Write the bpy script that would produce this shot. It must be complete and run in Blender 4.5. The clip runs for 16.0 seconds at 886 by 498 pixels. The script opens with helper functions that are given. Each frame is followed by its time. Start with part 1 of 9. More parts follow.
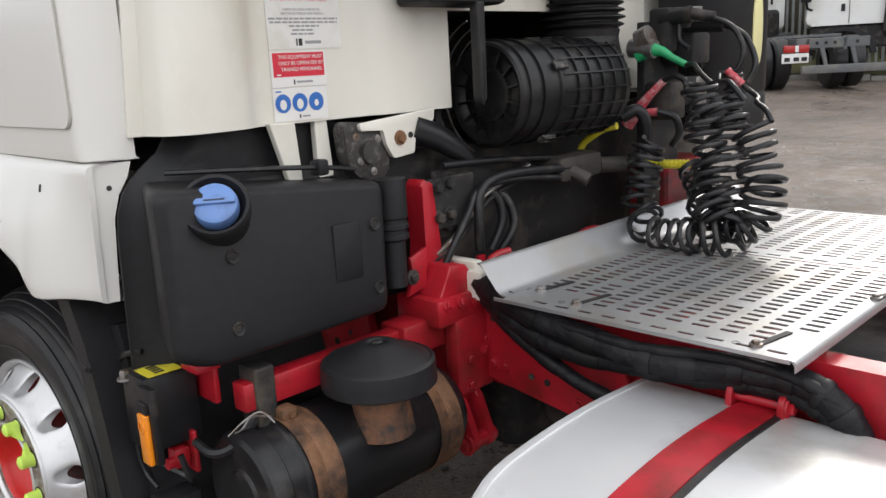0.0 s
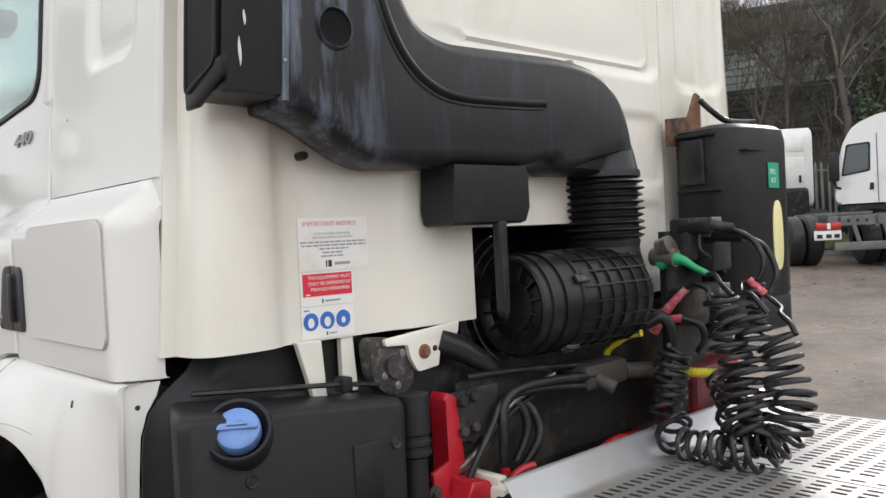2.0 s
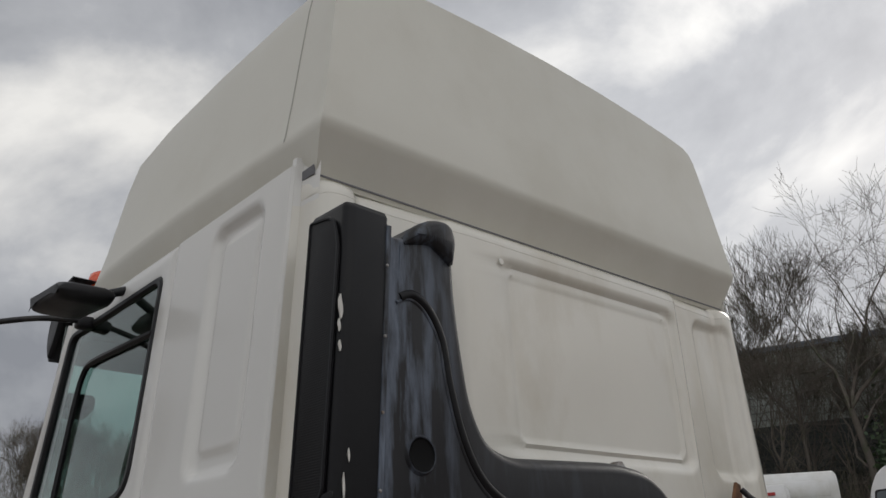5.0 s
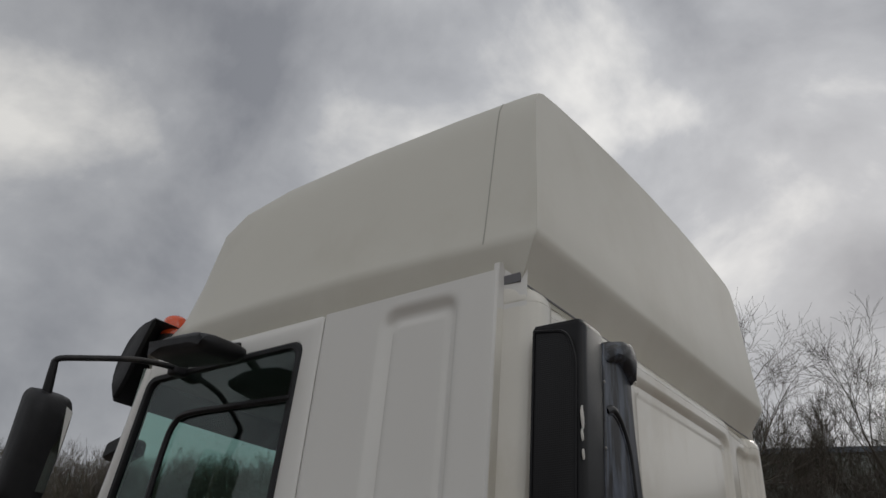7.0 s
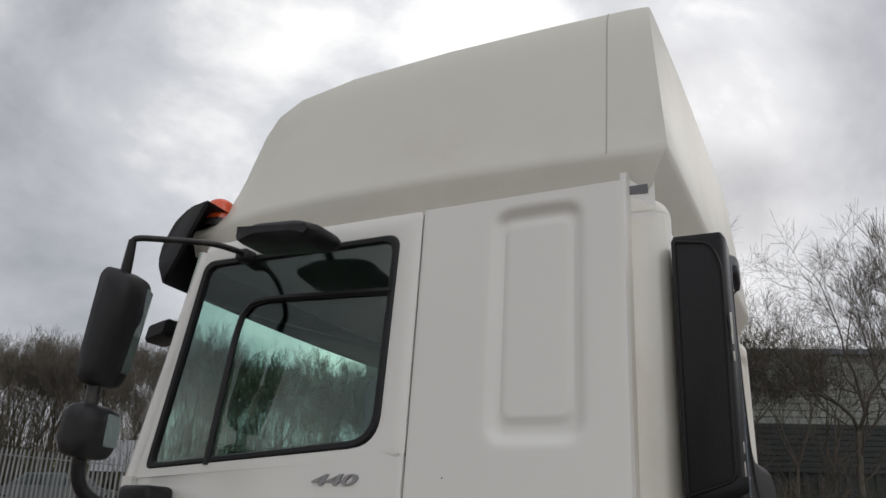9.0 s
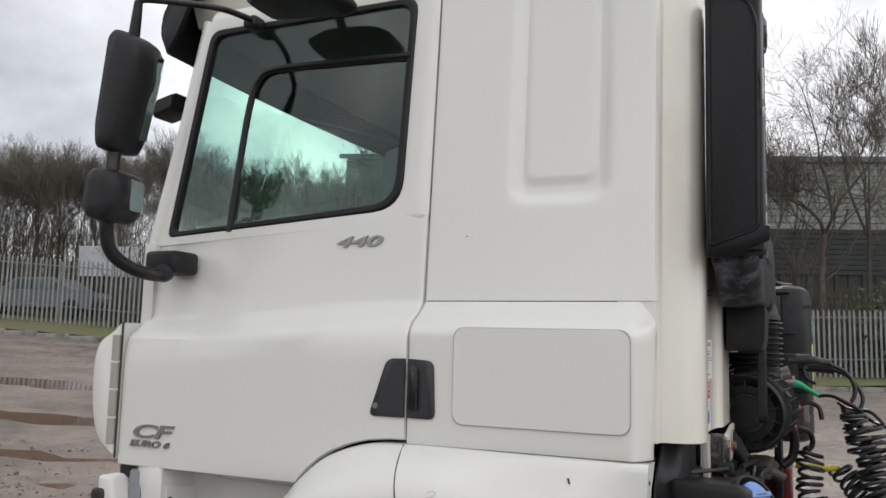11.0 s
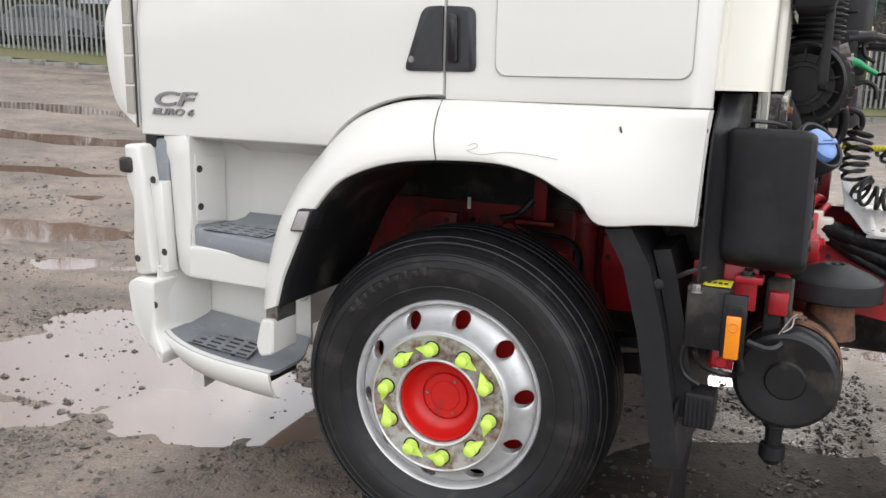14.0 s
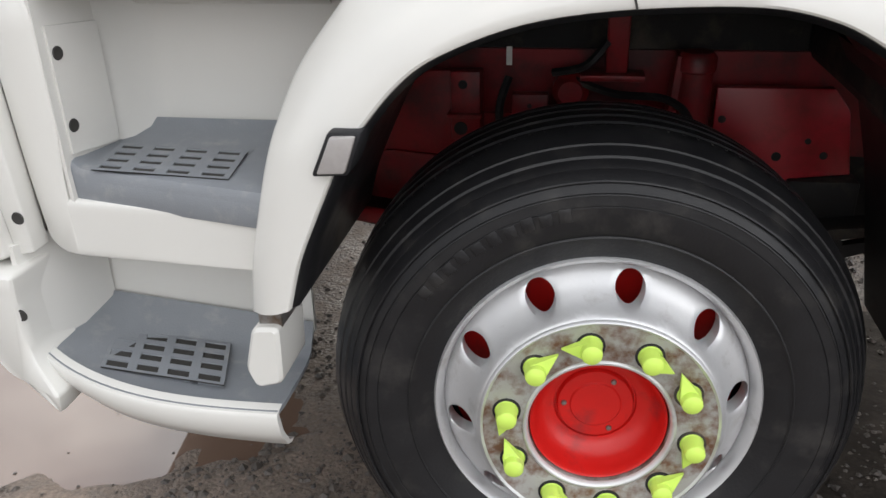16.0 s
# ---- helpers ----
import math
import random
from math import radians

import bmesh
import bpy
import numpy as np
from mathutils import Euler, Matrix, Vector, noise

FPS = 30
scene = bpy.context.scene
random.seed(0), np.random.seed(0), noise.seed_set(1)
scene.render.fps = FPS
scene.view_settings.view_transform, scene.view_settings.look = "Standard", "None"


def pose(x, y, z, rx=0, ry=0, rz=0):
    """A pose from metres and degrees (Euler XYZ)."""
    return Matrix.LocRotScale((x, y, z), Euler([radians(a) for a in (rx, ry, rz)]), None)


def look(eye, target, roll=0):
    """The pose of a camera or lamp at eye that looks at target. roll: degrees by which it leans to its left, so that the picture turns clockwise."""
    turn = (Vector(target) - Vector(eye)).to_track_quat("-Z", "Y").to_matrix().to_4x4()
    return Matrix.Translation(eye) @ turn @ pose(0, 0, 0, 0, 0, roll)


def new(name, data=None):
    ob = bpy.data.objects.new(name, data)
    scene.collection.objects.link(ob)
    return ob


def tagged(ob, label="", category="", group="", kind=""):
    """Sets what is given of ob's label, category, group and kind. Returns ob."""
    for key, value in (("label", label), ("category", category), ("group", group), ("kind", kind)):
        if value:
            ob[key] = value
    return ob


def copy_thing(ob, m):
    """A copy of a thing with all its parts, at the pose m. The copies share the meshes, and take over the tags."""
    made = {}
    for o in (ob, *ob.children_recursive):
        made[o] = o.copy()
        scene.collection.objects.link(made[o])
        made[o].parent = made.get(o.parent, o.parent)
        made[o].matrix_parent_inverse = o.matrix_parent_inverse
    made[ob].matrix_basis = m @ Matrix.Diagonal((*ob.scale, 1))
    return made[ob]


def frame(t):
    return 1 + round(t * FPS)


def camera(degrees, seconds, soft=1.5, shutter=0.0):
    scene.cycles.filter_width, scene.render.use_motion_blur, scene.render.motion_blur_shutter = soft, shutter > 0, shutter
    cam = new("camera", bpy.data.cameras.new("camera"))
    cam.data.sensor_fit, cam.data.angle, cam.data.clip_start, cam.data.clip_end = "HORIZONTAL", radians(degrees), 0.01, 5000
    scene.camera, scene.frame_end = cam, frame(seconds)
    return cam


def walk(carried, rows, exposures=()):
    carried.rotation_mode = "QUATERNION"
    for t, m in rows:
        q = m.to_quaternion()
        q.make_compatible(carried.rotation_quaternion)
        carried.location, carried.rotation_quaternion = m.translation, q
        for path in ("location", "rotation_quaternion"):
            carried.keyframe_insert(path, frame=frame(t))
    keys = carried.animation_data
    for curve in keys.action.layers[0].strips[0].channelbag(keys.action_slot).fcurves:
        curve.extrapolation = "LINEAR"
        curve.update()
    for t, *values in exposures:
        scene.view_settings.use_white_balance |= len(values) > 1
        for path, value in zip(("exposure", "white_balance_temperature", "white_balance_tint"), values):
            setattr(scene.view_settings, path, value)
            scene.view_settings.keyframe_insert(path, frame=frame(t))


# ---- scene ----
EXPOSURES = [(0, 0.95), (1.5, 1.05), (2.5, 0.87), (3.2, 0.82), (4.0, 0.5), (4.5, 0.22), (5, -0.25), (7.5, -0.55), (8.1, -0.30), (10.5, 0.5), (12.0, 1.0), (14.0, 1.34), (15.3, 1.48), (16, 1.2)]
# x runs to the back of the lorry, y away from the camera's side, z up; the front axle stands at x = 0.
LENS = 57.35
cam = camera(LENS, 16.0)
# seconds, x, y, z, pitch, roll, yaw
ROUTE = [
    (0.0, 2.402, -0.661, 1.564, -12.87, -3.07, 45.28),
    (0.5, 2.407, -0.628, 1.595, -9.18, -2.44, 45.16),
    (1.0, 2.414, -0.622, 1.620, -7.02, -2.44, 46.02),
    (1.5, 2.426, -0.629, 1.650, -4.08, -2.49, 46.82),
    (2.0, 2.442, -0.646, 1.683, -0.93, -2.90, 47.23),
    (2.5, 2.451, -0.662, 1.718, 2.01, -3.47, 47.66),
    (3.0, 2.467, -0.683, 1.761, 5.35, -3.79, 47.89),
    (3.5, 2.481, -0.712, 1.799, 9.05, -3.65, 47.97),
    (4.0, 2.488, -0.736, 1.830, 12.90, -4.08, 48.01),
    (4.5, 2.502, -0.822, 1.866, 18.06, -4.13, 47.68),
    (5.0, 2.519, -0.922, 1.863, 22.29, -2.82, 46.78),
    (5.2, 2.548, -0.985, 1.866, 22.88, -1.70, 46.75),
    (7.3, 1.850, -1.850, 1.899, 27.20, 2.40, 35.55),
    (7.5, 1.787, -1.920, 1.899, 26.58, 1.94, 34.35),
    (8.0, 1.565, -2.077, 1.898, 24.68, 1.26, 30.54),
    (8.2, 1.483, -2.119, 1.894, 23.94, 1.40, 29.37),
    (10.3, 1.142, -2.270, 1.776, 11.50, 1.22, 24.40),
    (10.5, 1.136, -2.267, 1.755, 10.21, 1.12, 24.36),
    (11.0, 1.111, -2.256, 1.711, 6.60, 1.39, 24.38),
    (11.5, 1.084, -2.237, 1.671, 3.19, 1.61, 24.46),
    (12.0, 1.077, -2.216, 1.632, 0.05, 1.73, 24.77),
    (12.5, 1.056, -2.201, 1.600, -2.98, 2.07, 24.66),
    (13.0, 1.050, -2.187, 1.545, -5.57, 2.72, 24.98),
    (13.5, 1.031, -2.168, 1.486, -8.26, 2.91, 25.02),
    (14.0, 0.977, -2.136, 1.453, -11.71, 1.40, 24.89),
    (14.5, 0.815, -1.935, 1.366, -14.92, -0.19, 24.16),
    (15.0, 0.552, -1.667, 1.371, -19.06, -0.93, 21.76),
    (15.5, 0.202, -1.456, 1.410, -22.62, -1.85, 17.58),
    (16.0, -0.046, -1.257, 1.423, -25.55, -1.50, 10.47),
]
walk(cam, [(t, pose(x, y, z, 90 + p, 0, h) @ pose(0, 0, 0, 0, 0, r)) for t, x, y, z, p, r, h in ROUTE],
     exposures=EXPOSURES)
# ---- end of camera ----

# ---------------------------------------------------------------- light
world = bpy.data.worlds.new("sky")
scene.world = world
world.use_nodes = True
wn = world.node_tree.nodes
wl = world.node_tree.links
for n in list(wn):
    wn.remove(n)


def wnode(kind, **values):
    n = wn.new(kind)
    for key, value in values.items():
        n.inputs[key].default_value = value
    return n


SUN_ELEVATION, SUN_HEADING = radians(27), radians(8)   # heading from +y towards -x
SUN_WAY = Vector((-math.sin(SUN_HEADING) * math.cos(SUN_ELEVATION), math.cos(SUN_HEADING) * math.cos(SUN_ELEVATION), math.sin(SUN_ELEVATION)))
w_out = wnode("ShaderNodeOutputWorld")
w_bg = wnode("ShaderNodeBackground", Strength=1.0)
w_sky = wn.new("ShaderNodeTexSky")
w_sky.sky_type = "NISHITA"
w_sky.sun_disc = False
w_sky.sun_elevation = SUN_ELEVATION
w_sky.sun_rotation = -SUN_HEADING
w_sky_dim = wn.new("ShaderNodeVectorMath")
w_sky_dim.operation = "SCALE"
w_sky_dim.inputs["Scale"].default_value = 0.06
w_co = wn.new("ShaderNodeTexCoord")
w_map = wn.new("ShaderNodeMapping")
w_map.inputs["Scale"].default_value = (1.0, 1.0, 1.2)
w_map.inputs["Location"].default_value = (3.1, 0.7, 0.2)
w_noise = wnode("ShaderNodeTexNoise", Scale=2.7, Detail=9.0, Roughness=0.53, Distortion=0.25)
w_ramp = wn.new("ShaderNodeValToRGB")
w_ramp.color_ramp.elements[0].position = 0.35
w_ramp.color_ramp.elements[0].color = (0.325, 0.335, 0.365, 1)
w_ramp.color_ramp.elements[1].position = 0.67
w_ramp.color_ramp.elements[1].color = (1.10, 1.08, 1.04, 1)
w_mid = w_ramp.color_ramp.elements.new(0.52)
w_mid.color = (0.56, 0.57, 0.595, 1)
# the veiled sun brightens the cloud round its place
w_dot = wn.new("ShaderNodeVectorMath")
w_dot.operation = "DOT_PRODUCT"
w_dot.inputs[1].default_value = SUN_WAY
w_glow = wn.new("ShaderNodeMapRange")
w_glow.inputs["From Min"].default_value, w_glow.inputs["From Max"].default_value = 0.70, 1.0
w_glow.inputs["To Min"].default_value, w_glow.inputs["To Max"].default_value = 1.0, 1.4
w_mul = wn.new("ShaderNodeVectorMath")
w_mul.operation = "SCALE"
# the cloud is thinner on the side away from the trees
w_dot2 = wn.new("ShaderNodeVectorMath")
w_dot2.operation = "DOT_PRODUCT"
w_dot2.inputs[1].default_value = Vector((0.80, -0.42, 0.50)).normalized()
w_thin = wn.new("ShaderNodeMapRange")
w_thin.inputs["From Min"].default_value, w_thin.inputs["From Max"].default_value = 0.05, 1.0
w_thin.inputs["To Min"].default_value, w_thin.inputs["To Max"].default_value = 1.0, 1.9
w_mul2 = wn.new("ShaderNodeVectorMath")
w_mul2.operation = "SCALE"
wl.new(w_co.outputs["Generated"], w_dot2.inputs[0])
wl.new(w_dot2.outputs["Value"], w_thin.inputs["Value"])
wl.new(w_mul.outputs["Vector"], w_mul2.inputs[0])
wl.new(w_thin.outputs["Result"], w_mul2.inputs["Scale"])
w_mix = wn.new("ShaderNodeMixRGB")
w_mix.inputs["Fac"].default_value = 0.9
wl.new(w_co.outputs["Generated"], w_map.inputs["Vector"])
wl.new(w_map.outputs["Vector"], w_noise.inputs["Vector"])
wl.new(w_noise.outputs["Fac"], w_ramp.inputs["Fac"])
wl.new(w_co.outputs["Generated"], w_dot.inputs[0])
wl.new(w_dot.outputs["Value"], w_glow.inputs["Value"])
wl.new(w_ramp.outputs["Color"], w_mul.inputs[0])
wl.new(w_glow.outputs["Result"], w_mul.inputs["Scale"])
wl.new(w_sky.outputs["Color"], w_sky_dim.inputs[0])
wl.new(w_sky_dim.outputs["Vector"], w_mix.inputs["Color1"])
wl.new(w_mul2.outputs["Vector"], w_mix.inputs["Color2"])
wl.new(w_mix.outputs["Color"], w_bg.inputs["Color"])
wl.new(w_bg.outputs["Background"], w_out.inputs["Surface"])

sun = new("sun", bpy.data.lights.new("sun", "SUN"))
sun.data.energy, sun.data.angle, sun.data.color = 1.0, radians(20), (1.0, 0.95, 0.88)
sun.matrix_world = look(SUN_WAY * 60, (0, 0, 0))


# ---------------------------------------------------------------- materials
def material(name, color, rough=0.5, metal=0.0, grain=0.0, grain_size=60.0, stain=None, stain_size=3.0, stain_amount=0.5,
             bump=0.0, bump_size=200.0, coat=0.0, stretch=(1, 1, 1), vary=0.0, rough_vary=0.0, spec=0.5, reach=None):
    """A surface with colour grain at two scales, stains of a second colour, fine relief and varied gloss."""
    m = bpy.data.materials.new(name)
    m.use_nodes = True
    nodes, links = m.node_tree.nodes, m.node_tree.links
    bsdf = nodes["Principled BSDF"]
    bsdf.inputs["Roughness"].default_value = rough
    bsdf.inputs["Metallic"].default_value = metal
    bsdf.inputs["Coat Weight"].default_value = coat
    bsdf.inputs["Coat Roughness"].default_value = 0.08
    bsdf.inputs["Specular IOR Level"].default_value = spec
    co = nodes.new("ShaderNodeTexCoord")
    mp = nodes.new("ShaderNodeMapping")
    mp.inputs["Scale"].default_value = stretch
    links.new(co.outputs["Object"], mp.inputs["Vector"])
    rgb = nodes.new("ShaderNodeRGB")
    rgb.outputs[0].default_value = (*color, 1)
    last = rgb.outputs[0]

    def noise_of(size, detail=4.0, rough_=0.55):
        n = nodes.new("ShaderNodeTexNoise")
        n.inputs["Scale"].default_value, n.inputs["Detail"].default_value, n.inputs["Roughness"].default_value = size, detail, rough_
        links.new(mp.outputs["Vector"], n.inputs["Vector"])
        return n

    if grain:
        n = noise_of(grain_size)
        r = nodes.new("ShaderNodeMapRange")
        r.inputs["To Min"].default_value, r.inputs["To Max"].default_value = 1 - grain, 1 + grain
        links.new(n.outputs["Fac"], r.inputs["Value"])
        s = nodes.new("ShaderNodeVectorMath")
        s.operation = "SCALE"
        links.new(last, s.inputs[0])
        links.new(r.outputs["Result"], s.inputs["Scale"])
        last = s.outputs["Vector"]
    if vary:
        info = nodes.new("ShaderNodeObjectInfo")
        r = nodes.new("ShaderNodeMapRange")
        r.inputs["To Min"].default_value, r.inputs["To Max"].default_value = 1 - vary, 1 + vary
        links.new(info.outputs["Random"], r.inputs["Value"])
        s = nodes.new("ShaderNodeVectorMath")
        s.operation = "SCALE"
        links.new(last, s.inputs[0])
        links.new(r.outputs["Result"], s.inputs["Scale"])
        last = s.outputs["Vector"]
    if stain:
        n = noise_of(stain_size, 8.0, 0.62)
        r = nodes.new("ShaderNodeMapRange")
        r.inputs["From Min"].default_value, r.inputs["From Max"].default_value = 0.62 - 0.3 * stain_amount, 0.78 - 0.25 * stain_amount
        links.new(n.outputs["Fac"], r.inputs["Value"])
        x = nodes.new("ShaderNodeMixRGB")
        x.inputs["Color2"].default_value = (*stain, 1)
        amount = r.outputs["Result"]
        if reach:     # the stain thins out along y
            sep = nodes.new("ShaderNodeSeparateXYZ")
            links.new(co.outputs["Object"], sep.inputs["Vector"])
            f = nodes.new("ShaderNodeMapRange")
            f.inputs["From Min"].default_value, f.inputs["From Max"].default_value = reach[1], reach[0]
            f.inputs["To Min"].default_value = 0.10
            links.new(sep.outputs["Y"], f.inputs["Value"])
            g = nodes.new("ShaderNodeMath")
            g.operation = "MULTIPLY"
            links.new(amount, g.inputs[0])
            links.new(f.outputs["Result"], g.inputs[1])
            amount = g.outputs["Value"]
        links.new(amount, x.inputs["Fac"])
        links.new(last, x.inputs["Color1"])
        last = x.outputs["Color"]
    links.new(last, bsdf.inputs["Base Color"])
    if rough_vary:
        n = noise_of(max(stain_size, 2.0) * 1.7, 6.0)
        r = nodes.new("ShaderNodeMapRange")
        r.inputs["To Min"].default_value, r.inputs["To Max"].default_value = max(0.02, rough - rough_vary), min(1, rough + rough_vary)
        links.new(n.outputs["Fac"], r.inputs["Value"])
        links.new(r.outputs["Result"], bsdf.inputs["Roughness"])
    if bump:
        n = noise_of(bump_size, 3.0)
        b = nodes.new("ShaderNodeBump")
        b.inputs["Strength"].default_value = bump
        b.inputs["Distance"].default_value = 0.01
        links.new(n.outputs["Fac"], b.inputs["Height"])
        links.new(b.outputs["Normal"], bsdf.inputs["Normal"])
    return m


def glass(name, color, rough=0.0, dirt=0.0):
    m = bpy.data.materials.new(name)
    m.use_nodes = True
    nodes, links = m.node_tree.nodes, m.node_tree.links
    bsdf = nodes["Principled BSDF"]
    bsdf.inputs["Base Color"].default_value = (*color, 1)
    bsdf.inputs["Transmission Weight"].default_value = 1.0
    bsdf.inputs["Roughness"].default_value = rough
    bsdf.inputs["IOR"].default_value = 1.45
    if dirt:
        co = nodes.new("ShaderNodeTexCoord")
        n = nodes.new("ShaderNodeTexVoronoi")
        n.inputs["Scale"].default_value = 55.0
        links.new(co.outputs["Object"], n.inputs["Vector"])
        r = nodes.new("ShaderNodeMapRange")
        r.inputs["From Min"].default_value, r.inputs["From Max"].default_value = 0.16, 0.0
        links.new(n.outputs["Distance"], r.inputs["Value"])
        pick = nodes.new("ShaderNodeSeparateColor")
        links.new(n.outputs["Color"], pick.inputs["Color"])
        some = nodes.new("ShaderNodeMath")
        some.operation = "GREATER_THAN"
        some.inputs[1].default_value = 0.80
        links.new(pick.outputs["Red"], some.inputs[0])
        drop = nodes.new("ShaderNodeMath")
        drop.operation = "MULTIPLY"
        links.new(r.outputs["Result"], drop.inputs[0])
        links.new(some.outputs["Value"], drop.inputs[1])
        b = nodes.new("ShaderNodeBump")
        b.inputs["Strength"].default_value, b.inputs["Distance"].default_value = dirt, 0.004
        links.new(drop.outputs["Value"], b.inputs["Height"])
        links.new(b.outputs["Normal"], bsdf.inputs["Normal"])
    return m


WHITE = material("white_cab_paint", (0.70, 0.690, 0.655), 0.27, grain=0.02, grain_size=1.3, coat=0.3)
WHITE_REAR = material("weathered_white_cab_paint", (0.72, 0.695, 0.622), 0.20, grain=0.04, grain_size=4, stain=(0.63, 0.59, 0.50), stain_size=2.2,
                      stain_amount=0.42, coat=0.4, bump=0.012, bump_size=5, rough_vary=0.06, stretch=(1, 1, 0.5))
ROOFING = material("white_moulded_roof", (0.66, 0.645, 0.575), 0.42, grain=0.03, grain_size=3, stain=(0.61, 0.59, 0.515), stain_size=1.2,
                   stain_amount=0.5, bump=0.02, bump_size=150, rough_vary=0.08)
SEAM = material("shallow_moulding_seam", (0.40, 0.39, 0.35), 0.6)
BLACK = material("black_moulded_plastic", (0.0165, 0.0165, 0.0180), 0.44, spec=0.24, grain=0.25, grain_size=30, stain=(0.028, 0.028, 0.031), stain_size=5,
                 stain_amount=0.3, bump=0.10, bump_size=420, rough_vary=0.12)
CLEANER = material("grimy_black_housing_plastic", (0.0085, 0.0085, 0.0092), 0.36, spec=0.34, grain=0.3, grain_size=30, stain=(0.030, 0.028, 0.026), stain_size=9, stain_amount=0.35,
                   bump=0.06, bump_size=200, rough_vary=0.15)
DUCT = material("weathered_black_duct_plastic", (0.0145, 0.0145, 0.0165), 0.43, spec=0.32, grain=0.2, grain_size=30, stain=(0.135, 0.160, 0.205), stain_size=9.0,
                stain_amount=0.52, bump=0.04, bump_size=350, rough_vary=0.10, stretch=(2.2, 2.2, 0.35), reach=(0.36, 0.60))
RECESS_SHADE = material("painted_recess_shade", (0.0025, 0.0025, 0.0028), 0.6, spec=0.15)
COLUMN = material("smooth_black_column_plastic", (0.006, 0.006, 0.0072), 0.36, spec=0.2, grain=0.2, grain_size=30, bump=0.03, bump_size=300, rough_vary=0.1)
SATIN = material("satin_black_paint", (0.012, 0.012, 0.0135), 0.34, spec=0.35, grain=0.3, grain_size=20, stain=(0.07, 0.06, 0.05), stain_size=6, stain_amount=0.3,
                 bump=0.05, bump_size=90, rough_vary=0.15)
DARK = material("dark_shadowed_steel", (0.020, 0.0192, 0.020), 0.62, spec=0.3, grain=0.4, grain_size=15, stain=(0.09, 0.075, 0.06), stain_size=7, stain_amount=0.4,
                bump=0.1, bump_size=60)
RUBBER = material("tyre_rubber", (0.0125, 0.0123, 0.0135), 0.40, spec=0.36, grain=0.3, grain_size=25, stain=(0.032, 0.030, 0.029), stain_size=15, stain_amount=0.30,
                  bump=0.08, bump_size=160, rough_vary=0.1)
HOSE = material("black_coiled_hose", (0.014, 0.014, 0.0155), 0.36, spec=0.35, grain=0.2, grain_size=40, stain=(0.06, 0.055, 0.05), stain_size=14, stain_amount=0.3, rough_vary=0.1)
RED = material("red_chassis_paint", (0.40, 0.011, 0.022), 0.36, grain=0.12, grain_size=9, stain=(0.20, 0.012, 0.012), stain_size=6, stain_amount=0.5,
               bump=0.06, bump_size=45, rough_vary=0.12)
RED_DIRTY = material("grimy_red_chassis_paint", (0.31, 0.012, 0.017), 0.46, grain=0.25, grain_size=9, stain=(0.09, 0.016, 0.017), stain_size=5,
                     stain_amount=0.6, bump=0.1, bump_size=40)
HUB = material("red_hub_paint", (0.55, 0.010, 0.008), 0.35, grain=0.08, grain_size=12, stain=(0.30, 0.02, 0.02), stain_size=14, stain_amount=0.2, rough_vary=0.1)
ALLOY = material("satin_alloy_wheel", (0.66, 0.66, 0.665), 0.42, 0.6, grain=0.05, grain_size=40, stain=(0.52, 0.51, 0.50), stain_size=20, stain_amount=0.25,
                 bump=0.02, bump_size=160, rough_vary=0.06)
NUT_RING = material("rusted_wheel_flange", (0.42, 0.41, 0.39), 0.55, 0.4, grain=0.1, grain_size=30, stain=(0.17, 0.085, 0.05), stain_size=22, stain_amount=0.62,
                    bump=0.12, bump_size=110)
ALU = material("bright_tread_plate", (0.43, 0.435, 0.445), 0.38, 0.7, grain=0.06, grain_size=12, stain=(0.42, 0.40, 0.37), stain_size=4, stain_amount=0.5,
               bump=0.04, bump_size=60, rough_vary=0.12)
TANK = material("satin_aluminium_tank", (0.70, 0.705, 0.72), 0.40, 0.45, grain=0.05, grain_size=10, stain=(0.52, 0.51, 0.49), stain_size=3, stain_amount=0.45,
                bump=0.03, bump_size=80, rough_vary=0.1)
STEEL = material("dull_steel", (0.30, 0.29, 0.28), 0.42, 0.8, grain=0.2, grain_size=25, stain=(0.14, 0.09, 0.06), stain_size=18, stain_amount=0.45, bump=0.06, bump_size=90)
RUST = material("rusted_band_steel", (0.19, 0.092, 0.045), 0.7, 0.1, grain=0.55, grain_size=40, stain=(0.035, 0.022, 0.017), stain_size=11, stain_amount=0.6, bump=0.35, bump_size=70)
LOUVRE = material("painted_louvre_shade", (0.36, 0.345, 0.30), 0.6, grain=0.1, grain_size=20)
NECK = material("flaking_rusty_neck", (0.030, 0.024, 0.022), 0.7, grain=0.4, grain_size=20, stain=(0.17, 0.075, 0.036), stain_size=16, stain_amount=0.75, bump=0.5, bump_size=60)
STEP = material("grey_step_plastic", (0.225, 0.24, 0.26), 0.48, grain=0.08, grain_size=20, stain=(0.29, 0.295, 0.30), stain_size=22, stain_amount=0.25, bump=0.12, bump_size=260)
LIME = material("lime_plastic", (0.60, 0.83, 0.13), 0.5, grain=0.06, grain_size=30, stain=(0.48, 0.62, 0.20), stain_size=20, stain_amount=0.25)
AMBER = material("amber_lens", (0.85, 0.26, 0.01), 0.2, grain=0.1, grain_size=90, coat=0.5)
BEACON = material("orange_beacon_lens", (0.75, 0.09, 0.02), 0.2, coat=0.5)
CLEAR = material("clear_lamp_lens", (0.36, 0.34, 0.33), 0.2, grain=0.15, grain_size=60, coat=0.5)
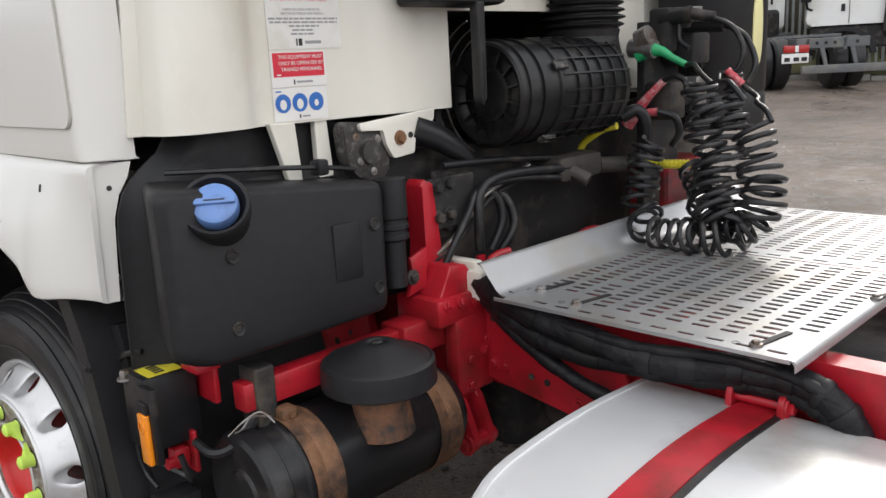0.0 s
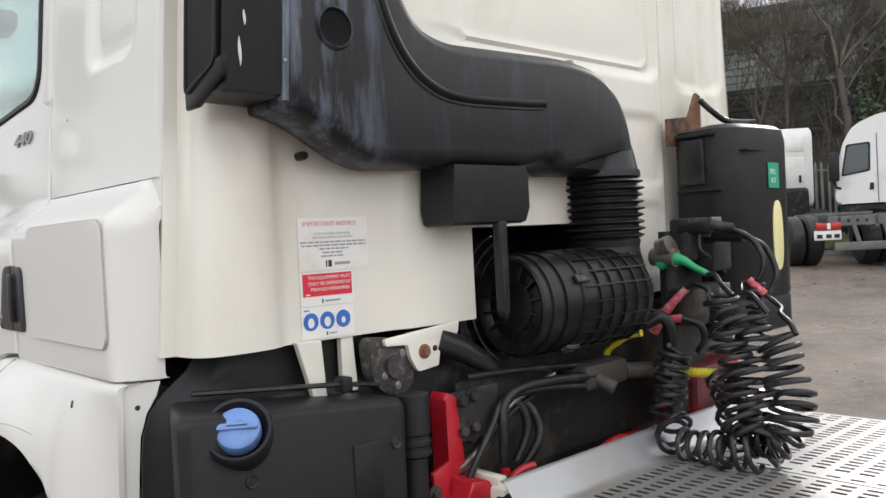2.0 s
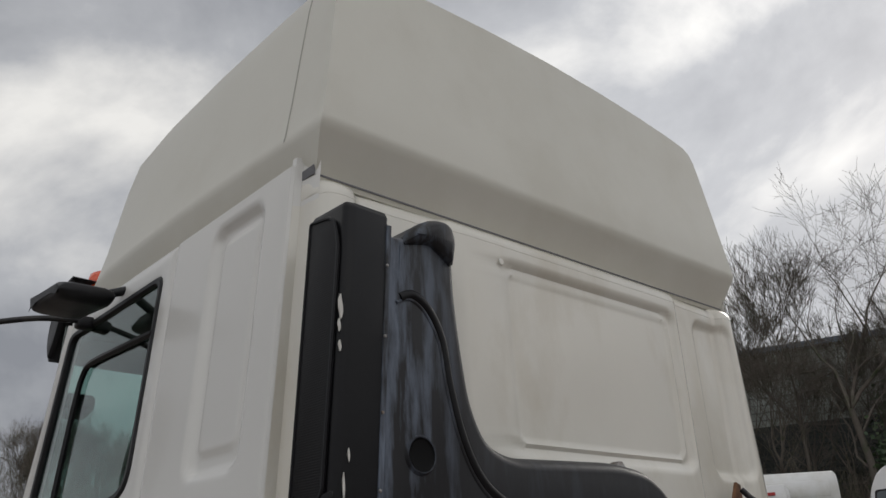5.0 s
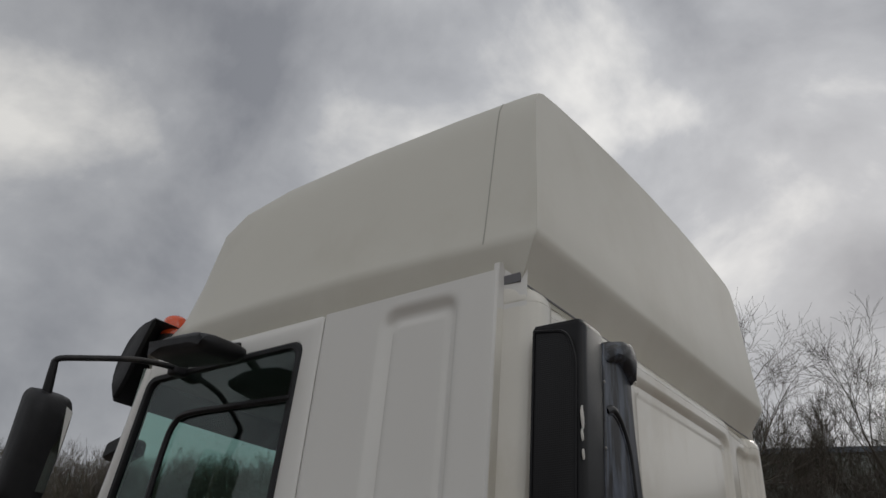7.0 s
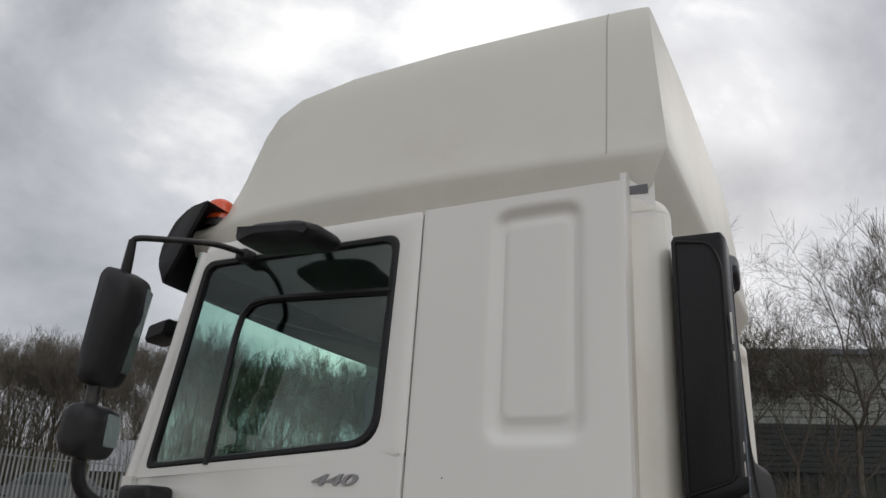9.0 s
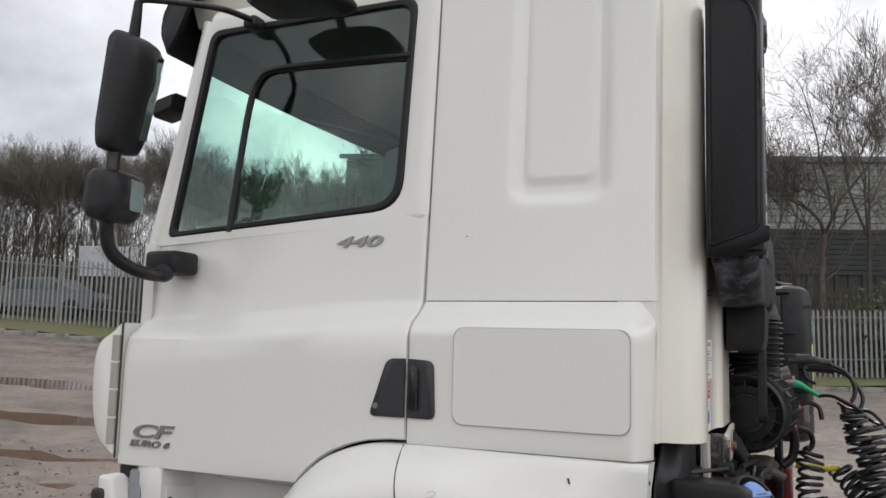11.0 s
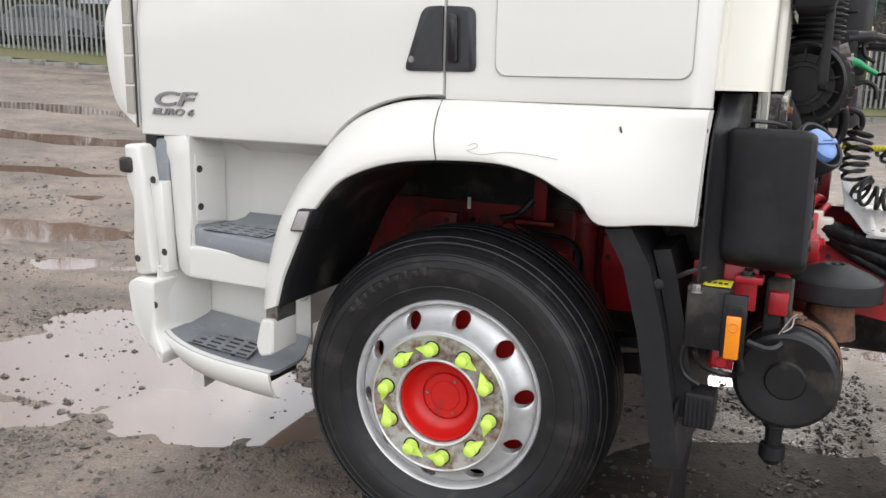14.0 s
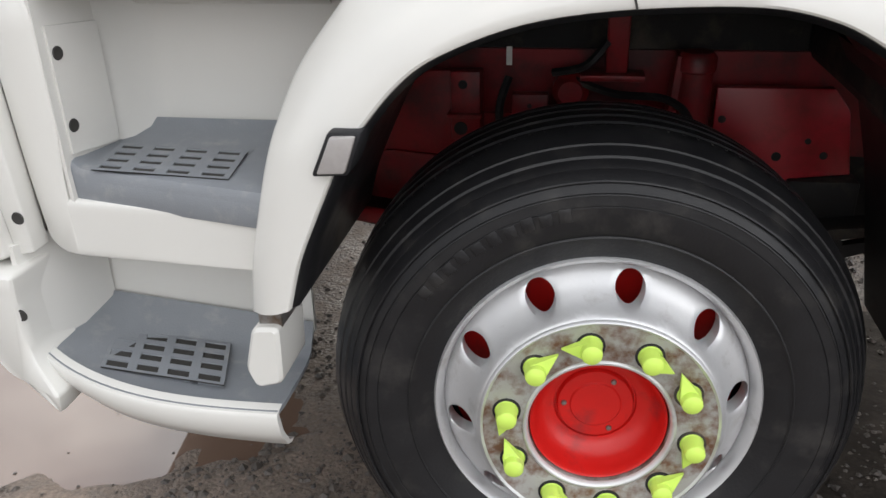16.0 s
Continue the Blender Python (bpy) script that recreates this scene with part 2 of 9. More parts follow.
BLUE = material("blue_filler_cap", (0.13, 0.24, 0.52), 0.42, grain=0.08, grain_size=20, stain=(0.09, 0.15, 0.32), stain_size=12, stain_amount=0.3)
CHROME = material("grey_badge_metal", (0.30, 0.30, 0.31), 0.3, 0.7)
YELLOW = material("yellow_plastic", (0.72, 0.62, 0.04), 0.5, grain=0.08, grain_size=40, stain=(0.42, 0.34, 0.06), stain_size=20, stain_amount=0.4)
REFLECT = material("pale_yellow_reflector", (0.75, 0.70, 0.36), 0.4, grain=0.06, grain_size=90)
GREEN = material("green_plastic", (0.015, 0.30, 0.11), 0.45, grain=0.1, grain_size=40)
PINK = material("faded_red_sleeve", (0.52, 0.06, 0.08), 0.5, grain=0.2, grain_size=60, stain=(0.55, 0.35, 0.35), stain_size=50, stain_amount=0.5)
PAPER = material("white_vinyl_label", (0.74, 0.73, 0.70), 0.45, grain=0.02, grain_size=20, stain=(0.66, 0.64, 0.58), stain_size=12, stain_amount=0.3)
PRINT_RED = material("red_label_ink", (0.60, 0.02, 0.045), 0.45, grain=0.05, grain_size=60)
PRINT_PALE_RED = material("faded_red_label_ink", (0.68, 0.30, 0.33), 0.45)
PRINT_BLUE = material("blue_label_ink", (0.03, 0.14, 0.46), 0.45)
PRINT_GREY = material("grey_label_ink", (0.30, 0.30, 0.31), 0.5)
PRINT_BLACK = material("black_label_ink", (0.02, 0.02, 0.02), 0.5)
PRINT_GREEN = material("green_label_ink", (0.02, 0.33, 0.20), 0.45)
GAP = material("dark_panel_gap", (0.035, 0.033, 0.03), 0.7)
LOOM = material("dusty_hose_sleeve", (0.0075, 0.0075, 0.0090), 0.5, spec=0.25, grain=0.3, grain_size=30, stain=(0.022, 0.022, 0.024), stain_size=10, stain_amount=0.4, bump=0.5, bump_size=55)
SCRATCH = material("pencil_scratch", (0.20, 0.195, 0.18), 0.7)
SEAL = material("black_window_rubber", (0.008, 0.008, 0.009), 0.45, spec=0.3)
GLASS = glass("tinted_side_glass", (0.62, 0.80, 0.74), 0.0, 0.25)
MIRROR = material("mirror_glass", (0.8, 0.82, 0.82), 0.03, 1.0)
LINING = material("grey_cab_lining", (0.16, 0.16, 0.17), 0.8, grain=0.1, grain_size=20)
SCUFF = material("bare_pale_scuff", (0.62, 0.60, 0.56), 0.6)
GALV = material("galvanised_steel", (0.23, 0.24, 0.24), 0.55, 0.3, grain=0.1, grain_size=6, stain=(0.16, 0.165, 0.165), stain_size=2, stain_amount=0.5, vary=0.15)
BARK = material("winter_bark", (0.115, 0.098, 0.082), 0.9, grain=0.35, grain_size=8, stain=(0.05, 0.06, 0.03), stain_size=2.0, stain_amount=0.4, vary=0.25)
TWIG = material("thicket_stems", (0.108, 0.088, 0.068), 0.9, grain=0.4, grain_size=3, stain=(0.045, 0.05, 0.025), stain_size=0.7, stain_amount=0.55)
IVY = material("evergreen_leaves", (0.030, 0.055, 0.022), 0.6, grain=0.5, grain_size=5, stain=(0.06, 0.08, 0.03), stain_size=2, stain_amount=0.5)
CLAD_LIGHT = material("grey_wall_cladding", (0.27, 0.285, 0.26), 0.6, grain=0.06, grain_size=1, stain=(0.18, 0.19, 0.165), stain_size=0.35, stain_amount=0.5)
FASCIA = material("blue_grey_roof_edge", (0.12, 0.145, 0.18), 0.5, grain=0.06, grain_size=1)
CLAD_DARK = material("dark_wall_cladding", (0.045, 0.050, 0.048), 0.9, grain=0.1, grain_size=1, stain=(0.05, 0.05, 0.045), stain_size=0.4, stain_amount=0.5)
FAR_WHITE = material("far_lorry_white_paint", (0.72, 0.72, 0.71), 0.35, grain=0.03, grain_size=2, stain=(0.60, 0.59, 0.55), stain_size=0.9, stain_amount=0.4, coat=0.2)
FAR_GREY = material("far_lorry_grey_chassis", (0.10, 0.105, 0.11), 0.55, grain=0.2, grain_size=4, stain=(0.16, 0.15, 0.13), stain_size=2, stain_amount=0.4)
TAIL = material("red_tail_lens", (0.36, 0.014, 0.012), 0.3, grain=0.2, grain_size=12, coat=0.2)
DARK_GLASS = material("dark_far_window", (0.03, 0.045, 0.05), 0.06, coat=0.6)
BOARD = material("grey_white_panel_board", (0.42, 0.43, 0.46), 0.55, grain=0.05, grain_size=3, stain=(0.34, 0.35, 0.37), stain_size=1.5, stain_amount=0.4)
SILVER_CAR = material("silver_car_paint", (0.15, 0.155, 0.165), 0.35, 0.4)
GRASS = material("winter_grass", (0.105, 0.115, 0.035), 0.9, grain=0.4, grain_size=6, stain=(0.12, 0.095, 0.055), stain_size=0.5, stain_amount=0.55, bump=0.6, bump_size=20)
# Wet silt; the very dark tone also stands in for the lorry's shade.
SILT_SHADE = material("wet_silt_with_painted_shade", (0.030, 0.024, 0.019), 0.8, grain=0.45, grain_size=14, stain=(0.058, 0.047, 0.038), stain_size=9, stain_amount=0.5, bump=0.6, bump_size=60, spec=0.22)
WATER = material("muddy_puddle_water", (0.165, 0.108, 0.080), 0.02, grain=0.15, grain_size=1.6, bump=0.002, bump_size=6, spec=1.0, coat=0.45)


GRIME = material("oily_cast_metal", (0.045, 0.042, 0.040), 0.5, 0.2, grain=0.4, grain_size=30, stain=(0.16, 0.15, 0.14), stain_size=45, stain_amount=0.35, bump=0.3, bump_size=70)
GRIT = material("loose_stone_grit", (0.105, 0.088, 0.075), 0.55, grain=0.6, grain_size=22, stain=(0.045, 0.040, 0.037), stain_size=30, stain_amount=0.6)


def yard_material():
    """Wet, worn tarmac with silt, grit and darker wet patches."""
    m = bpy.data.materials.new("wet_yard_surface")
    m.use_nodes = True
    nodes, links = m.node_tree.nodes, m.node_tree.links
    bsdf = nodes["Principled BSDF"]
    co = nodes.new("ShaderNodeTexCoord")

    def nz(size, detail, rough, warp=0.0):
        n = nodes.new("ShaderNodeTexNoise")
        n.inputs["Scale"].default_value, n.inputs["Detail"].default_value, n.inputs["Roughness"].default_value = size, detail, rough
        n.inputs["Distortion"].default_value = warp
        links.new(co.outputs["Object"], n.inputs["Vector"])
        return n.outputs["Fac"]

    def sums(a, ka, b, kb):
        p = nodes.new("ShaderNodeMath")
        p.operation = "MULTIPLY"
        p.inputs[1].default_value = ka
        links.new(a, p.inputs[0])
        q = nodes.new("ShaderNodeMath")
        q.operation = "MULTIPLY_ADD"
        q.inputs[1].default_value = kb
        links.new(b, q.inputs[0])
        links.new(p.outputs[0], q.inputs[2])
        return q.outputs[0]

    big, mid, clod, fine = nz(0.8, 8, 0.62, 0.4), nz(4.5, 8, 0.68, 0.3), nz(26, 5, 0.7), nz(95, 3, 0.7)
    ramp = nodes.new("ShaderNodeValToRGB")
    e = ramp.color_ramp.elements
    e[0].position, e[0].color = 0.40, (0.070, 0.057, 0.047, 1)
    e[1].position, e[1].color = 0.62, (0.240, 0.191, 0.157, 1)
    k = e.new(0.50)
    k.color = (0.155, 0.125, 0.104, 1)
    mix = sums(sums(big, 0.45, mid, 0.35), 1.0, clod, 0.20)
    links.new(mix, ramp.inputs["Fac"])
    stone = nodes.new("ShaderNodeTexVoronoi")
    stone.inputs["Scale"].default_value = 75
    links.new(co.outputs["Object"], stone.inputs["Vector"])
    speck = nodes.new("ShaderNodeMapRange")
    speck.inputs["From Min"].default_value, speck.inputs["From Max"].default_value = 0.30, 0.72
    speck.inputs["To Min"].default_value, speck.inputs["To Max"].default_value = 0.58, 1.45
    links.new(sums(fine, 0.6, clod, 0.4), speck.inputs["Value"])
    sc = nodes.new("ShaderNodeVectorMath")
    sc.operation = "SCALE"
    links.new(ramp.outputs["Color"], sc.inputs[0])
    links.new(speck.outputs["Result"], sc.inputs["Scale"])
    links.new(sc.outputs["Vector"], bsdf.inputs["Base Color"])
    gloss = nodes.new("ShaderNodeMapRange")
    gloss.inputs["From Min"].default_value, gloss.inputs["From Max"].default_value = 0.40, 0.58
    gloss.inputs["To Min"].default_value, gloss.inputs["To Max"].default_value = 0.26, 0.80
    links.new(sums(mid, 0.6, clod, 0.4), gloss.inputs["Value"])
    links.new(gloss.outputs["Result"], bsdf.inputs["Roughness"])
    bsdf.inputs["Specular IOR Level"].default_value = 0.35
    bump = nodes.new("ShaderNodeBump")
    bump.inputs["Strength"].default_value, bump.inputs["Distance"].default_value = 0.8, 0.010
    links.new(sums(stone.outputs["Distance"], -0.5, sums(fine, 0.4, clod, 0.9), 1.0), bump.inputs["Height"])
    links.new(bump.outputs["Normal"], bsdf.inputs["Normal"])
    return m


YARD = yard_material()


# ---------------------------------------------------------------- mesh helpers
def part(name, bm, mat, parent=None, label="", smooth=None):
    """Links a bmesh as one mesh object under a thing or a part. smooth: the angle up to which edges are shaded round."""
    me = bpy.data.meshes.new(name)
    bmesh.ops.recalc_face_normals(bm, faces=bm.faces)
    if smooth is not None:
        limit = radians(smooth)
        for f in bm.faces:
            f.smooth = True
        for e in bm.edges:
            e.smooth = not (len(e.link_faces) == 2 and e.calc_face_angle(0) > limit)
    bm.to_mesh(me)
    bm.free()
    me.materials.append(mat)
    ob = new(name, me)
    if parent is not None:
        ob.parent = parent
    return tagged(ob, label) if label else ob


def thing(name, label, category, group="", at=(0, 0, 0)):
    ob = new(name)
    ob.empty_display_size = 0.1
    ob.location = at
    return tagged(ob, label, category, group)


def add_box(bm, x0, x1, y0, y1, z0, z1, bevel=0.0, m=None, seg=2):
    r = bmesh.ops.create_cube(bm, size=1.0)
    vs = r["verts"]
    for v in vs:
        v.co = Vector(((x0 + x1) / 2 + v.co.x * (x1 - x0), (y0 + y1) / 2 + v.co.y * (y1 - y0), (z0 + z1) / 2 + v.co.z * (z1 - z0)))
    if bevel:
        es = list({e for v in vs for e in v.link_edges})
        out = bmesh.ops.bevel(bm, geom=es, offset=bevel, segments=seg, profile=0.5, affect="EDGES")
        vs = list({v for f in out["faces"] for v in f.verts} | {v for v in vs if v.is_valid})
    if m is not None:
        bmesh.ops.transform(bm, matrix=m, verts=[v for v in vs if v.is_valid])
    return bm


def box(*a, **k):
    return add_box(bmesh.new(), *a, **k)


def sheet(rows, offset):
    """A panel with thickness: a grid of points, its copy moved by offset, and the edges between."""
    bm = bmesh.new()
    offset = Vector(offset)
    front = [[bm.verts.new(p) for p in row] for row in rows]
    back = [[bm.verts.new(Vector(p) + offset) for p in row] for row in rows]
    n, k = len(rows), len(rows[0])
    for i in range(n - 1):
        for j in range(k - 1):
            bm.faces.new((front[i][j], front[i][j + 1], front[i + 1][j + 1], front[i + 1][j]))
            bm.faces.new((back[i][j], back[i + 1][j], back[i + 1][j + 1], back[i][j + 1]))
    for i in range(n - 1):
        bm.faces.new((front[i][0], front[i + 1][0], back[i + 1][0], back[i][0]))
        bm.faces.new((front[i][-1], back[i][-1], back[i + 1][-1], front[i + 1][-1]))
    for j in range(k - 1):
        bm.faces.new((front[0][j], back[0][j], back[0][j + 1], front[0][j + 1]))
        bm.faces.new((front[-1][j], front[-1][j + 1], back[-1][j + 1], back[-1][j]))
    return bm


def add_prism(bm, outline, axis, a, b, bevel=0.0, seg=2):
    """A flat outline (two coordinates, in the order of the remaining axes) extruded along axis from a to b."""
    def put(p, v):
        return {"x": (v, p[0], p[1]), "y": (p[0], v, p[1]), "z": (p[0], p[1], v)}[axis]
    lo = [bm.verts.new(put(p, a)) for p in outline]
    hi = [bm.verts.new(put(p, b)) for p in outline]
    n = len(outline)
    faces = [bm.faces.new(lo[::-1]), bm.faces.new(hi)]
    for i in range(n):
        faces.append(bm.faces.new((lo[i], lo[(i + 1) % n], hi[(i + 1) % n], hi[i])))
    if bevel:
        es = list({e for f in faces for e in f.edges})
        bmesh.ops.bevel(bm, geom=es, offset=bevel, segments=seg, profile=0.5, affect="EDGES")
    return bm


def prism(*a, **k):
    return add_prism(bmesh.new(), *a, **k)


def add_lathe(bm, profile, steps=48, m=None, a0=0.0, a1=math.tau, cap=False):
    """A profile of (radius, distance along y) turned about the y axis."""
    full = abs(a1 - a0 - math.tau) < 1e-6
    rings = []
    for k in range(steps if full else steps + 1):
        a = a0 + (a1 - a0) * k / steps
        rings.append([bm.verts.new((r * math.sin(a), y, r * math.cos(a))) for r, y in profile])
    for k in range(len(rings) if full else len(rings) - 1):
        p, q = rings[k], rings[(k + 1) % len(rings)]
        for i in range(len(profile) - 1):
            bm.faces.new((p[i], p[i + 1], q[i + 1], q[i]))
    if cap:
        for i in (0, -1):
            if profile[i][0] > 1e-5:
                bm.faces.new([r[i] for r in rings])
    bmesh.ops.remove_doubles(bm, verts=[v for r in rings for v in r], dist=1e-6)
    if m is not None:
        bmesh.ops.transform(bm, matrix=m, verts=[v for r in rings for v in r if v.is_valid])
    return bm


def lathe(*a, **k):
    return add_lathe(bmesh.new(), *a, **k)


def add_tube(bm, points, radius, sides=8, cap=True):
    """A round bar along points; radius may be one number or one for each point."""
    pts = [Vector(p) for p in points]
    rad = radius if isinstance(radius, (list, tuple)) else [radius] * len(pts)
    rings, up = [], None
    for i, p in enumerate(pts):
        d = (pts[min(i + 1, len(pts) - 1)] - pts[max(i - 1, 0)])
        d = d.normalized() if d.length > 1e-9 else Vector((0, 0, 1))
        if up is None:
            up = d.orthogonal().normalized()
        up = (up - d * up.dot(d))
        up = up.normalized() if up.length > 1e-6 else d.orthogonal().normalized()
        side = d.cross(up)
        rings.append([bm.verts.new(p + (up * math.cos(math.tau * k / sides) + side * math.sin(math.tau * k / sides)) * rad[i]) for k in range(sides)])
    for a, b in zip(rings, rings[1:]):
        for k in range(sides):
            bm.faces.new((a[k], a[(k + 1) % sides], b[(k + 1) % sides], b[k]))
    if cap:
        bm.faces.new(rings[0][::-1])
        bm.faces.new(rings[-1])
    return bm


def tube(*a, **k):
    return add_tube(bmesh.new(), *a, **k)


def spline(points, steps=8):
    """A smooth line through points."""
    p = [Vector(q) for q in points]
    out = []
    for i in range(len(p) - 1):
        a, b, c, d = p[max(i - 1, 0)], p[i], p[i + 1], p[min(i + 2, len(p) - 1)]
        for k in range(steps):
            t = k / steps
            out.append(0.5 * ((2 * b) + (c - a) * t + (2 * a - 5 * b + 4 * c - d) * t * t + (3 * b - a - 3 * c + d) * t ** 3))
    return out + [p[-1]]


def loft(rings, cap=True):
    """Skins closed rings of equal length one after the other."""
    bm = bmesh.new()
    rs = [[bm.verts.new(p) for p in r] for r in rings]
    n = len(rings[0])
    for a, b in zip(rs, rs[1:]):
        for k in range(n):
            bm.faces.new((a[k], a[(k + 1) % n], b[(k + 1) % n], b[k]))
    if cap:
        bm.faces.new(rs[0][::-1])
        bm.faces.new(rs[-1])
    return bm


def rounded(points, radius, seg=4):
    """A closed 2D outline with its corners rounded; radius may be one number or one for each corner."""
    out, n = [], len(points)
    for i in range(n):
        a, b, c = Vector(points[i - 1]), Vector(points[i]), Vector(points[(i + 1) % n])
        r = radius[i] if isinstance(radius, (list, tuple)) else radius
        u, v = (a - b), (c - b)
        d = min(r, u.length * 0.49, v.length * 0.49)
        if d < 1e-5:
            out.append(tuple(b))
            continue
        p, q = b + u.normalized() * d, b + v.normalized() * d
        for k in range(seg + 1):
            t = k / seg
            out.append(tuple(p * (1 - t) ** 2 + b * 2 * t * (1 - t) + q * t * t))
    return out


def span(a, b, n):
    return [a + (b - a) * i / n for i in range(n + 1)]


def ease(t):
    t = max(0.0, min(1.0, t))
    return t * t * (3 - 2 * t)


def inset(u, v, u0, u1, v0, v1, r, width):
    """0 outside a rounded rectangle, 1 inside, with a soft step of that width."""
    cx, cy = (u0 + u1) / 2, (v0 + v1) / 2
    dx, dy = abs(u - cx) - (u1 - u0) / 2 + r, abs(v - cy) - (v1 - v0) / 2 + r
    d = math.hypot(max(dx, 0), max(dy, 0)) + min(max(dx, dy), 0) - r
    return ease(0.5 - d / width)


def words(name, text, size, mat, m, parent, depth=0.001, sx=1.0, shear=0.0, label="", bold=0.0):
    """Lettering as a mesh; m places it, with the reading direction along its x and up along its y."""
    cu = bpy.data.curves.new(name, "FONT")
    cu.body, cu.size, cu.extrude, cu.shear, cu.offset = text, size, depth, shear, bold
    tmp = bpy.data.objects.new(name, cu)
    scene.collection.objects.link(tmp)
    dg = bpy.context.evaluated_depsgraph_get()
    me = bpy.data.meshes.new_from_object(tmp.evaluated_get(dg))
    bpy.data.objects.remove(tmp)
    me.transform(m @ Matrix.Diagonal((sx, 1, 1, 1)))
    me.materials.clear()
    me.materials.append(mat)
    ob = new(name, me)
    ob.parent = parent
    return tagged(ob, label) if label else ob


FACE_LEFT = Matrix(((1, 0, 0, 0), (0, 0, -1, 0), (0, 1, 0, 0), (0, 0, 0, 1)))        # reads along +x, faces -y
FACE_REAR = Matrix(((0, 0, 1, 0), (1, 0, 0, 0), (0, 1, 0, 0), (0, 0, 0, 1)))         # reads along +y, faces +x

# ---------------------------------------------------------------- the yard
def soft(v):
    return 0.5 * (v + math.sqrt(v * v + 1.0)) - 0.0


def ground_z(x, y):
    """Level round the lorry, rising gently towards the fence."""
    return 0.080 * max(0.0, soft(-x - 3.0) - soft(-2.0)) * 1.0 + 0.036 * max(0.0, soft(y - 4.0) - soft(-2.0))


def axis_steps(lo, hi, fine_lo, fine_hi, fine, coarse):
    out, v = [], lo
    while v < hi:
        out.append(v)
        v += fine if fine_lo <= v < fine_hi else coarse * (1 + 0.02 * abs(v))
    return out + [hi]


PUDDLES = [(-1.85, 0.68, 1.12, 0.50, -0.12), (-2.62, 1.22, 0.50, 0.30, 0.5), (-2.15, 0.02, 0.36, 0.13, 0.35), (-5.0, 2.45, 0.98, 0.34, 0.55), (-3.92, 1.97, 0.32, 0.18, 0.8),
           (-3.50, 2.22, 0.26, 0.10, 0.8), (-6.8, 4.5, 0.95, 0.22, 0.6), (-8.9, 6.0, 2.2, 0.42, 0.45), (-5.3, 3.9, 0.7, 0.12, 0.5), (0.50, 1.98, 0.22, 0.10, 0.3), (-11.0, 8.4, 2.6, 0.5, 0.4),
           (1.9, 2.9, 0.6, 0.2, 0.1), (0.98, 0.80, 0.80, 0.55, 0.10)]
SHADED_SILT = [(0.98, 0.80)]      # wet silt under the lorry, its dark colour carries the lorry's shade


def puddle_depth(x, y):
    d = 0.0
    for px, py, a, b, turn in PUDDLES:
        if abs(x - px) > a * 1.6 or abs(y - py) > a * 1.6:
            continue
        c, s = math.cos(turn), math.sin(turn)
        u, v = ((x - px) * c + (y - py) * s) / a, (-(x - px) * s + (y - py) * c) / b
        r = math.hypot(u, v) + 0.30 * noise.noise((x * 1.7, y * 1.7, 3.0)) + 0.22 * noise.noise((x * 5, y * 5, 1.0)) + 0.13 * noise.noise((x * 14, y * 14, 8.0))
        d = max(d, ease((1.15 - r) / 0.30))
    return d


def yard_height(x, y):
    rough = 0.007 * noise.noise((x * 1.1, y * 1.1, 0.0)) + 0.005 * noise.noise((x * 4.0, y * 4.0, 5.0)) + 0.004 * noise.noise((x * 13.0, y * 13.0, 2.0))
    near = 1.0 if abs(x) < 12 and abs(y) < 12 else 0.4
    return ground_z(x, y) + rough * near - 0.022 * puddle_depth(x, y)


xs = axis_steps(-400, 400, -6, 2, 0.042, 0.4)
ys = axis_steps(-400, 400, -1.2, 3.6, 0.042, 0.4)
bm = bmesh.new()
grid = [[bm.verts.new((x, y, yard_height(x, y))) for x in xs] for y in ys]
for i in range(len(ys) - 1):
    for j in range(len(xs) - 1):
        bm.faces.new((grid[i][j], grid[i][j + 1], grid[i + 1][j + 1], grid[i + 1][j]))
ground = part("ground", bm, YARD, smooth=180)
tagged(ground, "wet worn tarmac yard with silt and loose grit", "ground", kind="structure")

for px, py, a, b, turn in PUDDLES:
    clear = (px, py) in SHADED_SILT
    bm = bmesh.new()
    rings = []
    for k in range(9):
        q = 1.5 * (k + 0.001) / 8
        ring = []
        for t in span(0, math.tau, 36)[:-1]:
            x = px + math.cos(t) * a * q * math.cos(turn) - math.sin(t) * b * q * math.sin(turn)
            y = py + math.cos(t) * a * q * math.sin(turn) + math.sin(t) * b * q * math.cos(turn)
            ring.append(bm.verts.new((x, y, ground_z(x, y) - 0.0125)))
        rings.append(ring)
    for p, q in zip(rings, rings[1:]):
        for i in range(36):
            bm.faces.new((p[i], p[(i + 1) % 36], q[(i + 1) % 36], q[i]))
    ob = part("water", bm, SILT_SHADE if clear else WATER, smooth=180)
    tagged(ob, "wet silt patch with the lorry's shade put into its dark colour" if clear else "shallow muddy puddle lying in the worn tarmac", "puddle", "yard puddles", "structure")

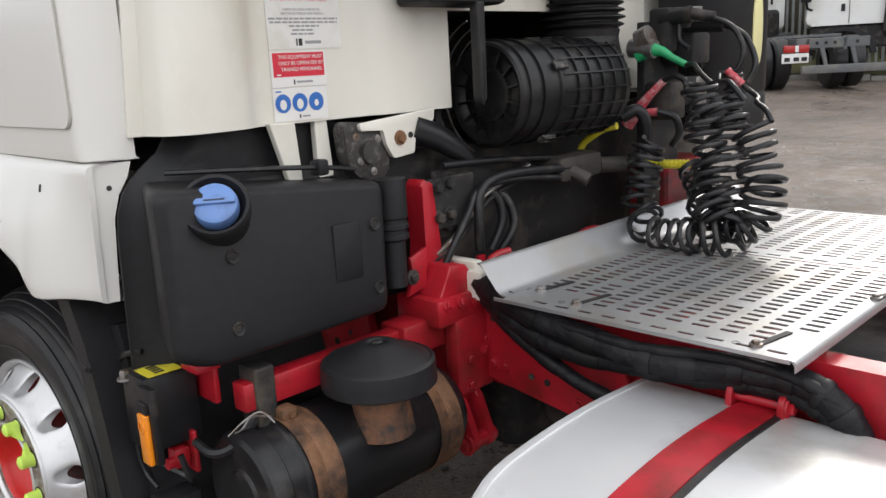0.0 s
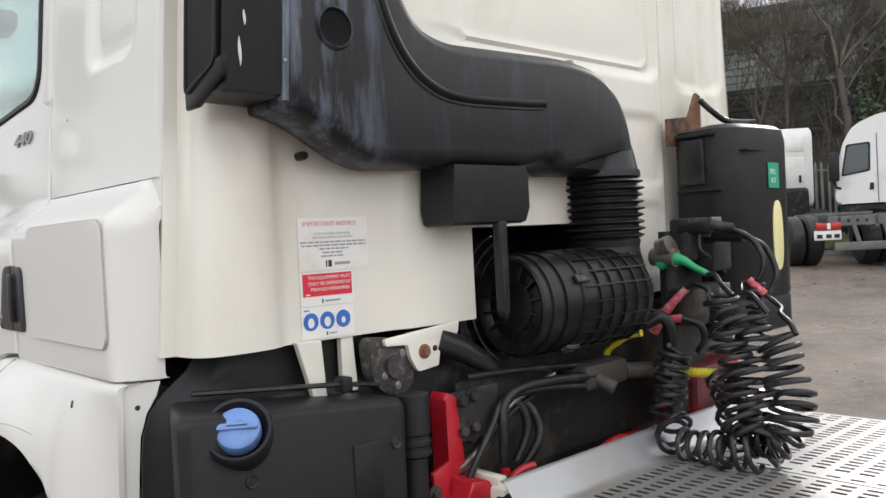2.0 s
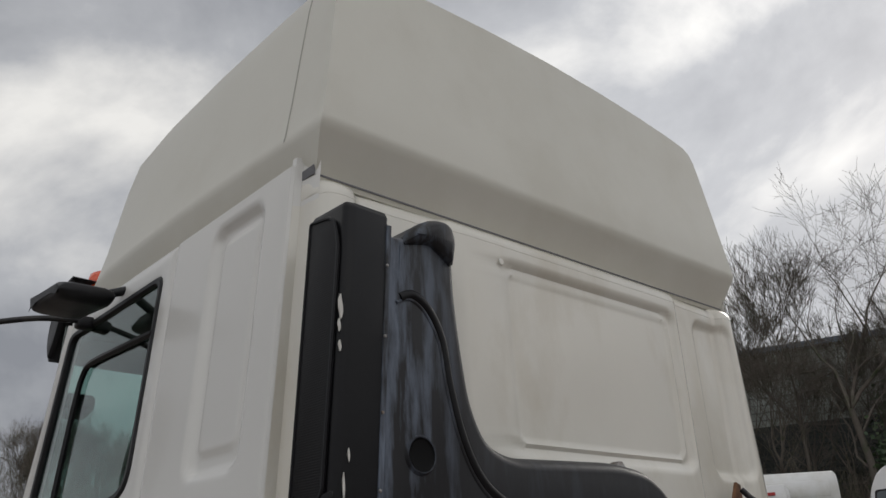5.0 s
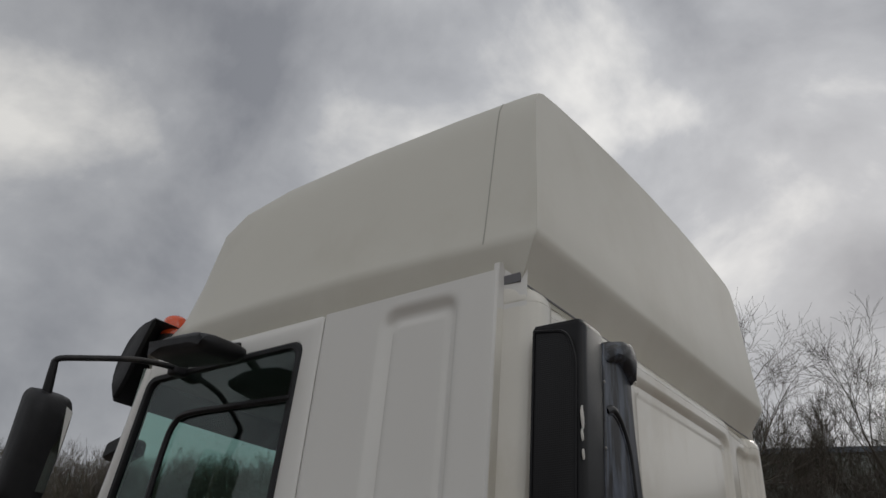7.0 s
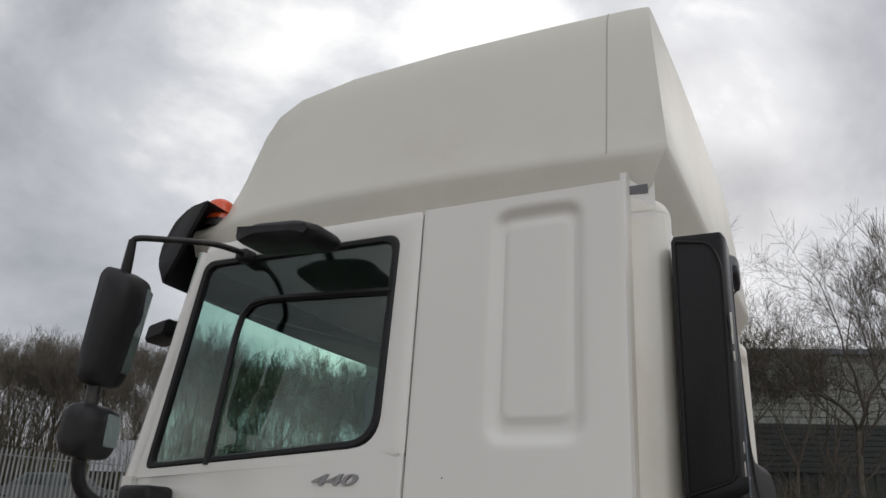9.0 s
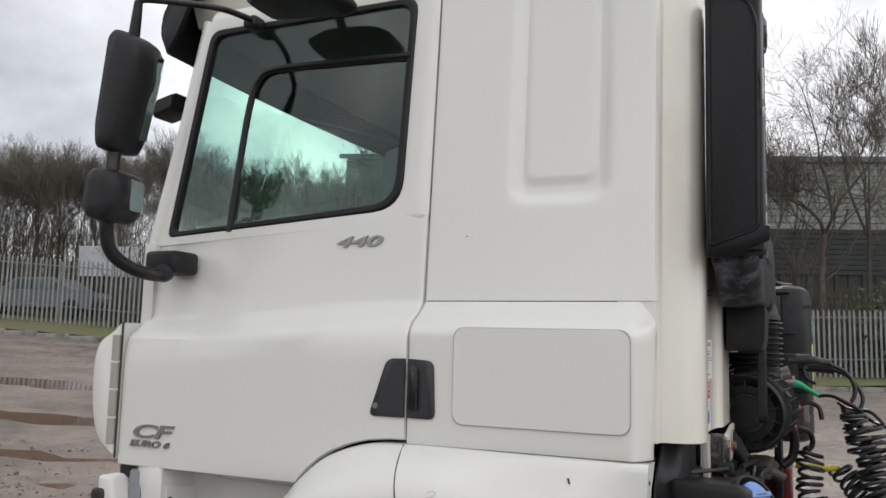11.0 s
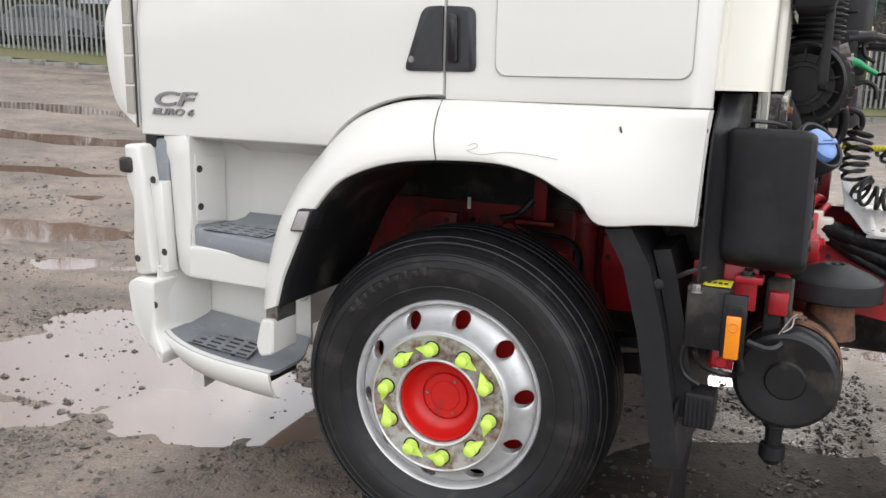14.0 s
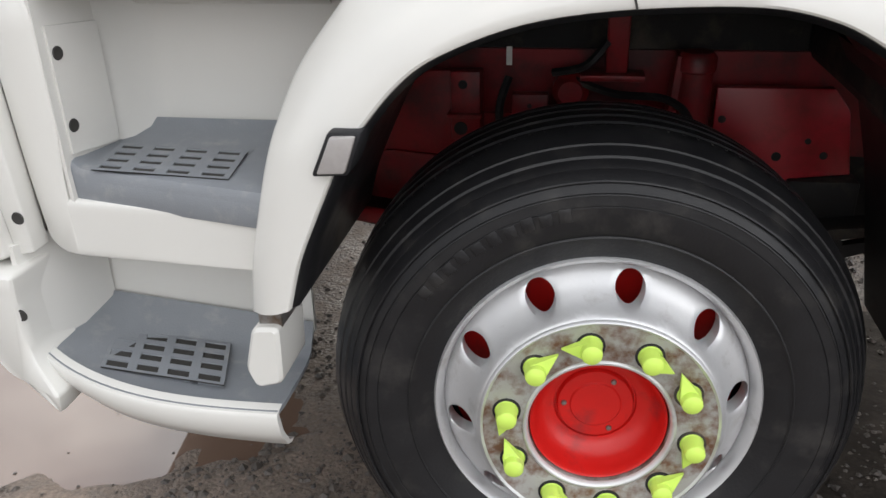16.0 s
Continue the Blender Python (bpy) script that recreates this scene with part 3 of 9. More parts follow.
# loose stones and grit, thickest where the tarmac has broken up
rng = random.Random(77)
co, tris = [], []
count = 0
while count < 15000:
    far = rng.random() < 0.3
    x, y = (rng.uniform(-8, 1.6), rng.uniform(-1.4, 5.0)) if far else (rng.uniform(-3.2, 1.3), rng.uniform(-1.2, 2.4))
    wet = puddle_depth(x, y)
    heap = noise.noise((x * 1.4, y * 1.4, 11.0)) + 0.6 * noise.noise((x * 4.5, y * 4.5, 2.0))
    if rng.random() > 0.12 + 0.75 * ease((heap + 0.05) / 0.5) or (wet > 0.5 and x < 0.2 and rng.random() > 0.10):
        continue
    r = rng.uniform(0.003, 0.007) if rng.random() < 0.78 else rng.uniform(0.007, 0.016)
    if far:
        r *= 1.5
    z = max(yard_height(x, y), ground_z(x, y) - 0.0125) + r * 0.15
    k, spin = len(co), rng.uniform(0, 6.28)
    for i in range(5):
        a = spin + i * 1.2566 + rng.uniform(-0.3, 0.3)
        q = r * rng.uniform(0.75, 1.35)
        co.append((x + math.cos(a) * q, y + math.sin(a) * q, z + r * rng.uniform(-0.1, 0.2)))
    co.append((x + r * rng.uniform(-0.3, 0.3), y + r * rng.uniform(-0.3, 0.3), z + r * rng.uniform(0.45, 0.85)))
    co.append((x, y, z - r * 0.7))
    for i in range(5):
        j = (i + 1) % 5
        tris.append((k + i, k + j, k + 5))
        tris.append((k + j, k + i, k + 6))
    count += 1
me = bpy.data.meshes.new("loose_grit")
me.from_pydata(co, [], tris)
me.materials.append(GRIT)
tagged(new("loose_grit", me), "loose grey-brown stones and grit on the yard", "grit", kind="stuff")

# fence line: a point and the direction along it
FENCE_AT, FENCE_WAY = Vector((-21.0, 16.6)), Vector((0.927, 0.375))
FENCE_OUT = Vector((-0.375, 0.927))


def along(s, out=0.0):
    p = FENCE_AT + FENCE_WAY * s + FENCE_OUT * out
    return p.x, p.y


def strip(name, s0, s1, o0, o1, lift, mat, n_s, n_o, bumpy=0.0):
    bm = bmesh.new()
    g = []
    for i in range(n_s + 1):
        row = []
        for j in range(n_o + 1):
            x, y = along(s0 + (s1 - s0) * i / n_s, o0 + (o1 - o0) * j / n_o)
            row.append(bm.verts.new((x, y, ground_z(x, y) + lift + bumpy * noise.noise((x * 0.8, y * 0.8, 7)))))
        g.append(row)
    for i in range(n_s):
        for j in range(n_o):
            bm.faces.new((g[i][j], g[i + 1][j], g[i + 1][j + 1], g[i][j + 1]))
    return part(name, bm, mat, smooth=180)


verge = strip("grass_verge", -150, 150, -3.0, 240, 0.13, GRASS, 240, 110, 0.10)
tagged(verge, "rough winter grass verge with bare earth under the fence", "grass", kind="structure")
bm = bmesh.new()
for i in range(80):
    s = -30 + i * 0.94
    (x0, y0), (x1, y1) = along(s, -3.12), along(s + 0.92, -3.12)
    z = (ground_z(x0, y0) + ground_z(x1, y1)) / 2
    m = Matrix.Translation((x0, y0, z)) @ Matrix.Rotation(math.atan2(FENCE_WAY.y, FENCE_WAY.x), 4, "Z")
    add_box(bm, 0, 0.92, -0.07, 0.07, -0.2, 0.12, 0.012, m)
kerb = part("kerb", bm, material("kerb_concrete", (0.26, 0.25, 0.23), 0.85, grain=0.2, grain_size=12, stain=(0.12, 0.12, 0.09), stain_size=2, stain_amount=0.5))
tagged(kerb, "weathered concrete kerb along the grass verge", "kerb", kind="structure")

# ---------------------------------------------------------------- the lorry
lorry = thing("lorry", "cream-white tractor unit lorry with red chassis parked on the yard", "lorry")
MID = 1.335


def side_y(z):
    return 0.111 + (z - 1.837) * 0.070


def lower_y(z):
    """The flank below the waistline, which stands out from the upper cab side."""
    if z >= 1.85:
        return side_y(z)
    if z >= 1.73:
        t = (z - 1.73) / 0.12
        return 0.003 + (side_y(1.85) - 0.003) * ease(t) ** 1.2
    return 0.003 if z > 1.32 else 0.003 + 0.02 * ((1.32 - z) / 0.08) ** 2


def mirror_y(bm):
    for v in bm.verts:
        v.co.y = 2 * MID - v.co.y
    return bm


WIN = [(-1.135, 2.090), (-1.028, 2.918), (-0.118, 2.918), (-0.136, 2.158)]
WIN_R = [0.03, 0.05, 0.06, 0.11]


def flank(name, rows, offset, mat, parent, label="", far=False):
    bm = sheet(rows, offset)
    if far:
        mirror_y(bm)
    return part(name, bm, mat, parent, label, smooth=35)


def waist_drop(x):
    return 0.06 * ease((-0.05 - x) / 1.1)


ARCH_EDGE = [(-0.53, 1.065), (-0.500, 1.135), (-0.453, 1.202), (-0.390, 1.275), (-0.345, 1.315), (-0.300, 1.345), (-0.23, 1.374), (-0.160, 1.392), (-0.08, 1.400), (0.02, 1.402)]


def arch_edge(x):
    """Height of the top edge of the wheel arch under the door."""
    for (a, za), (b, zb) in zip(ARCH_EDGE, ARCH_EDGE[1:]):
        if a <= x <= b:
            return za + (zb - za) * (x - a) / (b - a)
    return ARCH_EDGE[0][1]


def door_panels(far):
    door = part("door", bmesh.new(), WHITE, lorry, "white cab door with side window")
    # skin under the window
    rows = []
    zz = [1.243, 1.25, 1.262, 1.285, 1.32] + span(1.34, 1.70, 5) + span(1.715, 1.87, 14) + span(1.89, 2.06, 4)
    for z in zz:
        row = []
        for x in [-1.190, -1.187, -1.18] + span(-1.165, -0.55, 14) + span(-0.51, -0.05, 22) + [-0.036, -0.031, -0.0285]:
            lo = 1.238 + 0.02 * ease((x + 1.19) / 0.1) * 0
            zb = z
            if x > -0.50:
                arch = max(1.243, arch_edge(x) + 0.009)
                zb = arch + (z - 1.243) * (2.06 - arch) / (2.06 - 1.243)
            edge = 0.008 if x in (-1.190, -0.0285) else (0.002 if x in (-1.187, -0.031) else 0.0)
            row.append((x, lower_y(zb + waist_drop(x)) + edge + (0.012 if z == 1.243 else 0.0), zb))
        rows.append(row)
    top = []
    for x in [-1.190, -1.187, -1.18] + span(-1.165, -0.55, 14) + span(-0.51, -0.05, 22) + [-0.036, -0.031, -0.0285]:
        t = (x + 1.135) / (1.135 - 0.136)
        z = 2.062 + 0.068 * max(0, min(1, t))
        top.append((x, side_y(z), z))
    rows.append(top)
    flank("door_skin", rows, (0, 0.03, 0), WHITE, door, far=far)
    # frame round the window
    ring_in = rounded(WIN, WIN_R, 6)
    outer = [(-1.186, 2.05), (-1.030, 3.000), (-0.0285, 3.000), (-0.0285, 2.115)]
    ring_out = rounded(outer, [0.01, 0.02, 0.02, 0.01], 6)
    rows = []
    for t in (0.0, 0.06, 0.2, 0.5, 0.9, 1.0):
        row = []
        for a, b in zip(ring_in, ring_out):
            x, z = a[0] + (b[0] - a[0]) * t, a[1] + (b[1] - a[1]) * t
            dip = 0.012 if t == 0.0 else (0.003 if t == 0.06 else 0.0)
            row.append((x, side_y(z) + dip + (0.006 if t == 1.0 else 0), z))
        row.append(row[0])
        rows.append(row)
    flank("window_surround", rows, (0, 0.035, 0), WHITE, door, far=far)
    rows = []
    cx, cz = -0.61, 2.52
    for k, (grow, dip) in enumerate(((0.004, 0.002), (-0.004, -0.004), (-0.020, -0.002), (-0.026, 0.010))):
        row = []
        for a in ring_in:
            d = Vector((a[0] - cx, a[1] - cz))
            d2 = d * (1 + grow / d.length * 1.25)
            row.append((cx + d2.x, side_y(cz + d2.y) + dip, cz + d2.y))
        row.append(row[0])
        rows.append(row)
    flank("window_seal", rows, (0, 0.014, 0), SEAL, door, "black rubber window seal", far=far)
    bm = bmesh.new()
    pts = [(cx + (a[0] - cx) * 0.985, cz + (a[1] - cz) * 0.975) for a in ring_in]
    f = [bm.verts.new((x, side_y(z) + 0.012, z)) for x, z in pts]
    b = [bm.verts.new((x, side_y(z) + 0.016, z)) for x, z in pts]
    bm.faces.new(f)
    bm.faces.new(b[::-1])
    for i in range(len(f)):
        bm.faces.new((f[i], b[i], b[(i + 1) % len(f)], f[(i + 1) % len(f)]))
    if far:
        mirror_y(bm)
    pane = part("window_pane", bm, GLASS, door, "rain-spotted greenish side window glass")
    pane.visible_shadow = False
    # the sliding frame inside the glass
    line = spline([(-0.845, 0, 2.10), (-0.825, 0, 2.40), (-0.805, 0, 2.60), (-0.775, 0, 2.69), (-0.70, 0, 2.722), (-0.42, 0, 2.715), (-0.13, 0, 2.703)], 6)
    bm = bmesh.new()
    add_tube(bm, [(p.x, side_y(p.z) + 0.004, p.z) for p in line], 0.013, 6)
    if far:
        mirror_y(bm)
    part("window_bar", bm, SEAL, door)
    return door


door_near = door_panels(False)
door_far = door_panels(True)

# upper flank behind the door, with its long pressed recess
for far in (False, True):
    rows = []
    for z in span(1.845, 3.000, 84):
        row = []
        for x in [-0.0215, -0.0195] + span(-0.014, 0.700, 56) + [0.708, 0.714, 0.716]:
            push = 0.024 * inset(x, z, 0.268, 0.560, 2.165, 2.940, 0.05, 0.040) - 0.007 * inset(x, z, 0.300, 0.526, 2.224, 2.900, 0.035, 0.014)
            edge = {-0.0215: 0.010, -0.0195: 0.002, 0.716: 0.03, 0.714: 0.008, 0.708: 0.001}.get(x, 0.0)
            row.append((x, side_y(z) + push + edge, z))
        rows.append(row)
    flank("upper_side_panel", rows, (0, 0.03, 0), WHITE, lorry, "white sleeper side panel with long pressed recess", far)
    # lower flank with the locker
    rows = []
    for z in [1.400, 1.403, 1.41] + span(1.425, 1.70, 12) + span(1.715, 1.842, 12):
        row = []
        for x in [-0.0215, -0.0195] + span(-0.014, 0.655, 30) + [0.668, 0.678, 0.688, 0.702, 0.712]:
            back = max(0.0, (x - 0.660) / 0.052)
            edge = {-0.0215: 0.010, -0.0195: 0.002}.get(x, 0.0) + (0.010 if z == 1.400 else 0.002 if z == 1.403 else 0)
            row.append((x + 0.02 * (1.84 - z) * back * -0.9, lower_y(z) + edge + 0.075 * back ** 1.6, z))
        rows.append(row)
    flank("lower_side_panel", rows, (0, 0.03, 0), WHITE, lorry, "white lower side panel behind the cab door", far)

rows = []
for z in [1.472, 1.4725, 1.474, 1.478, 1.485, 1.495, 1.506] + span(1.55, 1.68, 4) + [1.723, 1.734, 1.744, 1.751, 1.755, 1.7565, 1.757]:
    d = min(z - 1.472, 1.757 - z)
    cut = 0.034 - math.sqrt(max(0.0, 0.034 ** 2 - max(0.0, 0.034 - d) ** 2))
    rows.append([(x, -0.0035 + (0.002 if k in (0, 11) else 0.0), z) for k, x in enumerate([0.132 + cut, 0.1335 + cut] + span(0.18, 0.612, 8) + [0.6585 - cut, 0.660 - cut])])
locker = part("locker_door", sheet(rows, (0, 0.014, 0)), WHITE, lorry, "white side locker door in the flank", smooth=35)
outline = rounded([(0.132, 1.472), (0.660, 1.472), (0.660, 1.757), (0.132, 1.757)], 0.034, 5)
bm = bmesh.new()
add_tube(bm, [(x, 0.001, z) for x, z in outline + outline[:1]], 0.0026, 5, cap=False)
part("locker_seal", bm, SEAM, locker)

# plan of the cab's back wall, from the near corner to the far one
BACK = [(0.121, 0.716), (0.150, 0.722), (0.156, 0.775), (0.165, 0.800), (0.185, 0.822), (0.22, 0.832), (0.27, 0.834), (0.315, 0.828), (0.338, 0.816),
        (0.352, 0.803), (0.375, 0.799), (0.42, 0.802), (0.60, 0.808), (0.675, 0.812), (0.695, 0.820), (0.715, 0.830), (0.76, 0.832), (0.90, 0.834), (0.955, 0.834)]


def back_x(y):
    if y > MID:
        y = 2 * MID - y
    if y >= BACK[-1][0]:
        return 0.834
    for (a, xa), (b, xb) in zip(BACK, BACK[1:]):
        if a <= y <= b:
            return xa + (xb - xa) * (y - a) / (b - a)
    return 0.716


def back_rows(ys_, zs_):
    rows = []
    for z in zs_:
        row = []
        for y in ys_:
            p = 0.019 * inset(y, z, 0.915, 1.935, 2.212, 2.835, 0.05, 0.03) + 0.010 * inset(y, z, 0.955, 1.885, 2.25, 2.80, 0.04, 0.016) - 0.010 * inset(y, z, 0.945, 1.895, 2.242, 2.808, 0.04, 0.012)
            p += 0.019 * inset(y, z, 2.125, 2.405, 2.20, 2.84, 0.05, 0.03)
            p += 0.012 * inset(y, z, 1.66, 1.955, 1.83, 2.07, 0.05, 0.03) + 0.012 * inset(y, z, 1.66, 1.955, 1.52, 1.76, 0.05, 0.03)
            lean = 0.070 * (z - 1.837) * max(0.0, min(1.0, (0.35 - y) / 0.22)) - 0.070 * (z - 1.837) * max(0.0, min(1.0, (y - 2.32) / 0.22))
            row.append((back_x(y) - p, y + lean, z))
        rows.append(row)
    return rows


near_ys = [a for a, _ in BACK]
far_ys = [2 * MID - a for a in near_ys[::-1]]
mid_ys = span(0.97, 2 * MID - 0.97, 76)
fine_far = sorted(set(far_ys + span(1.70, 2.50, 54)))
ALL_Y = near_ys + [y for y in mid_ys if y < 1.69] + fine_far
wall_back = part("cab_back_wall", sheet(back_rows(ALL_Y, span(1.702, 2.885, 96)), (-0.03, 0, 0)), WHITE_REAR, lorry, "cream-white pressed steel cab back wall", smooth=40)
part("cab_back_skirt", sheet(back_rows(near_ys, [1.446, 1.449] + span(1.455, 1.702, 10)), (-0.03, 0, 0)), WHITE_REAR, lorry, smooth=40)
part("cab_back_skirt", sheet(back_rows([y for y in fine_far if y > 1.63], [1.446, 1.449] + span(1.455, 1.702, 16)), (-0.03, 0, 0)), WHITE_REAR, lorry, smooth=40)
# rounded head of the back wall under the roof moulding
rows = []
for k in range(9):
    a = radians(90) * k / 8
    rows.append([(back_x(y) - 0.055 * (1 - math.cos(a)), y + 0.0735 * max(0.0, min(1.0, (0.35 - y) / 0.22)) - 0.0735 * max(0.0, min(1.0, (y - 2.32) / 0.22)), 2.886 + 0.055 * math.sin(a)) for y in ALL_Y])
part("cab_back_head", sheet(rows, (-0.02, 0, -0.002)), WHITE_REAR, lorry, smooth=50)
# upright corner of the cab between side panel and roof
for ys_ in (near_ys[:4], far_ys[-4:]):
    part("cab_corner_post", sheet(back_rows(ys_, [2.87, 2.94, 3.03]), (-0.02, 0, 0)), WHITE, lorry, smooth=40)
part("corner_filler", box(0.60, 0.713, 0.116, 0.132, 1.46, 1.86), WHITE, lorry)
# well for the air cleaner
for b_ in ((0.36, 0.38, 0.93, 1.66, 1.40, 1.72), (0.38, 0.80, 0.925, 0.945, 1.40, 1.72), (0.38, 0.80, 1.645, 1.665, 1.40, 1.72), (0.38, 0.80, 0.945, 1.645, 1.703, 1.72)):
    part("well_panel", box(*b_), DARK, lorry)

# cab shell that is not seen closely: floor, roof lining, front, dashboard
bm = bmesh.new()
add_box(bm, -1.20, 0.70, 0.16, 2 * MID - 0.16, 1.36, 1.40)
part("cab_floor", bm, DARK, lorry)
part("roof_lining", box(-1.0, 0.78, 0.22, 2 * MID - 0.22, 2.955, 2.985), LINING, lorry)
part("bunk_curtain", box(0.10, 0.12, 0.24, 2 * MID - 0.24, 1.42, 2.94, 0.004), LINING, lorry, "grey curtain wall behind the seats")
rows = [[(-1.215 + 0.185 * max(0, z - 2.08) - 0.14 * math.sin(math.pi * (y - 0.1) / (2 * MID - 0.2)), y, z) for y in span(0.10, 2 * MID - 0.10, 18)] for z in span(1.27, 2.06, 8)]
part("cab_front", sheet(rows, (0.05, 0, 0)), WHITE, lorry, smooth=40)
rows = [[(-1.150 - 0.17 * math.sin(math.pi * (y - 0.02) / (2 * MID - 0.04)) ** 0.8 - 0.03 * (z > 0.45), y, z) for y in span(0.22, 2 * MID - 0.22, 18)] for z in (0.24, 0.28, 0.42, 0.60, 0.90, 1.10, 1.25)]
part("front_bumper", sheet(rows, (0.06, 0, 0)), WHITE, lorry, "white front bumper", smooth=40)
for far in (False, True):
    bm = tube([(-1.205, 0.118, 2.02), (-1.198, 0.128, 2.08), (-1.12, 0.16, 2.50), (-1.045, 0.190, 2.96)], 0.034, 8)
    for v in bm.verts:
        v.co.y += 0.02
    part("windscreen_pillar", mirror_y(bm) if far else bm, WHITE, lorry, smooth=60)
rows = [[(-1.205 + 0.185 * (z - 2.08) - 0.14 * math.sin(math.pi * (y - 0.1) / (2 * MID - 0.2)), y, z) for y in span(0.17, 2 * MID - 0.17, 18)] for z in span(2.06, 2.96, 6)]
screen = part("windscreen", sheet(rows, (0.005, 0, 0)), GLASS, lorry, "greenish windscreen glass", smooth=40)
screen.visible_shadow = False
bm = prism([(-1.19, 1.45), (-0.80, 1.45), (-0.74, 1.95), (-0.86, 2.06), (-1.18, 2.04)], "y", 0.20, 2 * MID - 0.20, 0.03)
part("dashboard", bm, LINING, lorry, "dark grey dashboard", smooth=50)
m = Matrix.Translation((-0.70, 1.85, 2.08)) @ Matrix.Rotation(radians(65), 4, "Y")
bm = bmesh.new()
add_tube(bm, [m @ Vector((0.22 * math.cos(a), 0.22 * math.sin(a), 0)) for a in span(0, math.tau, 32)], 0.016, 8, cap=False)
add_tube(bm, [m @ Vector((0, -0.21, 0)), m @ Vector((0, 0, -0.03)), m @ Vector((0, 0.21, 0))], 0.018, 8)
add_tube(bm, [m @ Vector((0, 0, -0.03)), m @ Vector((0.0, 0, -0.3))], 0.03, 8)
part("steering_wheel", bm, SATIN, lorry, "black steering wheel behind the window", smooth=60)
for yy in (0.62, 2 * MID - 0.62):
    bm = bmesh.new()
    add_box(bm, -0.36, -0.20, yy - 0.25, yy + 0.25, 1.80, 2.45, 0.06, Matrix.Translation((0, 0, 0)))
    add_box(bm, -0.30, -0.20, yy - 0.14, yy + 0.14, 2.46, 2.66, 0.05)
    add_box(bm, -0.75, -0.25, yy - 0.26, yy + 0.26, 1.68, 1.82, 0.05)
    part("seat", bm, LINING, lorry, "dark fabric cab seat", smooth=60)

# ---- roof moulding
ROOF_TOP = [(-1.200, 3.130), (-1.185, 3.20), (-1.150, 3.310), (-1.08, 3.420), (-0.99, 3.530), (-0.92, 3.600), (-0.84, 3.655), (-0.72, 3.700), (-0.45, 3.745), (0.0, 3.765), (0.45, 3.765), (0.700, 3.759), (0.725, 3.758), (0.750, 3.757), (0.776, 3.755)]


def ridge_z(x):
    return 3.103 + 0.035 * math.sin(math.pi * max(0, min(1, (x + 1.2) / 2.05)))


def roof_ring(x, top):
    zr = ridge_z(x)
    nose = ease((-0.75 - x) / 0.45)
    lift = max(0.02, top - zr)
    pull = 0.16 * nose
    low = 0.060 * ease((x - 0.700) / 0.073)
    half = [(0.236 + pull * 0.4, 2.998 - low), (0.224 + pull * 0.4, 3.022 - low * 0.7), (0.200 + pull * 0.4, zr - 0.03), (0.196 + pull * 0.45, zr - 0.008), (0.201 + pull * 0.5, zr + 0.012),
            (0.222 + pull * 0.7, zr + lift * 0.22), (0.248 + pull * 0.9, zr + lift * 0.50), (0.275 + pull, zr + lift * 0.78), (0.290 + pull, zr + lift * 0.90), (0.312 + pull * 1.1, zr + lift * 0.965),
            (0.350 + pull * 1.2, zr + lift), (0.46 + pull, zr + lift + 0.018), (0.70, zr + lift + 0.042), (1.0, zr + lift + 0.060)]
    return half + [(MID, half[-1][1] + 0.008)] + [(2 * MID - y, z) for y, z in half[::-1]]


bm = bmesh.new()
rings = []
for x, top in ROOF_TOP:
    rings.append([bm.verts.new((x, y, z)) for y, z in roof_ring(x, top)])
last = [(0.856 - max(0.0, z - 3.10) * 0.085 - (0.088 * (3.103 - z) / 0.165 if z < 3.10 else 0.0), y, z) for y, z in roof_ring(0.80, 3.75)]
rings.append([bm.verts.new(p) for p in last])
k = len(rings[0])
for a, b in zip(rings, rings[1:]):
    for i in range(k - 1):
        bm.faces.new((a[i], a[i + 1], b[i + 1], b[i]))
r = rings[-1]
bm.faces.new([v for v in r[4:k - 4]])
for i in range(4):
    bm.faces.new((r[i], r[i + 1], r[k - 2 - i], r[k - 1 - i]))
bm.faces.new(rings[0])
for a, b in zip(rings, rings[1:]):
    bm.faces.new((a[0], b[0], b[-1], a[-1]))
sharp = [e for e in bm.edges if all(v in r for v in e.verts) and min(v.co.z for v in e.verts) > 3.09 and len(e.link_faces) == 2 and e.calc_face_angle(0) > 0.6]
bmesh.ops.bevel(bm, geom=sharp, offset=0.028, segments=4, profile=0.5, affect="EDGES")
roof = part("roof_moulding", bm, ROOFING, lorry, "tall off-white moulded roof", smooth=27)
bm = bmesh.new()
add_box(bm, -1.1, 0.70, 0.250, 2 * MID - 0.250, 2.93, 2.997)
part("roof_seal", bm, GAP, lorry)
for far in (False, True):
    bm = box(0.60, 0.714, 0.205, 0.262, 2.90, 2.9985, 0.004)
    part("roof_corner_cap", mirror_y(bm) if far else bm, WHITE, lorry)
    line = [(0.655, y - 0.0006, z) for y, z in roof_ring(0.655, 3.7605)[3:12]]
    bm = tube(line, 0.0022, 5)
    part("roof_seam", mirror_y(bm) if far else bm, SEAM, roof)

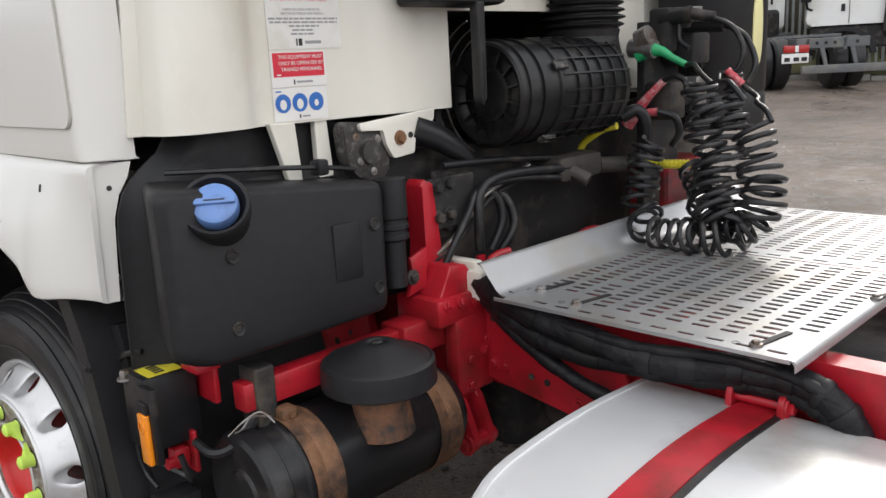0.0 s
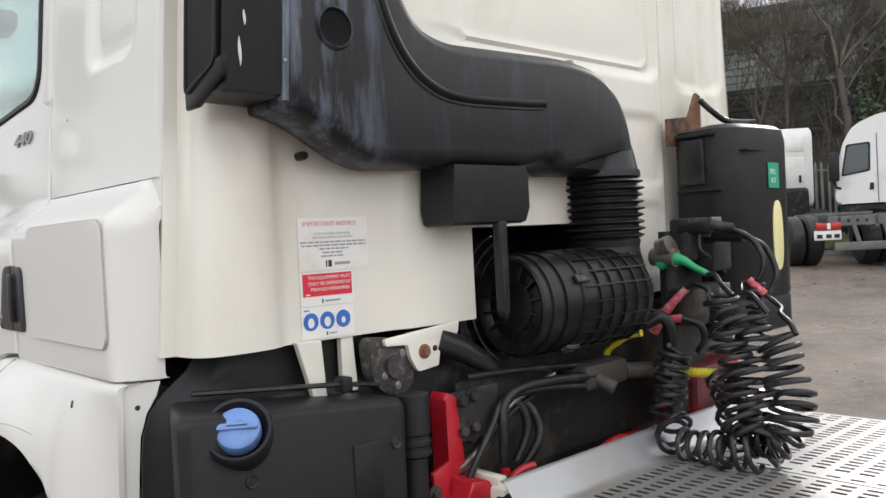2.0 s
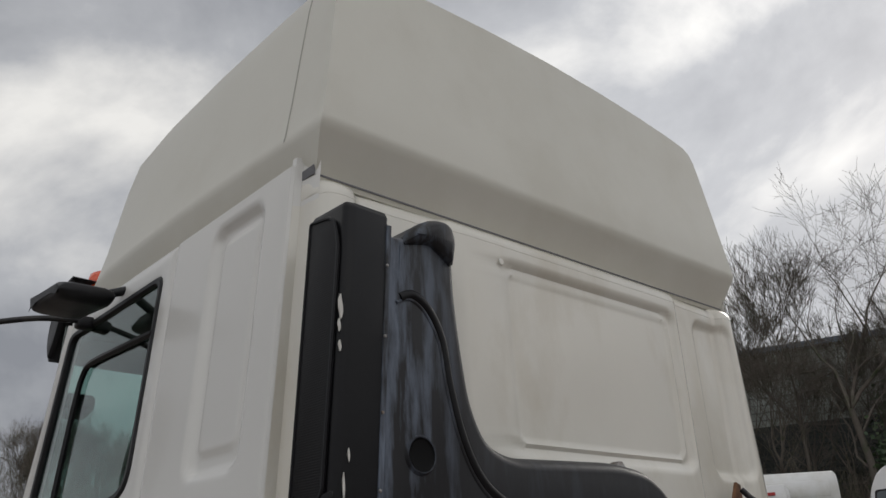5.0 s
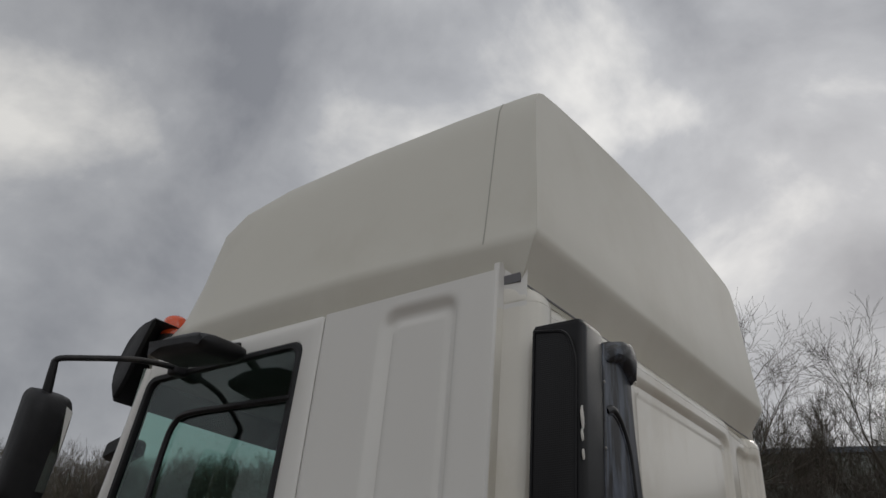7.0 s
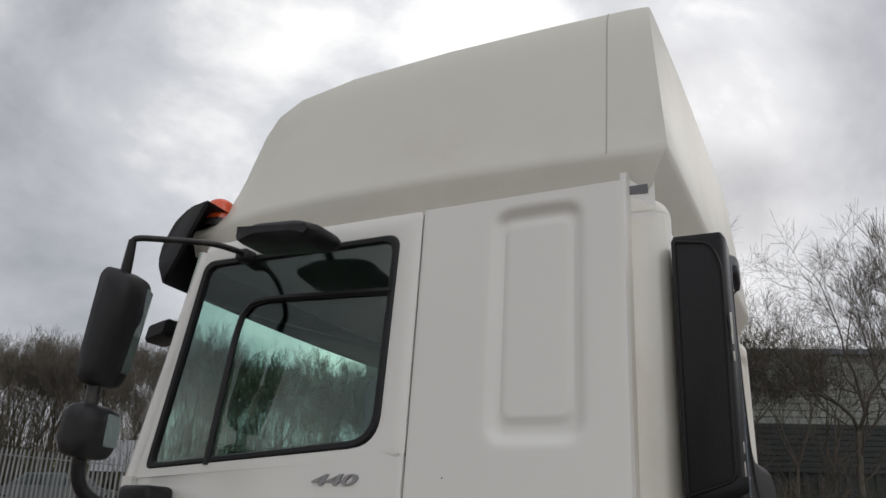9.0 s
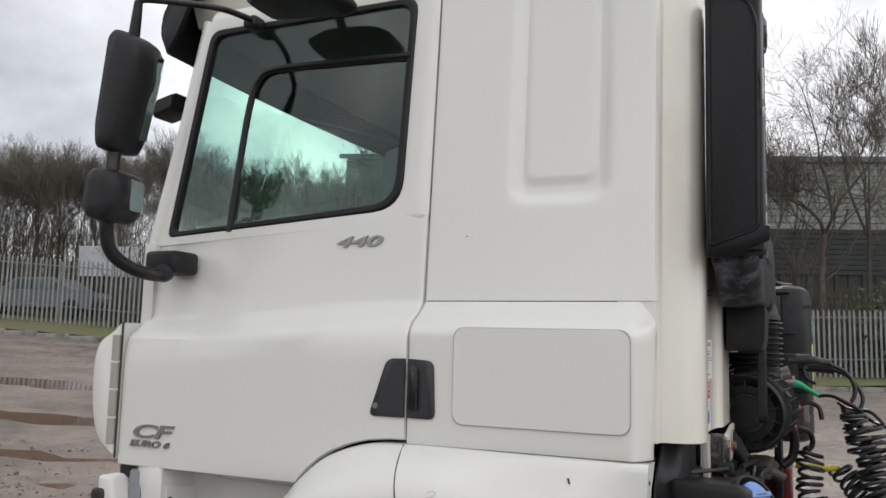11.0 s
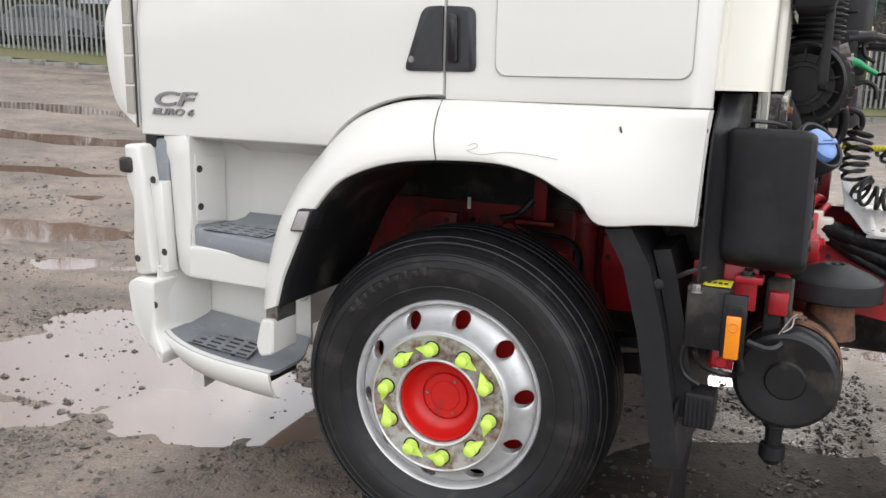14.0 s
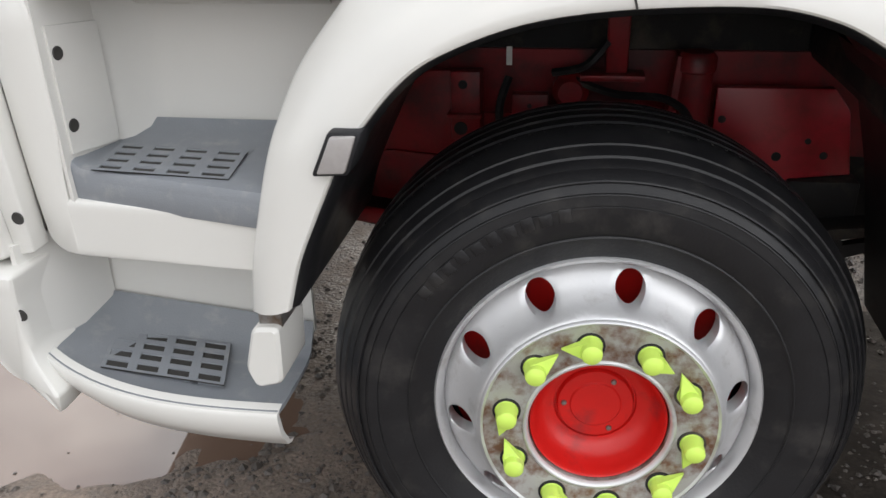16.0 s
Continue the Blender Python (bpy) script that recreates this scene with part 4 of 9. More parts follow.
# ---- wheel arch moulding
INNER = [(-0.512, 0.755), (-0.488, 0.840), (-0.460, 0.905), (-0.430, 0.970), (-0.410, 1.010), (-0.368, 1.070), (-0.308, 1.138), (-0.245, 1.180), (-0.130, 1.220), (0.020, 1.238), (0.180, 1.238), (0.285, 1.214), (0.360, 1.174), (0.412, 1.144), (0.463, 1.092), (0.580, 1.097), (0.697, 1.099)]
OUTER = [(-0.608, 0.715), (-0.596, 0.815), (-0.570, 0.925), (-0.548, 1.015), (-0.530, 1.065), (-0.500, 1.135), (-0.453, 1.202), (-0.390, 1.275), (-0.300, 1.345), (-0.160, 1.392), (0.000, 1.402), (0.130, 1.402), (0.250, 1.401), (0.350, 1.400), (0.450, 1.400), (0.580, 1.399), (0.708, 1.397)]


def lip_y(x):
    """How far the lip of the wheel arch stands out from the flank."""
    return -0.150 + 0.028 * ease((x + 0.30) / 0.32) + 0.050 * ease((x - 0.02) / 0.44) + 0.066 * ease((x - 0.46) / 0.24)


def arch_y(x, z, t):
    outer = -0.085 * (1 - ease((z - 0.92) / 0.36)) * ease((-0.2 - x) / 0.2)
    return outer + (lip_y(x) - outer) * (1 - t ** 2.2)


for far in (False, True):
    inn = spline([(x, 0, z) for x, z in INNER], 5)
    out = spline([(x, 0, z) for x, z in OUTER], 5)
    rows = []
    for t, dy in ((0.0, 0.20), (0.0, 0.08), (0.0, 0.012), (0.012, 0.003), (0.04, 0.0), (0.12, 0.0), (0.25, 0.0), (0.40, 0.0), (0.55, 0.0), (0.70, 0.0), (0.82, 0.0), (0.92, -0.002), (0.97, -0.001), (0.99, 0.003), (1.0, 0.012), (1.0, 0.05)):
        row = []
        for a, b in zip(inn, out):
            p = a.lerp(b, t)
            row.append((p.x, arch_y(p.x, p.z, t) + dy, p.z))
        rows.append(row)
    bm = sheet(rows, (0, 0.012, 0))
    arch = part("wheel_arch", mirror_y(bm) if far else bm, WHITE, lorry, "white wheel arch moulding with a scratch", smooth=40)
    if not far:
        arch_near = arch
rows = [[(x - 0.008 * (1 - t), 0.008 + w_ * t, z) for t in span(0, 1, 4)] for x, z, w_ in ((0.700, 1.099, 0.024), (0.703, 1.2, 0.030), (0.705, 1.28, 0.036), (0.706, 1.33, 0.052), (0.707, 1.365, 0.075), (0.709, 1.396, 0.085))]
part("arch_return", sheet(rows, (-0.012, 0, 0)), WHITE, arch_near, smooth=40)

# ---- front wheel
WHEEL = Matrix.Translation((0.002, 0.004, 0.502)) @ Matrix.Rotation(radians(5.1), 4, "Z") @ Matrix.Rotation(radians(-2.3), 4, "X")


def front_wheel(m, turned):
    wheel = thing("front_wheel", "", "")
    wheel.parent = lorry
    prof = [(0.296, 0.03), (0.300, 0.006), (0.310, 0.000), (0.330, -0.010), (0.352, -0.020), (0.380, -0.027), (0.404, -0.028), (0.4055, -0.0265), (0.407, -0.028), (0.424, -0.0265), (0.4255, -0.0245), (0.427, -0.026), (0.440, -0.0225), (0.4415, -0.020), (0.443, -0.0215), (0.454, -0.016), (0.4555, -0.013), (0.457, -0.0145), (0.464, -0.011), (0.467, -0.004), (0.471, -0.005), (0.478, 0.004), (0.481, 0.011), (0.484, 0.010), (0.490, 0.022),
            (0.4965, 0.034), (0.4985, 0.050), (0.4995, 0.062), (0.4880, 0.064), (0.4880, 0.073), (0.5005, 0.075), (0.5015, 0.105), (0.4890, 0.107), (0.4890, 0.117), (0.5020, 0.119), (0.5022, 0.150), (0.4890, 0.152), (0.4890, 0.162),
            (0.5020, 0.164), (0.5015, 0.195), (0.4890, 0.197), (0.4890, 0.207), (0.5005, 0.209), (0.4995, 0.222), (0.4965, 0.250), (0.480, 0.280), (0.44, 0.300), (0.38, 0.305), (0.33, 0.29), (0.30, 0.27)]
    prof = [(r_ + 0.010 * max(0.0, (r_ - 0.41) / 0.09), y_ + 0.046 * max(0.0, (r_ - 0.43) / 0.07)) for r_, y_ in prof]
    tyre = part("tyre", lathe(prof, 96), RUBBER, wheel, "worn black road tyre", smooth=28)
    # block edges round the shoulder
    bm = bmesh.new()
    for k in range(120):
        a = math.tau * k / 120
        add_box(bm, -0.0016, 0.0016, 0.096, 0.107, 0.5050, 0.5095, 0, Matrix.Rotation(a, 4, "Y"))
    tagged(part("tread_sipe", bm, SATIN, tyre), kind="stuff")
    bm = bmesh.new()
    for r_, y_, w_ in ((0.348, -0.0195, 0.0022), (0.446, -0.018, 0.0025), (0.425, -0.026, 0.0018)):
        add_tube(bm, [(r_ * math.sin(a), y_, r_ * math.cos(a)) for a in span(0, math.tau, 96)], w_, 5, cap=False)
    for k in range(10):
        a = radians(-52 + k * 4.6)
        add_box(bm, -0.011, 0.011, -0.0295, -0.024, 0.382, 0.404 + 0.004 * (k % 2), 0.002, Matrix.Rotation(a, 4, "Y"))
    part("sidewall_rib", bm, RUBBER, tyre, smooth=40)
    # alloy rim: flange, dished disc with hand holes, proud bolting ring
    rim = thing("rim", "satin alloy wheel rim with ten round hand holes", "")
    rim.parent = wheel
    flange = [(0.288, 0.09), (0.284, 0.03), (0.288, 0.012), (0.293, 0.002), (0.299, -0.001), (0.3025, 0.004), (0.302, 0.016), (0.296, 0.03)]
    part("rim_flange", lathe(flange, 96), ALLOY, rim, smooth=60)
    # disc surface with holes: polar grid in which each of ten sectors carries one round opening

    def disc_y(r_):
        pts = [(0.212, -0.066), (0.219, -0.061), (0.224, -0.052), (0.232, -0.036), (0.250, -0.012), (0.268, 0.006), (0.278, 0.018), (0.287, 0.034)]
        k = 0
        while k < len(pts) - 2 and r_ > pts[k + 1][0]:
            k += 1
        (a, ya), (b, yb) = pts[k], pts[k + 1]
        t = max(0.0, min(1.0, (r_ - a) / (b - a)))
        m0 = (yb - pts[max(k - 1, 0)][1]) / (b - pts[max(k - 1, 0)][0]) * (b - a)
        m1 = (pts[min(k + 2, len(pts) - 1)][1] - ya) / (pts[min(k + 2, len(pts) - 1)][0] - a) * (b - a)
        return (2 * t ** 3 - 3 * t * t + 1) * ya + (t ** 3 - 2 * t * t + t) * m0 + (3 * t * t - 2 * t ** 3) * yb + (t ** 3 - t * t) * m1

    bm = bmesh.new()
    n_h, hole, rc = 10, 0.0265, 0.2515
    per = 12
    for s in range(n_h):
        a0 = math.tau * s / n_h + radians(10.5)
        half_w = math.pi / n_h
        box_pts, hole_pts = [], []
        for k in range(4 * per):
            t = math.tau * k / (4 * per)
            cx_, cz_ = math.cos(t), math.sin(t)
            sc = 1 / max(abs(cx_), abs(cz_))
            u, v = cx_ * sc, cz_ * sc
            box_pts.append((a0 + u * half_w, 0.2495 + v * 0.0375))
            hole_pts.append((a0 + cx_ * hole / rc, rc + cz_ * hole))
        prev = None
        for t in (0.0, 0.15, 0.3, 0.45, 0.6, 0.75, 0.9, 1.0):
            loop = []
            for (aa, ra), (ab, rb) in zip(box_pts, hole_pts):
                a, r_ = aa + (ab - aa) * t, ra + (rb - ra) * t
                y = disc_y(r_) + (0.004 if t == 1.0 else 0.0)
                loop.append(bm.verts.new((r_ * math.sin(a), y, r_ * math.cos(a))))
            if prev:
                for i in range(len(loop)):
                    bm.faces.new((prev[i], prev[(i + 1) % len(loop)], loop[(i + 1) % len(loop)], loop[i]))
            prev = loop
        deep = [bm.verts.new(v.co + Vector((0, 0.035, 0))) for v in prev]
        for i in range(len(prev)):
            bm.faces.new((prev[i], prev[(i + 1) % len(prev)], deep[(i + 1) % len(prev)], deep[i]))
    bmesh.ops.remove_doubles(bm, verts=bm.verts[:], dist=0.0004)
    part("rim_disc", bm, ALLOY, rim, smooth=42)
    part("bolting_ring", lathe([(0.214, -0.064), (0.209, -0.0675), (0.203, -0.066), (0.137, -0.064), (0.133, -0.062), (0.1265, -0.056), (0.1255, 0.03)], 72), NUT_RING, rim, "silver bolting ring flecked with rust", smooth=45)
    part("rim_lip", lathe([(0.216, -0.060), (0.2165, -0.067), (0.212, -0.0705), (0.2075, -0.067)], 72), ALLOY, rim, smooth=70)
    part("bore_ring", lathe([(0.1365, -0.060), (0.1360, -0.0665), (0.1325, -0.0685), (0.1285, -0.0665), (0.1260, -0.058)], 64), ALLOY, rim, smooth=70)
    # hub cap
    hub_prof = [(0.1250, -0.030), (0.1245, -0.048), (0.1225, -0.051), (0.1200, -0.048), (0.1170, -0.034), (0.1100, -0.012), (0.0980, 0.004), (0.0840, 0.011), (0.0770, 0.012), (0.0750, 0.017), (0.0725, 0.017), (0.0710, 0.010), (0.0690, 0.007),
                (0.0480, 0.007), (0.0450, 0.004), (0.0, 0.004)]
    hub = part("hub_cap", lathe(hub_prof, 64), HUB, wheel, "red painted hub cap", smooth=35)
    for k in range(3):
        a = math.tau * k / 3 + radians(-88)
        mm = Matrix.Translation((0.0585 * math.sin(a), 0.004, 0.0585 * math.cos(a)))
        part("hub_screw", lathe([(0.0, -0.002), (0.0045, -0.0015), (0.0055, 0.001), (0.0055, 0.006)], 10, mm), STEEL, hub)
    # nut indicators
    for k in range(10):
        a = math.tau * k / 10 + radians(-8)
        c = Vector((0.1675 * math.sin(a), -0.064, 0.1675 * math.cos(a)))
        nut = bmesh.new()
        add_lathe(nut, [(0.0, -0.040), (0.012, -0.039), (0.0175, -0.035), (0.0185, -0.028), (0.0190, -0.004), (0.0215, -0.002), (0.0215, 0.003)], 20, Matrix.Translation(c))
        t = a + radians(95 if k % 2 else -85)
        tip = Vector((math.sin(t), 0, math.cos(t)))
        sidev = Vector((math.cos(t), 0, -math.sin(t)))
        base = c + Vector((0, -0.006, 0))
        tri = [base + sidev * 0.0190 + tip * 0.003, base + tip * 0.050, base - sidev * 0.0190 + tip * 0.003]
        lo = [nut.verts.new(p) for p in tri]
        hi = [nut.verts.new(p + Vector((0, -0.020, 0))) for p in (tri[0], tri[1] + Vector((0, 0.014, 0)), tri[2])]
        nut.faces.new(lo)
        nut.faces.new(hi[::-1])
        for i in range(3):
            nut.faces.new((lo[i], hi[i], hi[(i + 1) % 3], lo[(i + 1) % 3]))
        cap = part("nut_indicator", nut, LIME, wheel, "lime green pointed nut cover", smooth=40)
        well = bmesh.new()
        add_lathe(well, [(0.0215, -0.0035), (0.0255, -0.003), (0.026, 0.001)], 20, Matrix.Translation(c))
        part("nut_washer", well, DARK, cap)
    bm = bmesh.new()
    add_lathe(bm, [(0.0, 0.10), (0.275, 0.10), (0.28, 0.24), (0.0, 0.24)], 40)
    part("brake_drum", bm, HUB, wheel, "red painted brake drum", smooth=40)
    wheel.matrix_basis = m
    return wheel


wheel_near = front_wheel(WHEEL, 0)
copy_thing(wheel_near, Matrix.Translation((0.002, 2 * MID - 0.004, 0.502)) @ Matrix.Rotation(radians(185.1), 4, "Z"))

# ---- chassis under and behind the cab
def bolt(name, at, way, r, h, mat, parent):
    """A hexagon head with its washer, standing out along way."""
    d = Vector(way).normalized()
    m = Matrix.Translation(at) @ d.to_track_quat("Y", "Z").to_matrix().to_4x4()
    bm = bmesh.new()
    add_lathe(bm, [(0.0, h), (r * 0.8, h), (r, h * 0.8), (r, 0.003)], 6, m)
    add_lathe(bm, [(r * 0.8, 0.004), (r * 1.45, 0.003), (r * 1.5, -0.002)], 14, m)
    return part(name, bm, mat, parent, smooth=30)


def girder(name, x0, x1, y, z0, z1, mat, parent, inward=1, flange=0.07, t=0.008):
    bm = bmesh.new()
    ring = [(y, z0), (y + inward * flange, z0), (y + inward * flange, z0 + t), (y + inward * t, z0 + t), (y + inward * t, z1 - t), (y + inward * flange, z1 - t), (y + inward * flange, z1), (y, z1)]
    add_prism(bm, ring, "x", x0, x1)
    return part(name, bm, mat, parent)


chassis = thing("chassis", "red painted steel chassis frame", "")
chassis.parent = lorry
girder("frame_rail", -1.05, 0.86, 0.915, 0.70, 0.97, RED_DIRTY, chassis)
girder("frame_rail", 0.86, 4.2, 0.905, 0.70, 0.955, RED, chassis)
girder("frame_rail", -1.05, 4.2, 2 * MID - 0.91, 0.70, 0.97, RED, chassis, -1)
for x0 in (-0.75, 0.35, 1.95, 2.7):
    part("cross_member", box(x0, x0 + 0.12, 0.92, 2 * MID - 0.92, 0.74, 0.90, 0.02), RED_DIRTY, chassis)
# side gusset that slopes down behind the cab post, with holes and bolts
bm = prism([(0.955, 0.955), (1.16, 0.955), (1.42, 0.86), (1.50, 0.70), (1.28, 0.69), (0.955, 0.735)], "y", 0.872, 0.884, 0.002)
gusset = part("gusset_plate", bm, RED, chassis, "red gusset plate with bolts")
for x, z in ((1.03, 0.775), (1.07, 0.772), (1.30, 0.725), (1.00, 0.84)):
    bolt("bolt", (x, 0.872, z), (0, -1, 0), 0.012, 0.012, RED, gusset)
for x, z in ((1.155, 0.765), (1.205, 0.76), (1.03, 0.90)):
    part("bolt_hole", lathe([(0.0, -0.001), (0.009, -0.0015), (0.009, 0.002)], 14, Matrix.Translation((x, 0.871, z))), DARK, gusset)
# post and casting that carry the back of the cab
post = part("cab_post", prism([(0.74, 0.985), (0.835, 0.985), (0.815, 1.10), (0.800, 1.262), (0.765, 1.278), (0.752, 1.262), (0.765, 1.10)], "x", 0.845, 0.905, 0.006), RED, chassis, "red cab mounting post", smooth=40)
part("post_gusset", prism([(0.675, 0.985), (0.745, 1.00), (0.752, 1.105), (0.690, 1.085), (0.700, 1.03)], "x", 0.905, 0.917, 0.003), RED, post, smooth=40)
bolt("bolt", (0.918, 0.695, 1.035), (1, 0, 0), 0.014, 0.014, DARK, post)
part("post_foot", prism([(0.722, 0.978), (0.905, 0.978), (0.868, 0.990), (0.842, 1.012), (0.826, 1.05), (0.765, 1.06), (0.748, 1.02)], "x", 0.85, 0.985, 0.006), RED, post, smooth=40)
casting = part("cab_mount_casting", box(0.84, 1.00, 0.70, 0.905, 0.905, 0.980, 0.010), RED, chassis, "red cast cab mount", smooth=40)
for b_ in ((0.955, 1.005, 0.755, 0.905, 0.70, 0.92, 0.016), (0.86, 0.955, 0.62, 0.80, 0.84, 0.925, 0.010), (0.87, 0.95, 0.78, 0.86, 0.66, 0.86, 0.010)):
    part("casting_arm", box(*b_), RED, casting, smooth=40)
for y, z in ((0.735, 0.965), (0.785, 0.96), (0.835, 0.955), (0.885, 0.95)):
    bolt("bolt", (1.0, y, z), (1, 0, 0.3), 0.012, 0.014, RED, casting)
for y, z in ((0.80, 0.80), (0.86, 0.81), (0.80, 0.73)):
    bolt("bolt", (1.004, y, z), (1, 0, 0), 0.013, 0.013, RED, casting)
strut = part("strut_plate", prism([(0.835, 1.10), (1.00, 1.10), (1.08, 1.20), (1.08, 1.30), (0.835, 1.285)], "x", 0.856, 0.866, 0.002), DARK, chassis, "dark steel plate with four large bolts")
for y, z in ((0.872, 1.235), (0.912, 1.245), (0.868, 1.138), (0.908, 1.148)):
    bolt("bolt", (0.866, y, z), (1, 0, 0), 0.019, 0.026, DARK, strut)
for k in range(2):
    part("strut_edge", tube([(0.872, 0.850 + 0.02 * k, 1.065), (0.872, 1.09 + 0.02 * k, 1.215)], 0.0028, 5), STEEL, strut)
# spring shackle
bm = bmesh.new()
for y in (0.765, 0.825):
    add_prism(bm, rounded([(0.91, 0.70), (0.99, 0.715), (1.055, 0.56), (0.985, 0.535)], 0.03), "y", y, y + 0.022, 0.004)
add_tube(bm, [(0.95, 0.755, 0.685), (0.95, 0.86, 0.685)], 0.022, 12)
add_tube(bm, [(1.02, 0.755, 0.575), (1.02, 0.86, 0.575)], 0.022, 12)
shackle = part("spring_shackle", bm, RED, chassis, "red spring shackle", smooth=40)
for x, z in ((0.95, 0.685), (1.02, 0.575)):
    bolt("bolt", (x, 0.755, z), (0, -1, 0), 0.02, 0.016, RED, shackle)
bm = bmesh.new()
for k in range(3):
    add_tube(bm, [(-0.80 + 0.1 * k, 0.80, 0.55 - 0.012 * k), (-0.3, 0.80, 0.44 - 0.028 * k), (0.1, 0.80, 0.42 - 0.03 * k), (0.55, 0.80, 0.47 - 0.02 * k), (1.02 - 0.2 * k, 0.80, 0.572 - 0.028 * k)], 0.02, 4)
part("leaf_spring", bm, DARK, chassis)
# outrigger that carries the tank, with its clamp
bm = bmesh.new()
add_box(bm, 0.885, 0.935, 0.17, 0.80, 0.850, 0.915, 0.006)
beam = part("outrigger", bm, RED, chassis, "red outrigger beam", smooth=40)
part("outrigger_clamp", box(0.875, 0.945, 0.195, 0.245, 0.79, 0.945, 0.006), DARK, beam)
bm = bmesh.new()
add_box(bm, 0.685, 0.855, 0.145, 0.160, 0.86, 0.985, 0.004)
add_box(bm, 0.80, 0.87, 0.10, 0.16, 0.945, 0.965, 0.004)
part("side_bracket", bm, RED, chassis, smooth=40)
for y, z in ((0.115, 0.955), (0.14, 0.955)):
    bolt("bolt", (0.83, y, 0.965), (0, 0, 1), 0.013, 0.014, DARK, beam)
# front axle as seen through the wheel arch, with dark blocks added behind
bm = bmesh.new()
add_tube(bm, [(0.0, 0.30, 0.46), (0.0, 0.55, 0.40), (0.0, MID, 0.38), (0.0, 2 * MID - 0.3, 0.46)], 0.06, 8)
part("front_axle", bm, RED_DIRTY, chassis, smooth=50)
bm = bmesh.new()
add_box(bm, -0.95, 0.70, 1.02, 1.65, 0.70, 1.36, 0.05)
part("engine", bm, DARK, chassis, "plain dark block added to close the view under the cab")
# Blocks added low down to hide and shade the ground beyond.
bm = bmesh.new()
add_box(bm, -0.80, 0.40, 1.04, 1.56, 0.40, 0.72, 0.06)
add_box(bm, 0.40, 1.02, 0.98, 1.66, 0.44, 0.80, 0.07)
part("sump", bm, DARK, chassis, "dark blocks added low down to shade the ground", smooth=40)
part("spring_hanger", prism(rounded([(-0.72, 0.66), (-0.58, 0.72), (-0.30, 0.70), (-0.28, 0.56), (-0.44, 0.50), (-0.64, 0.55)], 0.03, 3), "y", 0.79, 0.83, 0.004), RED_DIRTY, chassis, "grimy red spring hanger", smooth=40)
part("leaf_spring", prism([(-0.70, 0.60), (-0.30, 0.545), (0.30, 0.545), (0.72, 0.60), (0.72, 0.575), (0.30, 0.505), (-0.30, 0.505), (-0.70, 0.575)], "y", 0.70, 0.78, 0.003), DARK, chassis)
part("tie_bar", tube([(0.30, 0.86, 0.49), (0.95, 0.86, 0.53)], 0.024, 10), RED_DIRTY, chassis, smooth=50)
part("exhaust_stub", tube([(0.42, 0.90, 0.635), (0.62, 0.88, 0.62)], 0.05, 16), GRIME, chassis, "dull grey pipe end", smooth=50)
part("frame_plate", prism([(-0.613, 0.75), (-0.553, 0.87), (-0.452, 0.935), (-0.312, 0.940), (-0.312, 0.690), (-0.574, 0.685)], "y", 0.800, 0.830, 0.004), RED_DIRTY, chassis, "grimy red frame plate inside the wheel arch", smooth=40)
part("boss_bracket", box(-0.390, -0.312, 0.765, 0.800, 0.760, 0.943, 0.006), RED_DIRTY, chassis, smooth=40)
part("bracket_ledge", box(-0.398, -0.305, 0.745, 0.790, 0.825, 0.835, 0.002), RED_DIRTY, chassis)
part("frame_plate", box(-0.234, -0.141, 0.790, 0.830, 0.795, 0.880, 0.004), RED_DIRTY, chassis, smooth=40)
part("frame_rail", box(-0.312, 0.272, 0.840, 0.850, 0.64, 0.815, 0.0), RED_DIRTY, chassis)
part("cab_mount_post", box(-0.002, 0.052, 0.780, 0.820, 0.940, 1.22, 0.006), RED_DIRTY, chassis, smooth=40)
part("mount_flange", box(-0.063, 0.094, 0.755, 0.830, 0.925, 0.940, 0.003), RED_DIRTY, chassis, smooth=40)
part("steering_valve", lathe([(0.0, -0.02), (0.030, -0.02), (0.036, 0.0), (0.046, 0.01), (0.046, 0.06), (0.0, 0.06)], 18, Matrix.Translation((-0.085, 0.770, 0.895))), RED_DIRTY, chassis, smooth=40)
part("shock_absorber", lathe([(0.0, 1.0), (0.036, 0.998), (0.046, 0.985), (0.046, 0.955), (0.040, 0.950), (0.040, 0.66), (0.034, 0.65), (0.0, 0.65)], 20, Matrix.Translation((0.215, 0.775, 0.0)) @ Matrix(((1, 0, 0, 0), (0, 0, 1, 0), (0, 1, 0, 0), (0, 0, 0, 1)))), RED_DIRTY, chassis, smooth=40)
part("shock_bracket", prism([(0.165, 0.99), (0.185, 0.99), (0.170, 0.80), (0.150, 0.80)], "y", 0.755, 0.83, 0.003), RED_DIRTY, chassis)
part("frame_plate", prism([(0.273, 0.905), (0.548, 0.907), (0.590, 0.852), (0.617, 0.689), (0.471, 0.678), (0.473, 0.627), (0.300, 0.627), (0.272, 0.775)], "y", 0.800, 0.830, 0.004), RED, chassis, "red frame plate inside the wheel arch", smooth=40)
for x, y, z, r_ in ((0.504, 0.7995, 0.774, 0.008), (0.546, 0.7995, 0.738, 0.010), (0.434, 0.7995, 0.732, 0.012), (0.292, 0.7995, 0.825, 0.010), (-0.357, 0.7645, 0.909, 0.012), (-0.364, 0.7645, 0.793, 0.018), (-0.188, 0.7895, 0.85, 0.006)):
    part("bolt_hole", lathe([(0.0, -0.001), (r_, -0.0015), (r_, 0.002)], 12, Matrix.Translation((x, y, z))), DARK, chassis)
part("side_box", box(0.466, 0.642, 0.78, 0.95, 0.568, 0.676, 0.01), DARK, chassis, smooth=40)
